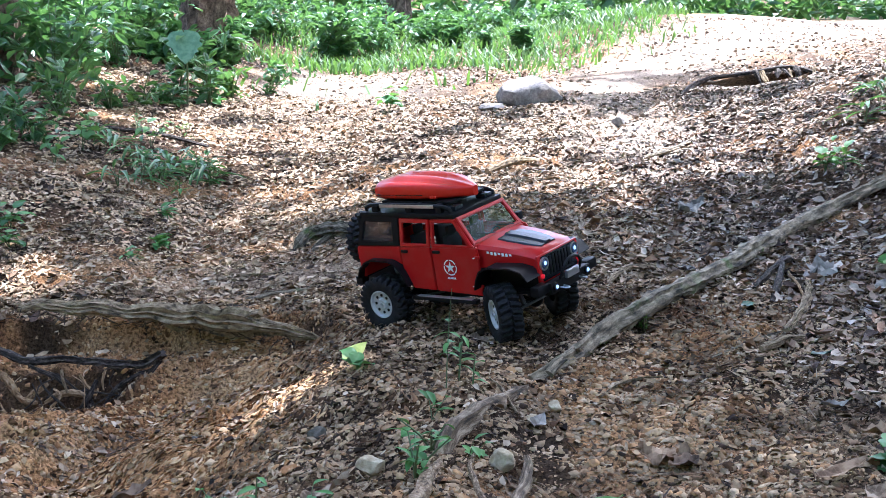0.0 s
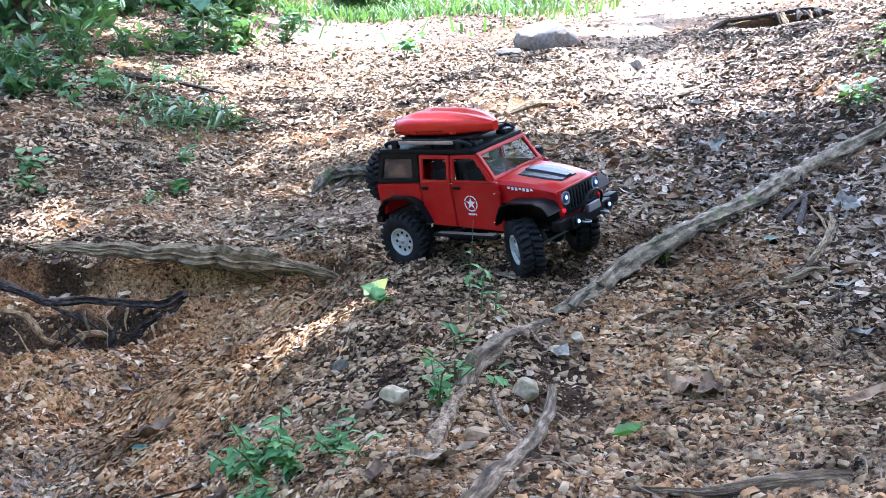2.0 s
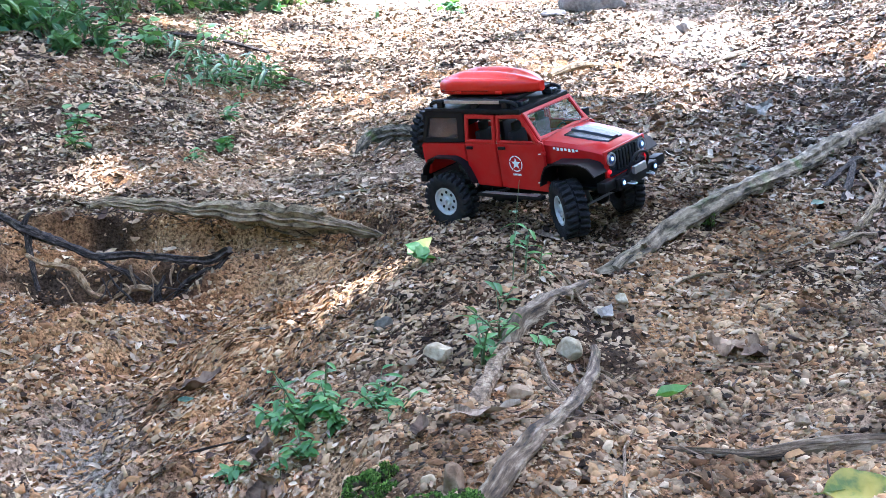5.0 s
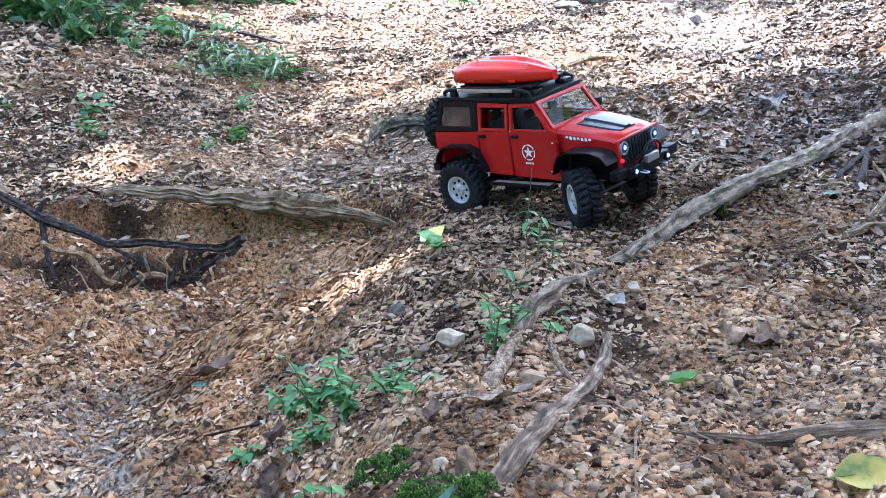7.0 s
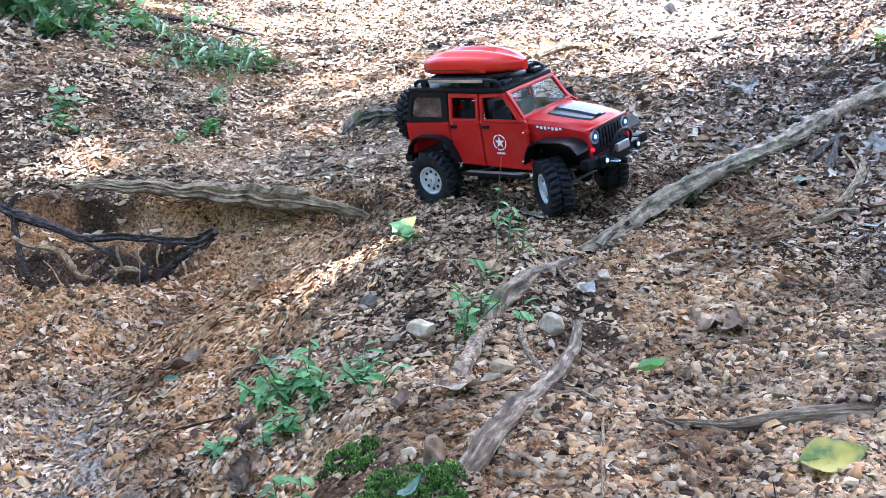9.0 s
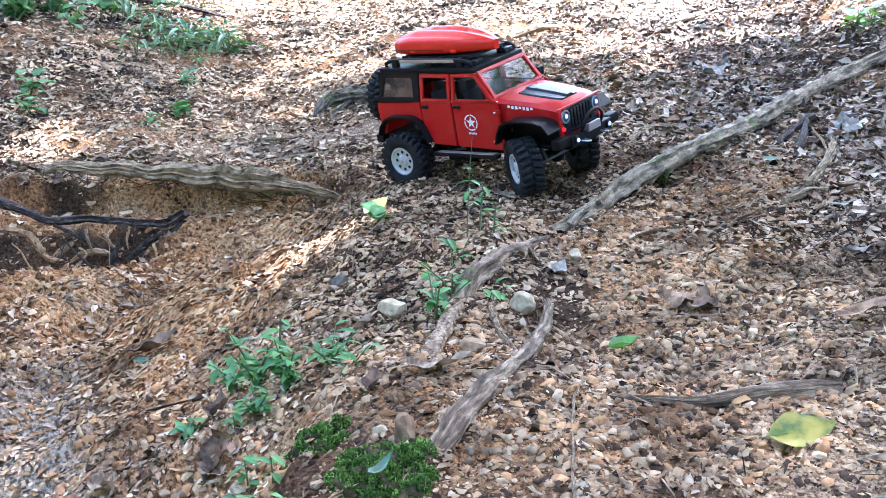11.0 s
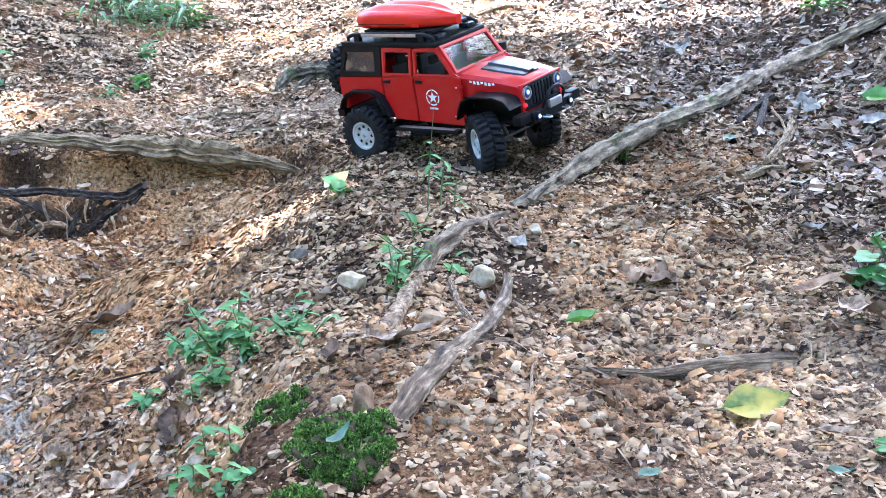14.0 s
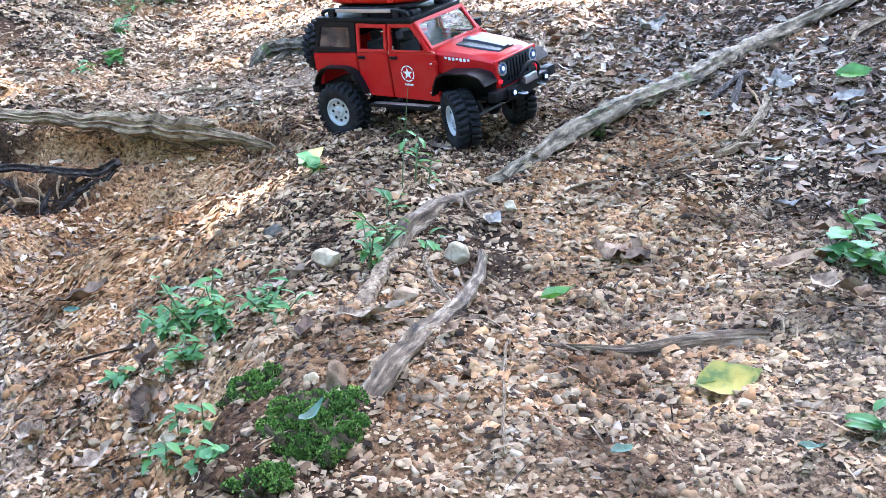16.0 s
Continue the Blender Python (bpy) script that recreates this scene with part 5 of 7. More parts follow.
MOSS_BASE = material("moss_base", stone_colour((0.014, 0.012, 0.006), (0.045, 0.036, 0.018), (0.11, 0.08, 0.045)), 0.95, Specular_IOR_Level=0.1, bump=0.003, bump_scale=150)
moss_clump(-0.095, 1.065, 0.058, 0.078, 0.030, 1, "bright green moss spread over the root's foot", 44)
moss_clump(-0.182, 1.195, 0.036, 0.050, 0.018, 2, "green moss patch on the slope", 26)
moss_clump(-0.15, 0.965, 0.034, 0.03, 0.022, 3, "small green moss cushion", 14)
moss_clump(0.45, 2.50, 0.018, 0.045, 0.052, 4, "thin moss growing on the grey root")


# ---- the woods ----
def foliage(name, mat, centres, length, width, rng, parent=None, droop=0.5):
    """Many leaves of two faces each, at the centres, in one mesh."""
    n = len(centres)
    a = rng.uniform(0, 2 * np.pi, n)
    u = np.stack([np.cos(a), np.sin(a), rng.normal(-0.25, droop, n)], -1)
    u /= np.linalg.norm(u, axis=1, keepdims=True)
    v = np.cross(u, np.array([0, 0, 1.0]) + rng.normal(0, 0.35, (n, 3)))
    v /= np.linalg.norm(v, axis=1, keepdims=True)
    w = np.cross(v, u)
    L, W = length[:, None], width[:, None]
    c = centres
    verts = np.stack([c - u * L * 0.5, c + u * L * 0.5 - w * L * 0.12, c - u * L * 0.15 + v * W * 0.5 + w * W * 0.12, c + u * L * 0.2 + v * W * 0.4 + w * W * 0.1,
                      c - u * L * 0.15 - v * W * 0.5 + w * W * 0.12, c + u * L * 0.2 - v * W * 0.4 + w * W * 0.1], 1).reshape(-1, 3)
    b = np.arange(n)[:, None] * 6
    faces = np.concatenate([b + np.array([[0, 2, 3, 1]]), b + np.array([[0, 1, 5, 4]])])
    return link_mesh(name, verts.tolist(), faces.tolist(), mat, parent)


# clearings in the canopy, as the sun flecks that they leave on the ground: x, y, half-widths, turn
FLECKS = [(-1.27, 3.55, 0.11, 0.11, 0), (-1.36, 3.76, 0.07, 0.06, 0), (-0.30, 2.34, 0.085, 0.10, -0.5), (-0.95, 6.45, 0.5, 0.35, 0), (-1.5, 6.2, 0.22, 0.18, 0), (-0.6, 8.3, 0.8, 1.7, 0),
          (0.22, 5.62, 0.14, 0.14, 0), (1.05, 8.9, 0.10, 0.2, 0), (0.65, 6.1, 0.16, 0.2, 0), (1.27, 5.82, 0.36, 0.11, 0.15), (3.9, 12.5, 2.5, 4.2, -0.1), (1.42, 4.42, 0.07, 0.07, 0), (-1.1, 5.75, 0.2, 0.14, 0),
          (-0.2, 7.0, 0.4, 0.35, 0), (0.3, 9.6, 0.7, 0.8, 0), (-1.4, 8.9, 0.3, 0.6, 0), (0.1, 12, 1.0, 1.8, 0), (-0.9, 10.4, 0.8, 1.9, 0), (-1.2, 7.4, 0.14, 0.2, 0)]


def sunlit(x, y):
    """True where the sun comes through the canopy."""
    s = np.zeros(np.shape(x), bool)
    for cx, cy, rx, ry, turn in FLECKS:
        edge = 0.75 + 0.5 * vnoise(x, y, 0.09 if rx < 0.2 else 0.25, 3)
        c, d = math.cos(turn), math.sin(turn)
        u, v = (x - cx) * c + (y - cy) * d, -(x - cx) * d + (y - cy) * c
        s |= (u / (rx * edge + 0.06)) ** 2 + (v / (ry * edge + 0.06)) ** 2 < 1
    s &= (((x - 0.6) / 0.5) ** 2 + ((y - 7.75) / 0.5) ** 2) > 1  # the boulder lies in shade
    deep = x < -1.75 + 0.10 * (y - 5.5)  # under the trees beside the trail
    return (s & ~(deep & (y > 5.6))) | (deep & (y > 6.2) & (vnoise(x, y, 0.45, 6) > 0.46)) | (~deep & (y > 4.1) & (vnoise(x, y, 0.22, 1) * 0.6 + vnoise(x, y, 0.6, 2) * 0.4 > 0.51 + 0.09 * sstep(0.5, 1.2, x) * (y < 5.4) + 0.2 * sstep(0.2, -0.6, x) * sstep(6.8, 5.4, y) - 0.06 * np.clip(y - 4.4, 0, 3) - 0.05 * np.clip(y - 6.2, 0, 2) - 0.08 * bump(x, y, 0.4, 5.3, 0.5, 0.8) + 0.22 * bump(x, y, 1.2, 7.0, 0.75, 1.0) + 0.45 * bump(x, y, 1.2, 8.5, 0.65, 1.5) + 0.3 * sstep(-0.7, -1.1, x) * sstep(5.8, 5.2, y)))


rng = np.random.RandomState(21)
TREES = [(-2.15, 11.3, 0.21, 8.5), (-2.68, 7.2, 0.13, 7.0), (4.6, 3.4, 0.17, 8.0), (-3.9, 2.2, 0.20, 8.5), (2.6, -2.8, 0.18, 8.0), (-2.2, -3.4, 0.16, 7.5), (-0.6, 17.5, 0.16, 9.0)]
n, n2, n3, n4, n5 = 7000, 12000, 9000, 5200, 2400
sx, sy, h = np.r_[rng.uniform(-7, 7.5, n), rng.uniform(-2.4, 2.6, n2), rng.uniform(-5.0, -1.0, n3), rng.uniform(-0.3, 2.9, n4), rng.uniform(-2.6, -0.9, n5)], np.r_[rng.uniform(-1.5, 10.5, n), rng.uniform(0.2, 4.5, n2), rng.uniform(5.3, 12.0, n3), rng.uniform(6.1, 10.8, n4), rng.uniform(3.7, 6.2, n5)], rng.uniform(4.6, 7.6, n + n2 + n3 + n4 + n5)
ok = ~sunlit(sx, sy)
sx, sy, h = sx[ok], sy[ok], h[ok]
canopy = np.stack([sx + SUN_DIR.x / SUN_DIR.z * h, sy + SUN_DIR.y / SUN_DIR.z * h, h], -1)
near_tree = np.argmin([(canopy[:, 0] - x) ** 2 + (canopy[:, 1] - y) ** 2 for x, y, _, _ in TREES], 0)
for k, (x, y, r, top) in enumerate(TREES):
    tree = new("tree")
    z0 = float(ground_z(x, y))
    tree.location = (x, y, z0)
    rr = np.random.RandomState(300 + k)
    bm = bmesh.new()
    tube(bm, glide([(0, 0, -0.1, r * 1.7), (0, 0, 0.15, r * 1.25), (0.02, 0, 0.8, r), (rr.normal(0, 0.1), rr.normal(0, 0.1), top * 0.5, r * 0.8), (rr.normal(0, 0.2), rr.normal(0, 0.2), top * 0.75, r * 0.5)], 0.12), 18, 0.14, 300 + k)
    part("trunk", bm, TRUNK, tree)
    for b in range(7):
        a, h0 = 2 * math.pi * b / 7 + rr.uniform(-0.4, 0.4), top * rr.uniform(0.45, 0.72)
        d = rr.uniform(1.5, 3.0)
        bm = bmesh.new()
        tube(bm, glide([(0, 0, h0, r * 0.45), (math.cos(a) * d * 0.5, math.sin(a) * d * 0.5, h0 + 0.7, r * 0.28), (math.cos(a) * d, math.sin(a) * d, h0 + 1.1, r * 0.1)], 0.25), 7, 0.12, 400 + b)
        part("limb", bm, TRUNK, tree)
    own = canopy[near_tree == k] - np.array([x, y, z0])
    m = 260
    a, q = rr.uniform(0, 6.283, m), rr.rand(m) ** 0.5 * 1.6
    above = np.stack([np.cos(a) * q, np.sin(a) * q, top * 0.8 + rr.uniform(0.3, 1.6, m)], -1) if y > 10 else np.zeros((0, 3))
    own = np.concatenate([own, above])
    foliage("crown", CANOPY, own, rr.uniform(0.13, 0.24, len(own)), rr.uniform(0.09, 0.15, len(own)), rr, tree)
    tagged(tree, "broad-leaved tree with ridged brown bark and a high leafy crown", "tree")


def shrub(x, y, height, wide, n, leaf, label, seed, mat=SHRUB, name="shrub"):
    """Thin upright stems, each hung with leaves along its upper part."""
    r = np.random.RandomState(seed)
    thing = new(name)
    thing.location = (x, y, float(ground_z(x, y)) - 0.02)
    pts = []
    for s in range(6):
        a, d, hh = r.uniform(0, 6.283), r.uniform(0.1, 1) * wide * 0.6, height * r.uniform(0.55, 1.0)
        line = glide([(0, 0, 0, 0.006), (math.cos(a) * d * 0.4, math.sin(a) * d * 0.4, hh * 0.55, 0.004), (math.cos(a) * d, math.sin(a) * d, hh, 0.002)], 0.08)
        bm = bmesh.new()
        tube(bm, line, 5, 0.05, seed + s)
        part("stem", bm, STEM, thing)
        pick = line[r.randint(len(line) // 5, len(line), n // 6)][:, :3]
        pts.append(pick + r.normal(0, 1, pick.shape) * np.array([0.16, 0.16, 0.10]) * wide)
    pts = np.concatenate(pts)
    pts[:, 2] = np.maximum(pts[:, 2], 0.03)
    foliage("foliage", mat, pts, leaf * r.uniform(0.6, 1.2, len(pts)), leaf * r.uniform(0.28, 0.55, len(pts)), r, thing)
    return tagged(thing, label, "shrub")


r_ = np.random.RandomState(78)
for k, (x, y) in enumerate([(-1.62, 7.25), (-1.45, 7.5), (-1.75, 7.0), (-1.66, 7.6), (-1.86, 6.7), (-1.38, 7.9), (-1.2, 8.4), (-1.55, 8.0)]):
    shrub(x, y, r_.uniform(0.14, 0.30), 0.26, r_.randint(36, 70), r_.uniform(0.07, 0.11), "low leafy weed at the undergrowth's edge", 640 + k, (SHRUB, GRASS)[k % 3 == 2], "weed")
for k in range(16):
    x, y = r_.uniform(-1.95, -0.95), r_.uniform(3.9, 6.6)
    seedling(x, y, r_.uniform(0.05, 0.11), r_.randint(5, 9), r_.uniform(0.05, 0.08), "thin wild seedling among dead leaves", 700 + k, (GREEN, SHRUB)[k % 2], ("oval", "thin", "blade")[k % 3], 1, 0.5, "wild_plant")
r_ = np.random.RandomState(77)
for k in range(84):
    u = r_.rand()
    if k < 34:  # along the bank, left of the trail
        y = 6.0 + 6.5 * u
        x = -2.45 + 0.24 * (y - 6.0) - 0.018 * (y - 6.0) ** 2 - r_.uniform(0.0, 0.9 if k < 26 else 2.2)
    elif k < 44:  # before the big tree
        y = r_.uniform(8.7, 9.5)
        x = r_.uniform(-2.3, -1.35)
    else:
        y = r_.uniform(12.0, 16.5)
        x = r_.uniform(-2.6, 0.6 + 0.25 * (y - 11))
    hgt = r_.uniform(0.35, 0.85) if k < 34 else r_.uniform(0.15, 0.32) if k < 44 else r_.uniform(0.2, 0.55)
    if abs(x + 0.187 * (y + 0.2)) < 0.42:  # the big trunk shows between them
        hgt = min(hgt, 0.26)
    shrub(x, y, hgt, hgt * r_.uniform(0.8, 1.2), r_.randint(110, 200), r_.uniform(0.09, 0.16), "leafy green undergrowth shrub at the wood's edge", 500 + k)
for k in range(12):
    x, y = r_.uniform(-2.35, -1.75), r_.uniform(5.2, 6.4)
    hgt = r_.uniform(0.10, 0.26)
    shrub(x - 0.1 * (y - 5.2), y, hgt, hgt * 1.3, r_.randint(40, 90), r_.uniform(0.06, 0.11), "low leafy weed on the shaded bank", 600 + k, GRASS if k % 3 == 0 else SHRUB, "weed")
BIG_LEAF = translucent(material("big_pale_leaf", vein_leaf((0.10, 0.22, 0.14), (0.16, 0.31, 0.20), (0.22, 0.38, 0.25), (0.3, 0.45, 0.3)), 0.4), (0.2, 0.4, 0.2), 0.25)
# a tall weed by the tree, with one big lobed leaf turned to the light
weed = new("wild_plant")
weed.location = (-1.55, 7.3, float(ground_z(-1.55, 7.3)) - 0.01)
bm = bmesh.new()
tube(bm, glide([(0, 0, 0, 0.007), (0.01, 0, 0.2, 0.006), (0.0, -0.02, 0.46, 0.004)], 0.05), 6, 0.05, 1)
part("stem", bm, STEM, weed)
bm = leaf_bm(0.22, 0.20, 0.12, -0.2, 0.03, 8, 0.8, 16, 0.16)
big = part("leaf", bm, BIG_LEAF, weed, "big pale green lobed leaf")
big.matrix_local = pose(0.0, -0.02, 0.46, 0, 62, -75)
for k in range(5):
    leaf_part(weed, "oval", pose(0.0, -0.01, 0.15 + 0.07 * k, 0, 10, 70 + 137 * k) @ Matrix.Scale(0.12, 4), GREEN)
tagged(weed, "tall weed with one big lobed leaf", "plant")

p = sown(rng, 26000, (-1.9, 4.6, 7.2, 17.5), lambda x, y: np.clip(sstep(10.6, 12.6, y + 0.3 * x * (x < 0) + (vnoise(x, y, 0.8, 3) - 0.5) * 3) * sstep(3.0, 1.6, x - 0.12 * (y - 11)), 0.003, 1) * (1 - 0.95 * np.clip(2 * lane(x, y), 0, 1)))
nb = len(p)
hh, az = rng.uniform(0.04, 0.21, nb), rng.uniform(0, 6.283, nb)
base = np.stack([p[:, 0], p[:, 1], surface_z(p[:, 0], p[:, 1]) - 0.02], -1)
lean = np.stack([np.cos(az), np.sin(az), np.zeros(nb)], -1) * (hh * rng.uniform(0.3, 1.1, nb))[:, None]
side = np.stack([-np.sin(az), np.cos(az), np.zeros(nb)], -1) * rng.uniform(0.006, 0.014, nb)[:, None]
up = np.array([0, 0, 1.0]) * hh[:, None]
verts = np.stack([base - side, base + side, base + up * 0.6 + lean * 0.4 + side * 0.8, base + up * 0.6 + lean * 0.4 - side * 0.8, base + up * 0.9 + lean, ], 1).reshape(-1, 3)
b = np.arange(nb)[:, None] * 5
blades = link_mesh("grass", verts.tolist(), (b + np.array([[0, 1, 2, 3]])).tolist() + (b + np.array([[3, 2, 4]])).tolist(), GRASS)
tagged(blades, "bright green grass along the trail's edge", "grass", kind="stuff")

n = 30000
p = np.stack([rng.uniform(-22, 26, n), rng.uniform(17.5, 30, n)], -1)
ok = ~((p[:, 0] > 2.0 + 0.1 * (p[:, 1] - 17)) & (p[:, 0] < 9) & (p[:, 1] < 24))
p = p[ok]
far_leaves = np.stack([p[:, 0], p[:, 1], ground_z(p[:, 0], p[:, 1]) + rng.rand(len(p)) ** 1.5 * np.where(p[:, 0] > 1.5, 2.2, 5.0)], -1)
tagged(foliage("far_woods", SHRUB, far_leaves, rng.uniform(0.2, 0.5, len(p)), rng.uniform(0.12, 0.3, len(p)), rng), "dense green woodland beyond the trail", "woods", kind="stuff")
# woods all round, behind the viewer too
n = 17000
a, q = rng.uniform(0, 6.283, n), rng.uniform(7.5, 15, n)
x, y = np.cos(a) * q, np.sin(a) * q + 2
ok = (y < 5) | (np.abs(x) > 9)
x, y = x[ok], y[ok]
around = np.stack([x, y, ground_z(x, y) + rng.rand(len(x)) ** 1.2 * np.where(y < 3, 7.5, 4.0)], -1)
tagged(foliage("woodland", SHRUB, around, rng.uniform(0.4, 0.8, len(x)), rng.uniform(0.25, 0.45, len(x)), rng), "green woodland standing round the trail", "woods", kind="stuff")


# ---- the radio-controlled car ----
def paint_colour(t, co):
    dust = ramp(t, noise_tex(t, co, 30, 5, 0.65), [(0.45, (0, 0, 0)), (0.85, (0.22, 0.22, 0.22))])
    return mixed(t, dust, (0.43, 0.007, 0.007), (0.34, 0.11, 0.075))


def dusty(colour, dust, scale=60, share=0.5):
    return lambda t, co: mixed(t, ramp(t, noise_tex(t, co, scale, 5, 0.65), [(0.48, (0, 0, 0)), (0.8, (share,) * 3)]), colour, dust)


CAR_RED = material("red_paint", paint_colour, 0.35, Coat_Weight=0.22, Coat_Roughness=0.07, Specular_IOR_Level=0.2)
BOX_RED = material("red_plastic", dusty((0.58, 0.018, 0.006), (0.5, 0.12, 0.07), 40, 0.15), 0.3, Coat_Weight=0.25, Coat_Roughness=0.06, Specular_IOR_Level=0.2)
PLASTIC = material("black_plastic", dusty((0.005, 0.005, 0.006), (0.04, 0.034, 0.028), 70, 0.2), 0.45, Specular_IOR_Level=0.18)
GLOSS_BLACK = material("gloss_black", (0.010, 0.013, 0.016), 0.26, Specular_IOR_Level=0.35)
RUBBER = material("tyre_rubber", dusty((0.010, 0.010, 0.011), (0.075, 0.06, 0.048), 50, 0.35), 0.75, Specular_IOR_Level=0.25, bump=0.0008, bump_scale=400)
RIM_WHITE = material("white_rim", dusty((0.52, 0.52, 0.50), (0.32, 0.26, 0.20), 80, 0.5), 0.55, Specular_IOR_Level=0.3)
METAL = material("bare_steel", dusty((0.55, 0.55, 0.56), (0.3, 0.26, 0.22), 90, 0.4), 0.35, 0.9)
DECAL = material("white_decal", (0.82, 0.82, 0.82), 0.5)
INSIDE = material("dark_interior", (0.010, 0.010, 0.011), 0.7)
DARK_STEEL = material("dark_steel", dusty((0.10, 0.10, 0.105), (0.12, 0.10, 0.08), 90, 0.4), 0.45, 0.8)


def glass_material(name, tint, clear):
    m = bpy.data.materials.new(name)
    m.use_nodes = True
    t = m.node_tree
    t.nodes.clear()
    out, mx, fr = t.nodes.new("ShaderNodeOutputMaterial"), t.nodes.new("ShaderNodeMixShader"), t.nodes.new("ShaderNodeFresnel")
    tr, gl, df, m2 = t.nodes.new("ShaderNodeBsdfTransparent"), t.nodes.new("ShaderNodeBsdfGlossy"), t.nodes.new("ShaderNodeBsdfDiffuse"), t.nodes.new("ShaderNodeMixShader")
    fr.inputs[0].default_value = 1.42
    tr.inputs[0].default_value, df.inputs[0].default_value = (*tint, 1), (0.18, 0.18, 0.18, 1)
    gl.inputs["Roughness"].default_value = 0.04
    m2.inputs[0].default_value = clear
    t.links.new(tr.outputs[0], m2.inputs[1])
    t.links.new(df.outputs[0], m2.inputs[2])
    t.links.new(fr.outputs[0], mx.inputs[0])
    t.links.new(m2.outputs[0], mx.inputs[1])
    t.links.new(gl.outputs[0], mx.inputs[2])
    t.links.new(mx.outputs[0], out.inputs[0])
    return m


GLASS = glass_material("clear_plastic_pane", (0.50, 0.53, 0.53), 0.03)
SMOKE = glass_material("scuffed_side_pane", (0.16, 0.16, 0.17), 0.16)


def lamp_material(name, colour, power):
    return material(name, tuple(0.45 * v for v in colour), 0.15, Emission_Color=(*colour, 1), Emission_Strength=power)


LAMP_WHITE, LAMP_RED = lamp_material("led_blue_white", (0.45, 0.66, 1.0), 0.35), lamp_material("led_red", (1.0, 0.02, 0.03), 0.10)
LENS = material("blue_tinted_lens", (0.045, 0.075, 0.15), 0.12)


def box(bm, x0, x1, y0, y1, z0, z1, bevel=0.0):
    v = [bm.verts.new(c) for c in ((x0, y0, z0), (x1, y0, z0), (x1, y1, z0), (x0, y1, z0), (x0, y0, z1), (x1, y0, z1), (x1, y1, z1), (x0, y1, z1))]
    fs = [bm.faces.new([v[i] for i in f]) for f in ((3, 2, 1, 0), (4, 5, 6, 7), (0, 1, 5, 4), (1, 2, 6, 5), (2, 3, 7, 6), (3, 0, 4, 7))]
    if bevel:
        bmesh.ops.bevel(bm, geom=list({e for f in fs for e in f.edges}), offset=bevel, segments=2, affect="EDGES", profile=0.6)
    return bm


def side_y(z):
    """How far the car's side stands out at height z: upright doors, then leaning in to the roof."""
    return 0.091 - max(0.0, z - 0.19) * 0.14


def side_panel(outer, hole=None, s=1, thick=0.006, proud=0.0, bevel=0.0014):
    """A panel of the car's side from its outline in x and z, with a window if there is a hole of as many corners."""
    bm = bmesh.new()
    lay = lambda pts, d: [bm.verts.new((x, s * (side_y(z) + proud - d), z)) for x, z in pts]
    o0, o1 = lay(outer, 0), lay(outer, thick)
    n = len(outer)
    if hole:
        h0, h1 = lay(hole, 0), lay(hole, thick)
        for k in range(n):
            j = (k + 1) % n
            bm.faces.new((o0[k], o0[j], h0[j], h0[k]))
            bm.faces.new((o1[k], h1[k], h1[j], o1[j]))
            bm.faces.new((h0[k], h0[j], h1[j], h1[k]))
            bm.faces.new((o0[k], o1[k], o1[j], o0[j]))
    else:
        bm.faces.new(o0)
        bm.faces.new(o1[::-1])
        for k in range(n):
            j = (k + 1) % n
            bm.faces.new((o0[k], o1[k], o1[j], o0[j]))
    bmesh.ops.recalc_face_normals(bm, faces=bm.faces)
    bmesh.ops.bevel(bm, geom=[e for e in bm.edges if e.calc_face_angle(0) > 0.9], offset=bevel, segments=2, affect="EDGES")
    return bm


def lathe(bm, profile, seg=32, axis="y", at=(0, 0, 0), caps=False):
    """Turns a profile of (along, radius) round the axis."""
    rings = []
    for a, r in profile:
        ring = []
        for k in range(seg):
            w = 2 * math.pi * k / seg
            c, s = math.cos(w) * r, math.sin(w) * r
            ring.append(bm.verts.new(Vector(at) + Vector({"y": (c, a, s), "x": (a, c, s), "z": (c, s, a)}[axis])))
        rings.append(ring)
    for p, q in zip(rings, rings[1:]):
        for k in range(seg):
            bm.faces.new((p[k], p[(k + 1) % seg], q[(k + 1) % seg], q[k]))
    if caps:
        bm.faces.new(rings[0])
        bm.faces.new(rings[-1][::-1])
    bmesh.ops.recalc_face_normals(bm, faces=bm.faces)
    return bm


def rod(bm, pts, r, sides=8):
    tube(bm, np.array([(*p, r) for p in pts], float), sides, 0.0)
    return bm


def strip(points, y0, y1, thick):
    """A bent plate across y that follows points in x and z."""
    bm = bmesh.new()
    rows = []
    n = len(points)
    for k, (x, z) in enumerate(points):
        a, b = points[max(k - 1, 0)], points[min(k + 1, n - 1)]
        d = Vector((b[0] - a[0], b[1] - a[1])).normalized()
        nx, nz = -d.y * thick, d.x * thick
        rows.append([bm.verts.new(c) for c in ((x, y0, z), (x, y1, z), (x + nx, y1, z + nz), (x + nx, y0, z + nz))])
    for p, q in zip(rows, rows[1:]):
        for k in range(4):
            bm.faces.new((p[k], p[(k + 1) % 4], q[(k + 1) % 4], q[k]))
    bm.faces.new(rows[0][::-1])
    bm.faces.new(rows[-1])
    bmesh.ops.recalc_face_normals(bm, faces=bm.faces)
    bmesh.ops.bevel(bm, geom=[e for e in bm.edges if e.calc_face_angle(0) > 0.9], offset=min(abs(thick) * 0.3, 0.002), segments=2, affect="EDGES")
    return bm


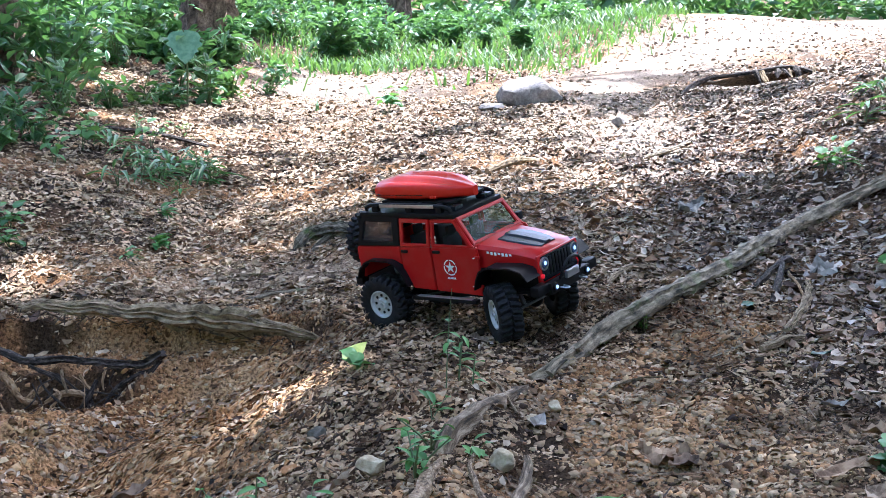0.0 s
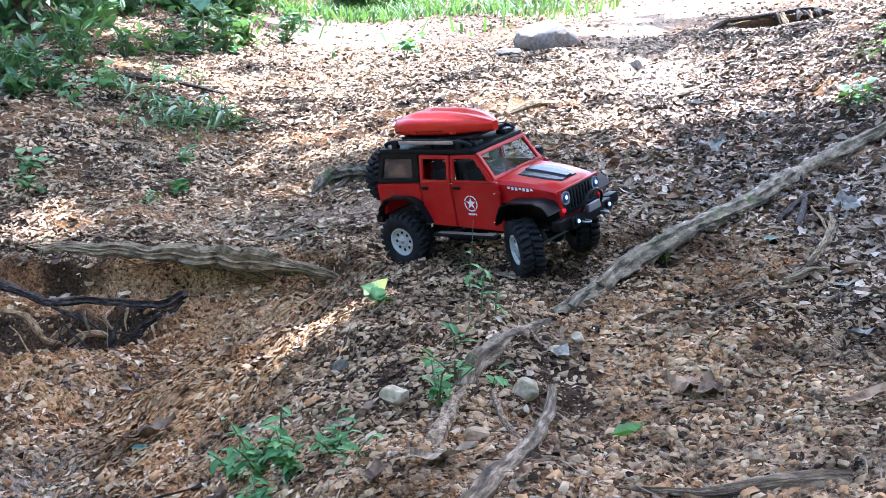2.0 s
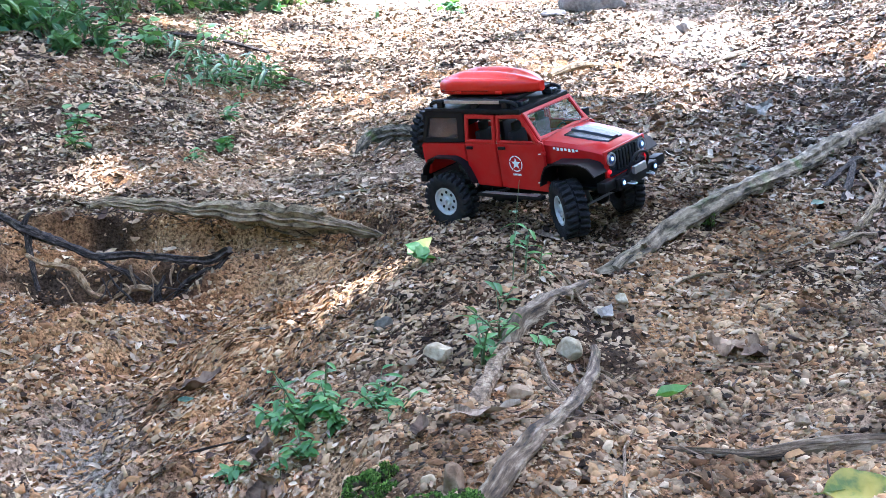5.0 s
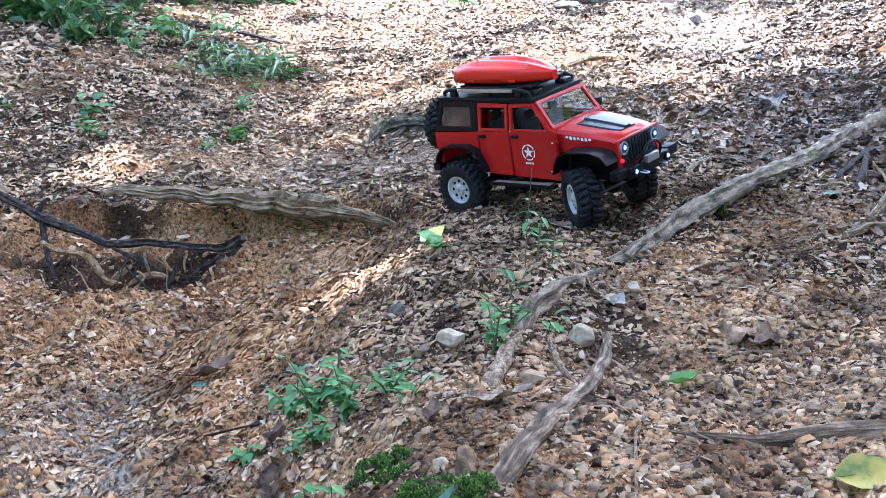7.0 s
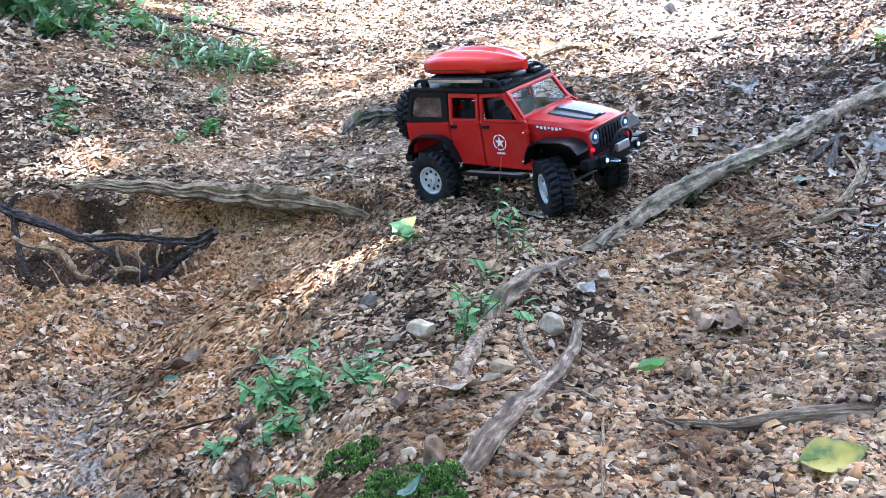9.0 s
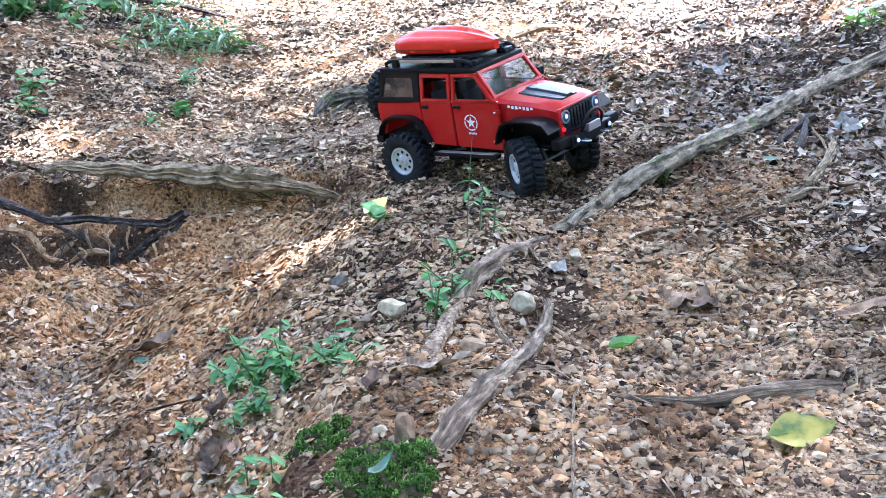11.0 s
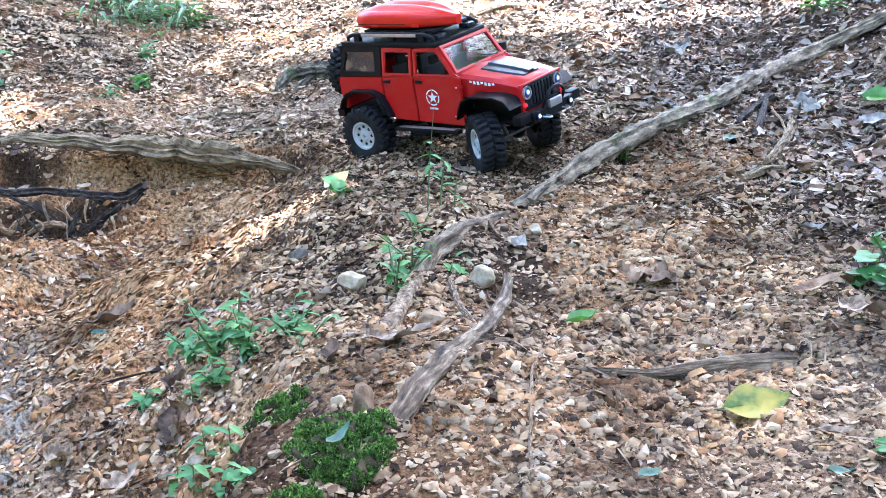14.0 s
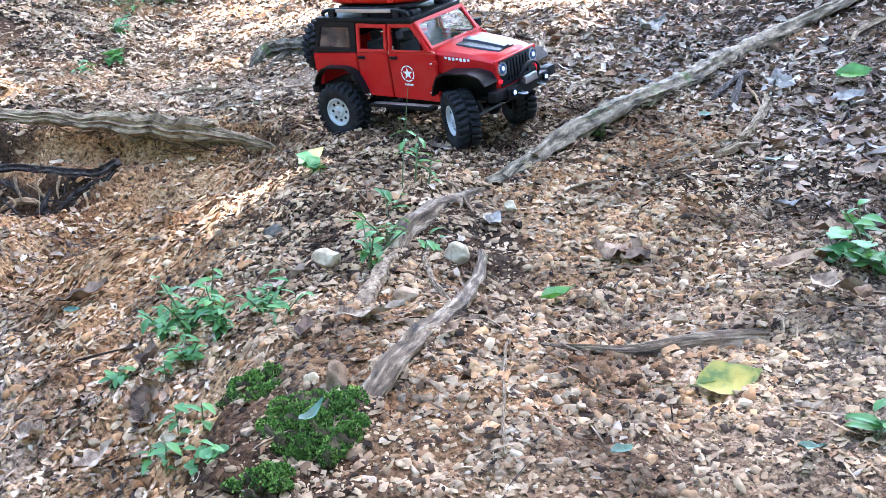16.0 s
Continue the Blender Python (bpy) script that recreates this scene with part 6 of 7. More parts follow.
def tyre_bm(radius=0.0590, half=0.0230):
    """An off-road tyre in one piece: broad slanted lugs from each shoulder to the middle, with grooves between."""
    bm = bmesh.new()
    seg, lugs, low = 168, 24, 0.0065
    rows = [(-0.8, 0.029, 0), (-1.0, 0.036, 0), (-1.05, 0.044, 0), (-1.05, 0.049, 0.6), (-1.02, radius - 0.002, 1), (-0.94, radius, 1)]
    rows += [(y, radius, 1) for y in (-0.75, -0.5, -0.25, -0.10, -0.04, 0.04, 0.10, 0.25, 0.5, 0.75)]
    rows += [(-y, r, c) for y, r, c in rows[5::-1]]
    rings = []
    for y, r, cut in rows:
        ring = []
        for k in range(seg):
            a = 2 * math.pi * k / seg
            side = -1 if y < 0 else 1
            turn = (a / (2 * math.pi) * lugs + 0.42 * abs(y) + (0.5 if side > 0 else 0.0)) % 1.0
            groove = cut * low * (1.0 if turn < 0.36 else 0.0) if abs(y) > 0.05 else low * 0.8
            ring.append(bm.verts.new((math.cos(a) * (r - groove), y * half, math.sin(a) * (r - groove))))
        rings.append(ring)
    for p, q in zip(rings, rings[1:]):
        for k in range(seg):
            bm.faces.new((p[k], p[(k + 1) % seg], q[(k + 1) % seg], q[k]))
    bmesh.ops.recalc_face_normals(bm, faces=bm.faces)
    return bm


def make_wheel(parent, m, s, name="wheel"):
    """A tyre on a pale rim with round holes; s: the side it faces."""
    wheel = new(name)
    wheel.parent = parent
    wheel.matrix_local = m
    part("tyre", tyre_bm(), RUBBER, wheel, "knobbly black off-road tyre with dried mud")
    bm = bmesh.new()
    y = s * 0.0205
    lathe(bm, [(y * 0.2, 0.029), (y * 1.02, 0.0305), (y * 1.02, 0.0275), (y * 0.72, 0.0255), (y * 0.70, 0.013), (y * 0.95, 0.010), (y * 0.95, 0.001)], 32)
    part("rim", bm, RIM_WHITE, wheel, "white beadlock rim")
    for k in range(8):
        a = 2 * math.pi * k / 8
        bm = bmesh.new()
        lathe(bm, [(y * 0.71, 0.0035), (y * 0.735, 0.0035), (y * 0.735, 0.0001)], 10, "y", (math.cos(a) * 0.0190, 0, math.sin(a) * 0.0190))
        part("rim_hole", bm, PLASTIC, wheel)
    bm = lathe(bmesh.new(), [(y * 0.9, 0.0045), (y * 1.12, 0.0040), (y * 1.12, 0.0005)], 6)
    part("wheel_nut", bm, METAL, wheel)
    return wheel


CAR_POSE = pose(0.080, 2.602, 0.022, 8.6, -4.5, -39.8)
car = new("toy_car")
car.matrix_world = CAR_POSE @ Matrix.Scale(1.1, 4)
tagged(car, "red radio-controlled off-road toy car with a red roof box", "toy car")
MIRROR = (("right", -1), ("left", 1))

# wheels, each let down or pushed up on its springs until it meets the ground
for ax in (-0.1565, 0.1565):
    for _, s in MIRROR:
        foot = car.matrix_world @ Vector((ax, s * 0.098, 0.0))
        gap = float(ground_z(foot.x, foot.y)) + 0.004 - foot.z
        steer = -35 if ax > 0 else 0
        make_wheel(car, pose(ax, s * 0.098, 0.0590 + max(-0.02, min(0.03, gap / 1.1)), 0, 0, steer), s)
make_wheel(car, pose(-0.254, -0.014, 0.184, 0, 0, 90), 1, "spare_wheel")["label"] = "spare wheel hung on the tailgate"

# chassis and running gear
bm = bmesh.new()
for y0 in (-0.032, 0.024):
    box(bm, -0.215, 0.225, y0, y0 + 0.008, 0.082, 0.102, 0.001)
box(bm, -0.05, 0.06, -0.03, 0.03, 0.066, 0.095, 0.004)
part("chassis", bm, PLASTIC, car)
for ax in (-0.1565, 0.1565):
    bm = rod(bmesh.new(), [(ax, -0.085, 0.058), (ax, 0, 0.058), (ax, 0.085, 0.058)], 0.0075)
    bmesh.ops.create_uvsphere(bm, u_segments=14, v_segments=10, radius=0.018, matrix=Matrix.Translation((ax, 0.012, 0.058)))
    part("axle", bm, PLASTIC, car)
    for s in (-1, 1):
        bm = rod(bmesh.new(), [(ax + 0.02, s * 0.05, 0.062), (ax - 0.004, s * 0.05, 0.128)], 0.005)
        part("shock_absorber", bm, DARK_STEEL, car, "spring damper with a steel body")
        bm = rod(bmesh.new(), [(ax, s * 0.04, 0.052), (ax * 0.25, s * 0.024, 0.075)], 0.003)
        part("link_rod", bm, DARK_STEEL, car)
part("steering_rod", rod(bmesh.new(), [(0.182, -0.08, 0.066), (0.186, 0.08, 0.066)], 0.003), DARK_STEEL, car)
part("drive_shaft", rod(bmesh.new(), [(-0.1565, 0.0, 0.062), (0.0, 0.0, 0.078), (0.1565, 0.0, 0.062)], 0.004), PLASTIC, car)

# body shell
part("floor_pan", box(bmesh.new(), -0.215, 0.225, -0.080, 0.080, 0.100, 0.106, 0.001), PLASTIC, car)
part("engine_bay", box(bmesh.new(), 0.112, 0.228, -0.062, 0.062, 0.106, 0.160, 0.003), PLASTIC, car)
for _, s in MIRROR:
    part("rear_wing", side_panel([(-0.212, 0.118), (-0.224, 0.118), (-0.225, 0.186), (-0.102, 0.190), (-0.101, 0.150), (-0.125, 0.1605), (-0.185, 0.1605), (-0.205, 0.148)], s=s), CAR_RED, car)
    rear_door = part("rear_door", side_panel([(-0.099, 0.1905), (-0.016, 0.192), (-0.016, 0.0985), (-0.078, 0.1005), (-0.086, 0.120), (-0.099, 0.140)], s=s, proud=0.0008), CAR_RED, car)
    part("window_frame", side_panel([(-0.099, 0.1910), (-0.097, 0.250), (-0.015, 0.249), (-0.016, 0.1925)], [(-0.090, 0.198), (-0.088, 0.241), (-0.024, 0.241), (-0.025, 0.198)], s, proud=0.0008), CAR_RED, rear_door)
    part("door_handle", box(bmesh.new(), -0.094, -0.078, s * 0.091, s * 0.096, 0.178, 0.184, 0.0012), PLASTIC, rear_door, "black door handle")
    front_door = part("front_door", side_panel([(-0.013, 0.192), (0.107, 0.194), (0.107, 0.094), (-0.013, 0.0985)], s=s, proud=0.0008), CAR_RED, car)
    part("window_frame", side_panel([(-0.013, 0.1925), (-0.012, 0.249), (0.053, 0.251), (0.093, 0.200), (0.107, 0.1945)], [(-0.005, 0.198), (-0.004, 0.242), (0.048, 0.243), (0.078, 0.205), (0.082, 0.198)], s, proud=0.0008), CAR_RED, front_door)
    part("door_handle", box(bmesh.new(), -0.008, 0.010, s * 0.091, s * 0.096, 0.180, 0.186, 0.0012), PLASTIC, front_door, "black door handle")
    for z in (0.115, 0.175):
        part("hinge", box(bmesh.new(), 0.100, 0.113, s * 0.0905, s * 0.0935, z - 0.003, z + 0.003, 0.0008), CAR_RED, front_door)
    # a star in a broken ring, with bars for its lettering
    ys = s * 0.0926
    bm = bmesh.new()
    c = [bm.verts.new((0.032 + math.sin(math.pi * k / 5) * (0.0130 if k % 2 == 0 else 0.0052), ys, 0.151 + math.cos(math.pi * k / 5) * (0.0130 if k % 2 == 0 else 0.0052))) for k in range(10)]
    mid_v = bm.verts.new((0.032, ys, 0.151))
    for k in range(10):
        bm.faces.new((c[k], c[(k + 1) % 10], mid_v))
    part("star_decal", bm, DECAL, front_door, "white five-pointed star decal", smooth=False)
    bm = bmesh.new()
    for k in range(40):
        if k % 8 < 7:
            a, b2 = 2 * math.pi * k / 40, 2 * math.pi * (k + 1) / 40
            bm.faces.new([bm.verts.new((0.032 + math.sin(w) * r, ys, 0.151 + math.cos(w) * r)) for w, r in ((a, 0.0145), (b2, 0.0145), (b2, 0.0170), (a, 0.0170))])
    bmesh.ops.remove_doubles(bm, verts=bm.verts, dist=0.0001)
    part("ring_decal", bm, DECAL, front_door, "broken white ring decal", smooth=False)
    for k in range(6):
        bm = bmesh.new()
        bm.faces.new([bm.verts.new((x, ys, z)) for x, z in ((0.0215 + k * 0.0036, 0.1260), (0.0243 + k * 0.0036, 0.1260), (0.0243 + k * 0.0036, 0.1300), (0.0215 + k * 0.0036, 0.1300))])
        part("lettering_bar", bm, DECAL, front_door, smooth=False)
    for x, z, w in ((0.084, 0.112, 0.010), (0.094, 0.172, 0.006)):
        bm = bmesh.new()
        bm.faces.new([bm.verts.new((x + a * w, ys, z + b2)) for a, b2 in ((0, 0), (1, 0.0006), (1, 0.0034), (0, 0.0020))])
        part("small_decal", bm, DECAL, front_door, "small worn white decal", smooth=False)
    # hard top side with its pane
    top = part("hardtop_side", side_panel([(-0.224, 0.1875), (-0.206, 0.256), (-0.099, 0.256), (-0.101, 0.1915)], [(-0.208, 0.200), (-0.197, 0.241), (-0.120, 0.241), (-0.119, 0.200)], s), PLASTIC, car)
    part("rear_pane", side_panel([(-0.210, 0.199), (-0.199, 0.242), (-0.118, 0.242), (-0.117, 0.199)], None, s, 0.001, -0.003, 0.0002), SMOKE, top, "scuffed grey side pane")
    # flares, steps
    fx = [(0.106, 0.112), (0.112, 0.132), (0.122, 0.150), (0.140, 0.158), (0.200, 0.158), (0.222, 0.152), (0.236, 0.136)]
    part("front_flare", strip(fx, s * 0.064, s * 0.114, 0.004), PLASTIC, car, "black plastic wheel-arch flare")
    rx = [(-0.220, 0.116), (-0.212, 0.136), (-0.196, 0.152), (-0.180, 0.158), (-0.130, 0.158), (-0.112, 0.152), (-0.096, 0.136), (-0.082, 0.106)]
    part("rear_flare", strip(rx, s * 0.086, s * 0.109, 0.004), PLASTIC, car, "black plastic wheel-arch flare")
    step = part("side_step", box(bmesh.new(), -0.072, 0.098, s * 0.092, s * 0.108, 0.080, 0.088, 0.0025), PLASTIC, car)
    part("tread_plate", box(bmesh.new(), -0.060, 0.086, s * 0.094, s * 0.106, 0.0875, 0.0892, 0.0006), METAL, step, "scuffed steel tread strip")
    # lamps
    lamp = part("headlight", lathe(bmesh.new(), [(0.2385, 0.0135), (0.2420, 0.0135), (0.2420, 0.0105), (0.2395, 0.0100)], 24, "x", (0, s * 0.053, 0.157)), METAL, car, "round headlight ring")
    part("lens", lathe(bmesh.new(), [(0.2396, 0.0100), (0.2425, 0.0075), (0.2435, 0.0005)], 20, "x", (0, s * 0.053, 0.157)), LENS, lamp, "blue-tinted lens")
    part("bulb", lathe(bmesh.new(), [(0.2420, 0.0048), (0.2442, 0.0035), (0.2448, 0.0005)], 14, "x", (0, s * 0.053, 0.158)), LAMP_WHITE, lamp, "lit blue-white bulb")
    part("turn_light", lathe(bmesh.new(), [(0.2385, 0.0048), (0.2425, 0.0042), (0.2435, 0.0005)], 14, "x", (0, s * 0.063, 0.134)), LAMP_RED, car, "small lit red lamp")
    part("tail_light", box(bmesh.new(), -0.2295, -0.2245, s * 0.078 - 0.008, s * 0.078 + 0.008, 0.150, 0.180, 0.001), LAMP_RED, car, "red tail lamp")
    fog = part("fog_light", lathe(bmesh.new(), [(0.258, 0.0085), (0.2665, 0.0085), (0.2665, 0.0065)], 16, "x", (0, s * 0.056, 0.112)), PLASTIC, car)
    part("lens", lathe(bmesh.new(), [(0.2655, 0.0066), (0.2670, 0.0004)], 16, "x", (0, s * 0.056, 0.112)), LENS, fog, "blue-tinted lens")
    part("bulb", lathe(bmesh.new(), [(0.2660, 0.0042), (0.2682, 0.0030), (0.2688, 0.0004)], 12, "x", (0, s * 0.056, 0.112)), LAMP_WHITE, fog, "lit blue-white bulb")
    # hood lettering as bars
    for k in range(7):
        x = 0.122 + k * 0.0085
        yh = lambda q: s * (0.0802 - (q - 0.100) * 0.106 + 0.0012)
        zz = 0.1785 - (x - 0.122) * 0.10
        bm = bmesh.new()
        low = 0.0 if k % 3 else 0.002
        bm.faces.new([bm.verts.new(q) for q in ((x, yh(x), zz + low), (x + 0.0058, yh(x + 0.0058), zz + low), (x + 0.0052, yh(x + 0.0052), zz + 0.0062), (x, yh(x), zz + 0.0066))])
        part("lettering_bar", bm, DECAL, car, "worn white lettering bar", smooth=False)
part("tailgate", box(bmesh.new(), -0.2260, -0.2200, -0.084, 0.084, 0.116, 0.187, 0.0015), CAR_RED, car)
part("hardtop_rear", box(bmesh.new(), -0.2180, -0.2100, -0.083, 0.083, 0.187, 0.254, 0.003), PLASTIC, car)
roof = part("roof", box(bmesh.new(), -0.209, 0.054, -0.0835, 0.0835, 0.2495, 0.262, 0.006), PLASTIC, car, "black hard top")

# hood: sections from the cowl to the nose
bm = bmesh.new()
secs = []
for x, hw, zt, zb in ((0.096, 0.0802, 0.1965, 0.150), (0.130, 0.0770, 0.1935, 0.152), (0.170, 0.0735, 0.1885, 0.154), (0.205, 0.0698, 0.1825, 0.152), (0.226, 0.0672, 0.1780, 0.148), (0.234, 0.0655, 0.1725, 0.146)):
    secs.append([bm.verts.new((x, y, z)) for y, z in ((-hw, zb), (-hw, zt - 0.007), (-hw + 0.007, zt), (-hw * 0.5, zt + 0.003), (0, zt + 0.004), (hw * 0.5, zt + 0.003), (hw - 0.007, zt), (hw, zt - 0.007), (hw, zb))])
for p, q in zip(secs, secs[1:]):
    for k in range(8):
        bm.faces.new((p[k], q[k], q[k + 1], p[k + 1]))
bm.faces.new(secs[0])
bm.faces.new(secs[-1][::-1])
bmesh.ops.recalc_face_normals(bm, faces=bm.faces)
hood = part("hood", bm, CAR_RED, car)
bm = bmesh.new()
rows = []
for x, w, z in ((0.122, 0.040, 0.1995), (0.150, 0.040, 0.1972), (0.180, 0.038, 0.1930), (0.205, 0.033, 0.1885), (0.219, 0.026, 0.1855)):
    rows.append([bm.verts.new((x, y, zz)) for y, zz in ((-w, z - 0.004), (-w + 0.003, z), (-w * 0.35, z + 0.001), (-w * 0.28, z + 0.0045), (w * 0.28, z + 0.0045), (w * 0.35, z + 0.001), (w - 0.003, z), (w, z - 0.004))])
for p, q in zip(rows, rows[1:]):
    for k in range(7):
        bm.faces.new((p[k], q[k], q[k + 1], p[k + 1]))
bm.faces.new(rows[0])
bm.faces.new(rows[-1][::-1])
bmesh.ops.recalc_face_normals(bm, faces=bm.faces)
scoop = part("hood_scoop", bm, GLOSS_BLACK, hood, "raised gloss-black vent panel")
part("cowl", box(bmesh.new(), 0.084, 0.100, -0.083, 0.083, 0.188, 0.198, 0.002), CAR_RED, car)

# windscreen in its frame
def slope(y, u, d=0.0):
    """A point of the windscreen: u from sill to top, d out of its plane."""
    p, q = Vector((0.094, 0, 0.198)), Vector((0.056, 0, 0.253))
    n = Vector((q.z - p.z, 0, p.x - q.x)).normalized()
    return p.lerp(q, u) + Vector((0, y * (1 - 0.04 * u), 0)) + n * d


bm = bmesh.new()
lay = lambda w, u0, u1, d: [bm.verts.new(slope(y, u, d)) for y, u in ((-w, u0), (w, u0), (w, u1), (-w, u1))]
o0, o1, h0, h1 = lay(0.084, 0.0, 1.0, 0.003), lay(0.084, 0.0, 1.0, -0.004), lay(0.074, 0.10, 0.88, 0.003), lay(0.074, 0.10, 0.88, -0.004)
for k in range(4):
    j = (k + 1) % 4
    for f in ((o0[k], o0[j], h0[j], h0[k]), (o1[k], h1[k], h1[j], o1[j]), (h0[k], h0[j], h1[j], h1[k]), (o0[k], o1[k], o1[j], o0[j])):
        bm.faces.new(f)
bmesh.ops.recalc_face_normals(bm, faces=bm.faces)
bmesh.ops.bevel(bm, geom=[e for e in bm.edges if e.calc_face_angle(0) > 0.9], offset=0.0015, segments=2, affect="EDGES")
screen = part("windscreen_frame", bm, CAR_RED, car)
bm = bmesh.new()
bm.faces.new([bm.verts.new(slope(y, u, 0.0)) for y, u in ((-0.0745, 0.095), (0.0745, 0.095), (0.0745, 0.885), (-0.0745, 0.885))])
part("windscreen", bm, GLASS, screen, "clear plastic windscreen", smooth=False).visible_shadow = False
for s, y0, y1 in ((1, -0.058, -0.010), (1, 0.008, 0.056)):
    part("wiper", rod(bmesh.new(), [slope(y1, 0.06, 0.006), slope((y0 + y1) / 2, 0.13, 0.007), slope(y0, 0.26, 0.006)], 0.0013, 6), PLASTIC, screen)

# grille
grille = part("grille", box(bmesh.new(), 0.232, 0.2385, -0.070, 0.070, 0.118, 0.1755, 0.003), CAR_RED, car, "red grille surround")
part("grille_insert", box(bmesh.new(), 0.2370, 0.2400, -0.0605, 0.0605, 0.122, 0.1725, 0.001), GLOSS_BLACK, grille, "black grille insert")
for k in range(7):
    y = (k - 3) * 0.0108
    part("grille_bar", box(bmesh.new(), 0.2400, 0.2418, y - 0.0036, y + 0.0036, 0.130, 0.168, 0.0007), PLASTIC, grille)
# bumpers
bm = bmesh.new()
box(bm, 0.244, 0.262, -0.070, 0.070, 0.098, 0.122, 0.003)
for s in (-1, 1):
    box(bm, 0.236, 0.256, s * 0.068 if s > 0 else -0.106, 0.106 if s > 0 else -0.068, 0.104, 0.124, 0.003)
box(bm, 0.222, 0.246, -0.034, 0.034, 0.090, 0.112, 0.002)
bumper = part("front_bumper", bm, PLASTIC, car, "black winch bumper")
loop = [(0.258, -0.034, 0.118), (0.268, -0.031, 0.140), (0.270, -0.018, 0.154), (0.270, 0.0, 0.158), (0.270, 0.018, 0.154), (0.268, 0.031, 0.140), (0.258, 0.034, 0.118)]
part("bull_bar", rod(bmesh.new(), glide([(*p, 0) for p in loop], 0.004)[:, :3], 0.0032), PLASTIC, bumper)
for s in (-1, 1):
    part("shackle", rod(bmesh.new(), glide([(0.262, s * 0.040, 0.106, 0), (0.274, s * 0.036, 0.104, 0), (0.277, s * 0.030, 0.104, 0), (0.262, s * 0.028, 0.106, 0)], 0.003)[:, :3], 0.0018, 6), METAL, bumper)
part("winch", box(bmesh.new(), 0.2625, 0.2700, -0.021, 0.021, 0.118, 0.134, 0.002), METAL, bumper, "scuffed silver winch plate")
part("rear_bumper", box(bmesh.new(), -0.246, -0.226, -0.092, 0.092, 0.098, 0.116, 0.003), PLASTIC, car)
part("spare_carrier", box(bmesh.new(), -0.236, -0.225, -0.02, 0.02, 0.150, 0.200, 0.002), PLASTIC, car)
# mirror on the far door
mirror = part("door_mirror", box(bmesh.new(), 0.066, 0.078, 0.098, 0.116, 0.198, 0.216, 0.003), PLASTIC, car, "black door mirror")
part("mirror_arm", rod(bmesh.new(), [(0.074, 0.086, 0.198), (0.074, 0.100, 0.202)], 0.003, 6), PLASTIC, mirror)
# cabin
for x in (-0.085, 0.005):
    for s in (-1, 1):
        bm = box(bmesh.new(), x, x + 0.040, s * 0.040 - 0.026, s * 0.040 + 0.026, 0.118, 0.146, 0.005)
        box(bm, x - 0.008, x + 0.006, s * 0.040 - 0.024, s * 0.040 + 0.024, 0.140, 0.208, 0.005)
        box(bm, x - 0.006, x + 0.004, s * 0.040 - 0.012, s * 0.040 + 0.012, 0.208, 0.226, 0.003)
        part("seat", bm, INSIDE, car, "dark moulded seat")
part("dashboard", box(bmesh.new(), 0.066, 0.088, -0.080, 0.080, 0.150, 0.192, 0.004), INSIDE, car)
bm = bmesh.new()
ring = [(0.056 + 0.004 * math.cos(a), 0.040 + 0.017 * math.sin(a), 0.186 + 0.015 * math.cos(a), 0) for a in np.linspace(0, 2 * math.pi, 17)]
part("steering_wheel", rod(bm, glide(ring, 0.004)[:, :3], 0.0018, 6), PLASTIC, car)
part("cabin_floor", box(bmesh.new(), -0.215, 0.090, -0.083, 0.083, 0.107, 0.116, 0.001), INSIDE, car)

# roof rack and roof box
for s in (-1, 1):
    rail = part("roof_rail", rod(bmesh.new(), glide([(-0.192, s * 0.074, 0.263, 0), (-0.182, s * 0.074, 0.274, 0), (-0.08, s * 0.074, 0.277, 0), (0.026, s * 0.074, 0.274, 0), (0.040, s * 0.073, 0.263, 0)], 0.012)[:, :3], 0.0045), PLASTIC, car)
    part("rail_strip", box(bmesh.new(), -0.150, 0.000, s * 0.0785 - 0.001, s * 0.0785 + 0.001, 0.2715, 0.2785, 0.0006), METAL, rail, "bright steel strip")
    for x in (-0.165, -0.07, 0.012):
        part("rail_foot", box(bmesh.new(), x - 0.008, x + 0.008, s * 0.074 - 0.005, s * 0.074 + 0.005, 0.259, 0.274, 0.0015), PLASTIC, rail)
    part("roof_lamp", box(bmesh.new(), 0.020, 0.046, s * 0.050 - 0.014, s * 0.050 + 0.014, 0.261, 0.273, 0.005), GLOSS_BLACK, car, "gloss-black roof lamp pod")
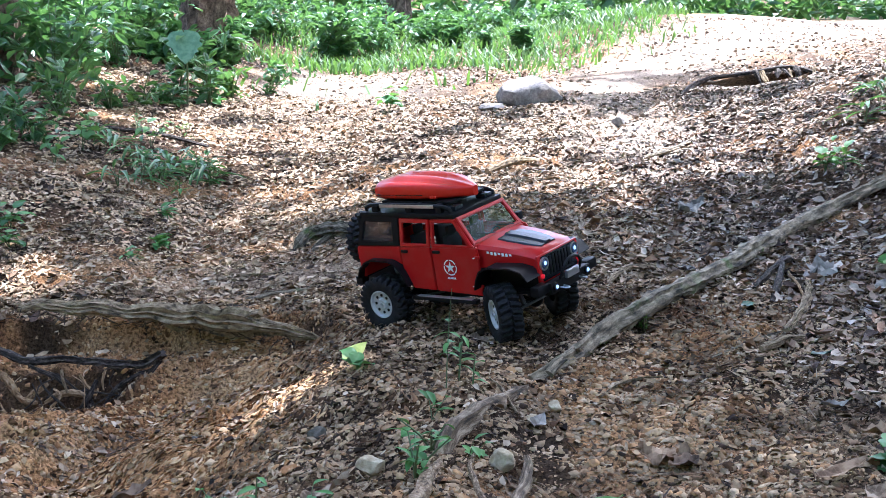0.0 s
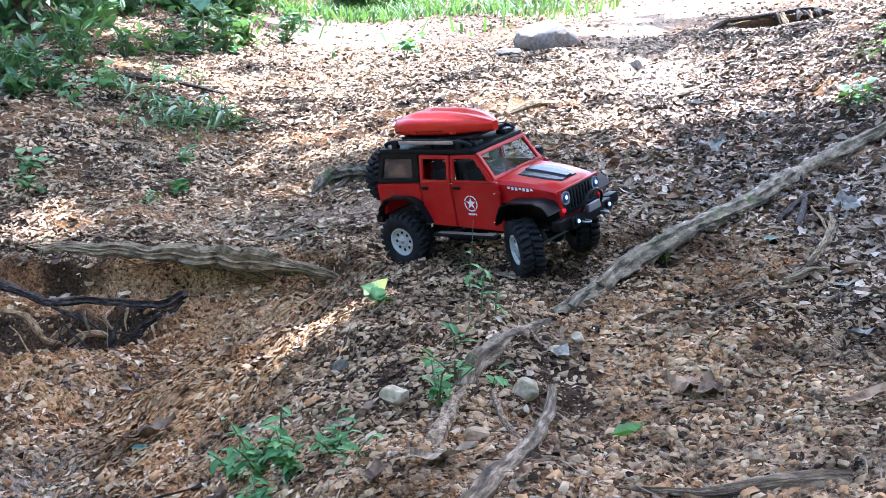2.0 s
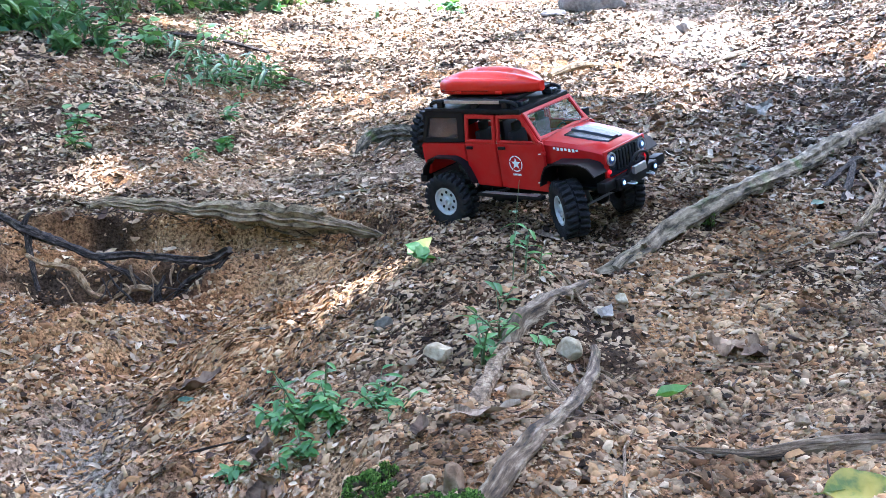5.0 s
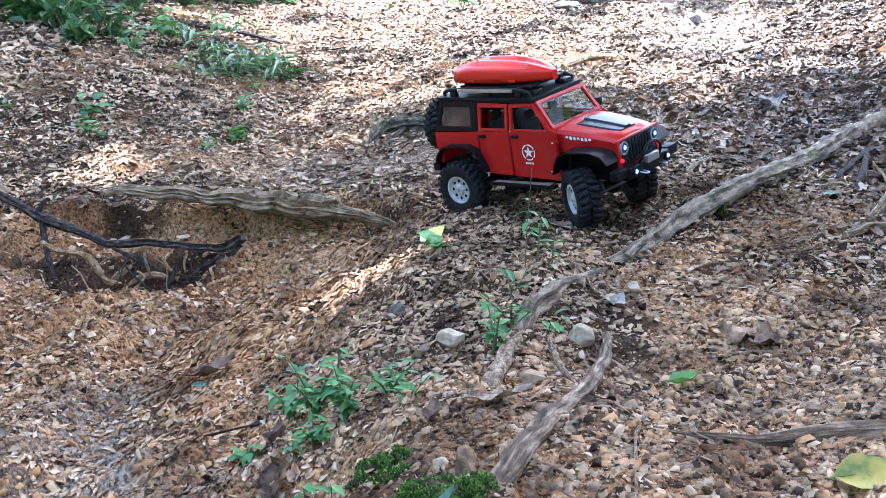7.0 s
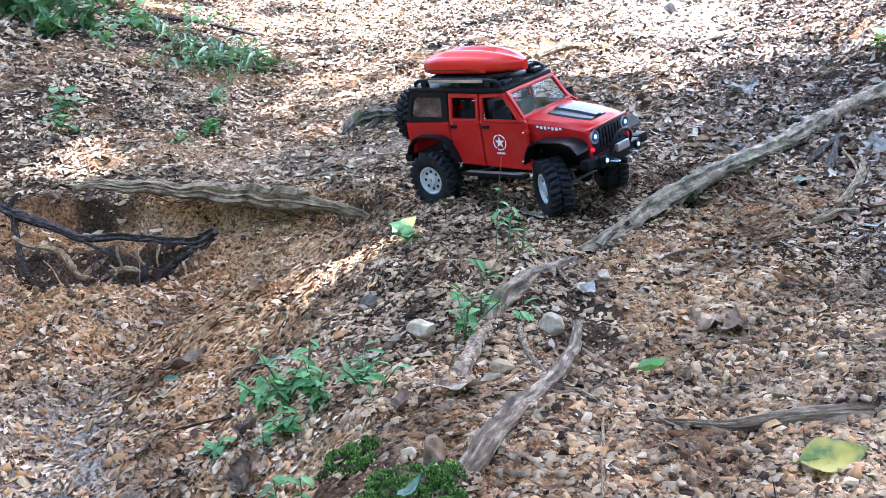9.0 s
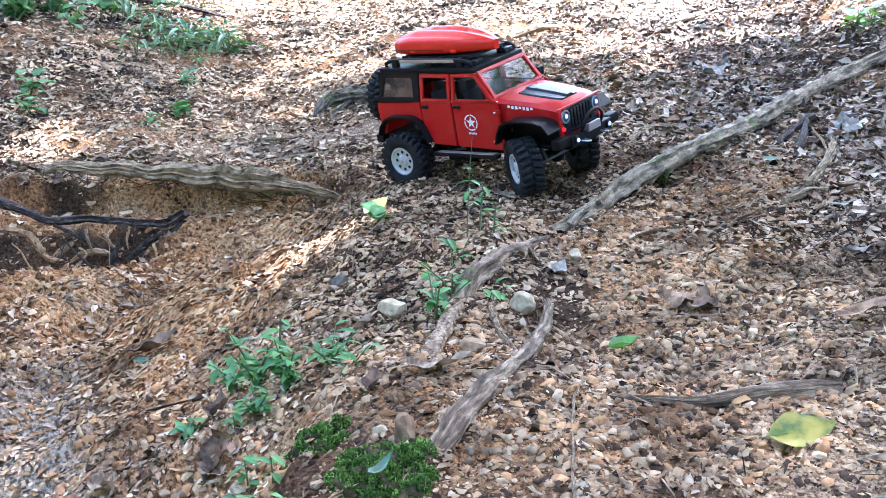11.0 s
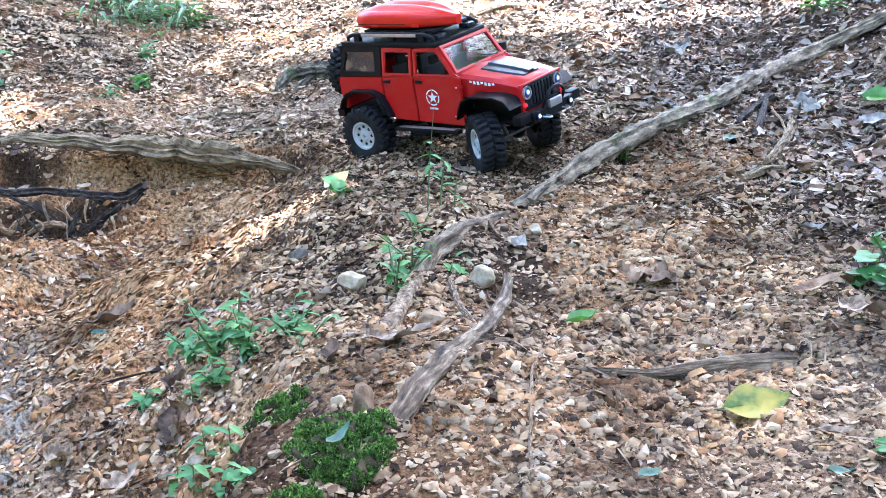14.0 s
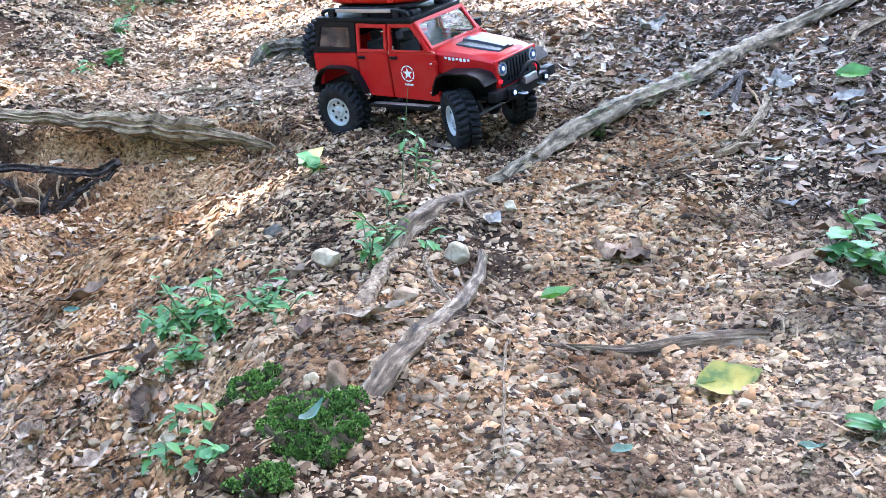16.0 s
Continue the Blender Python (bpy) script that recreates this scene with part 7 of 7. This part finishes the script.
for x in (-0.135, -0.050, 0.005):
    part("cross_bar", box(bmesh.new(), x - 0.006, x + 0.006, -0.072, 0.072, 0.272, 0.279, 0.002), PLASTIC, car)
part("rack_tray", box(bmesh.new(), -0.160, 0.030, -0.058, 0.058, 0.275, 0.281, 0.002), PLASTIC, car)


def box_shell(lo, hi):
    """The roof box between two heights of its section: a long hull with a tapered nose and a cut-off tail."""
    bm = bmesh.new()
    rows = []
    for k in range(25):
        u = k / 24
        x = -0.182 + 0.236 * u
        w = 0.062 * min(1.0, 0.80 + 1.6 * u) * (1 - max(0, (u - 0.45) / 0.55) ** 2.4 * 0.86)
        h = 0.032 * min(1.0, 0.70 + 1.5 * u) * (1 - max(0, (u - 0.42) / 0.58) ** 2.2 * 0.80)
        ring = []
        for a in np.linspace(lo, hi, 41):
            c, s2 = math.cos(a), math.sin(a)
            y = w * math.copysign(abs(c) ** 0.55, c)
            z = h * math.copysign(abs(s2) ** 0.75, s2) if s2 > 0 else 0.014 * math.copysign(abs(s2) ** 0.6, s2)
            if s2 > 0.5:
                z -= 0.0055 * (0.5 + 0.5 * math.cos(y / max(w, 0.02) * 3 * math.pi)) ** 2 * min(1, 4 * u) * min(1, 3 * (1 - u))
            ring.append(bm.verts.new((x, y, 0.2945 + z)))
        rows.append(ring)
    for p, q in zip(rows, rows[1:]):
        for k in range(40):
            bm.faces.new((p[k], q[k], q[k + 1], p[k + 1]))
    bm.faces.new(rows[0])
    bm.faces.new(rows[-1][::-1])
    bmesh.ops.recalc_face_normals(bm, faces=bm.faces)
    return bm


roof_box = part("roof_box", box_shell(math.pi, 2 * math.pi), BOX_RED, car, "glossy red streamlined roof box")
part("lid", box_shell(0, math.pi), BOX_RED, roof_box)
part("seam", strip([(-0.170, 0.2938), (-0.08, 0.2938), (-0.04, 0.2938)], -0.0628, 0.0628, 0.0012), PLASTIC, roof_box, "dark seam round the lid")
for x in (-0.12, -0.01):
    part("latch", box(bmesh.new(), x - 0.008, x + 0.008, -0.0640, -0.0615, 0.288, 0.294, 0.0008), BOX_RED, roof_box)
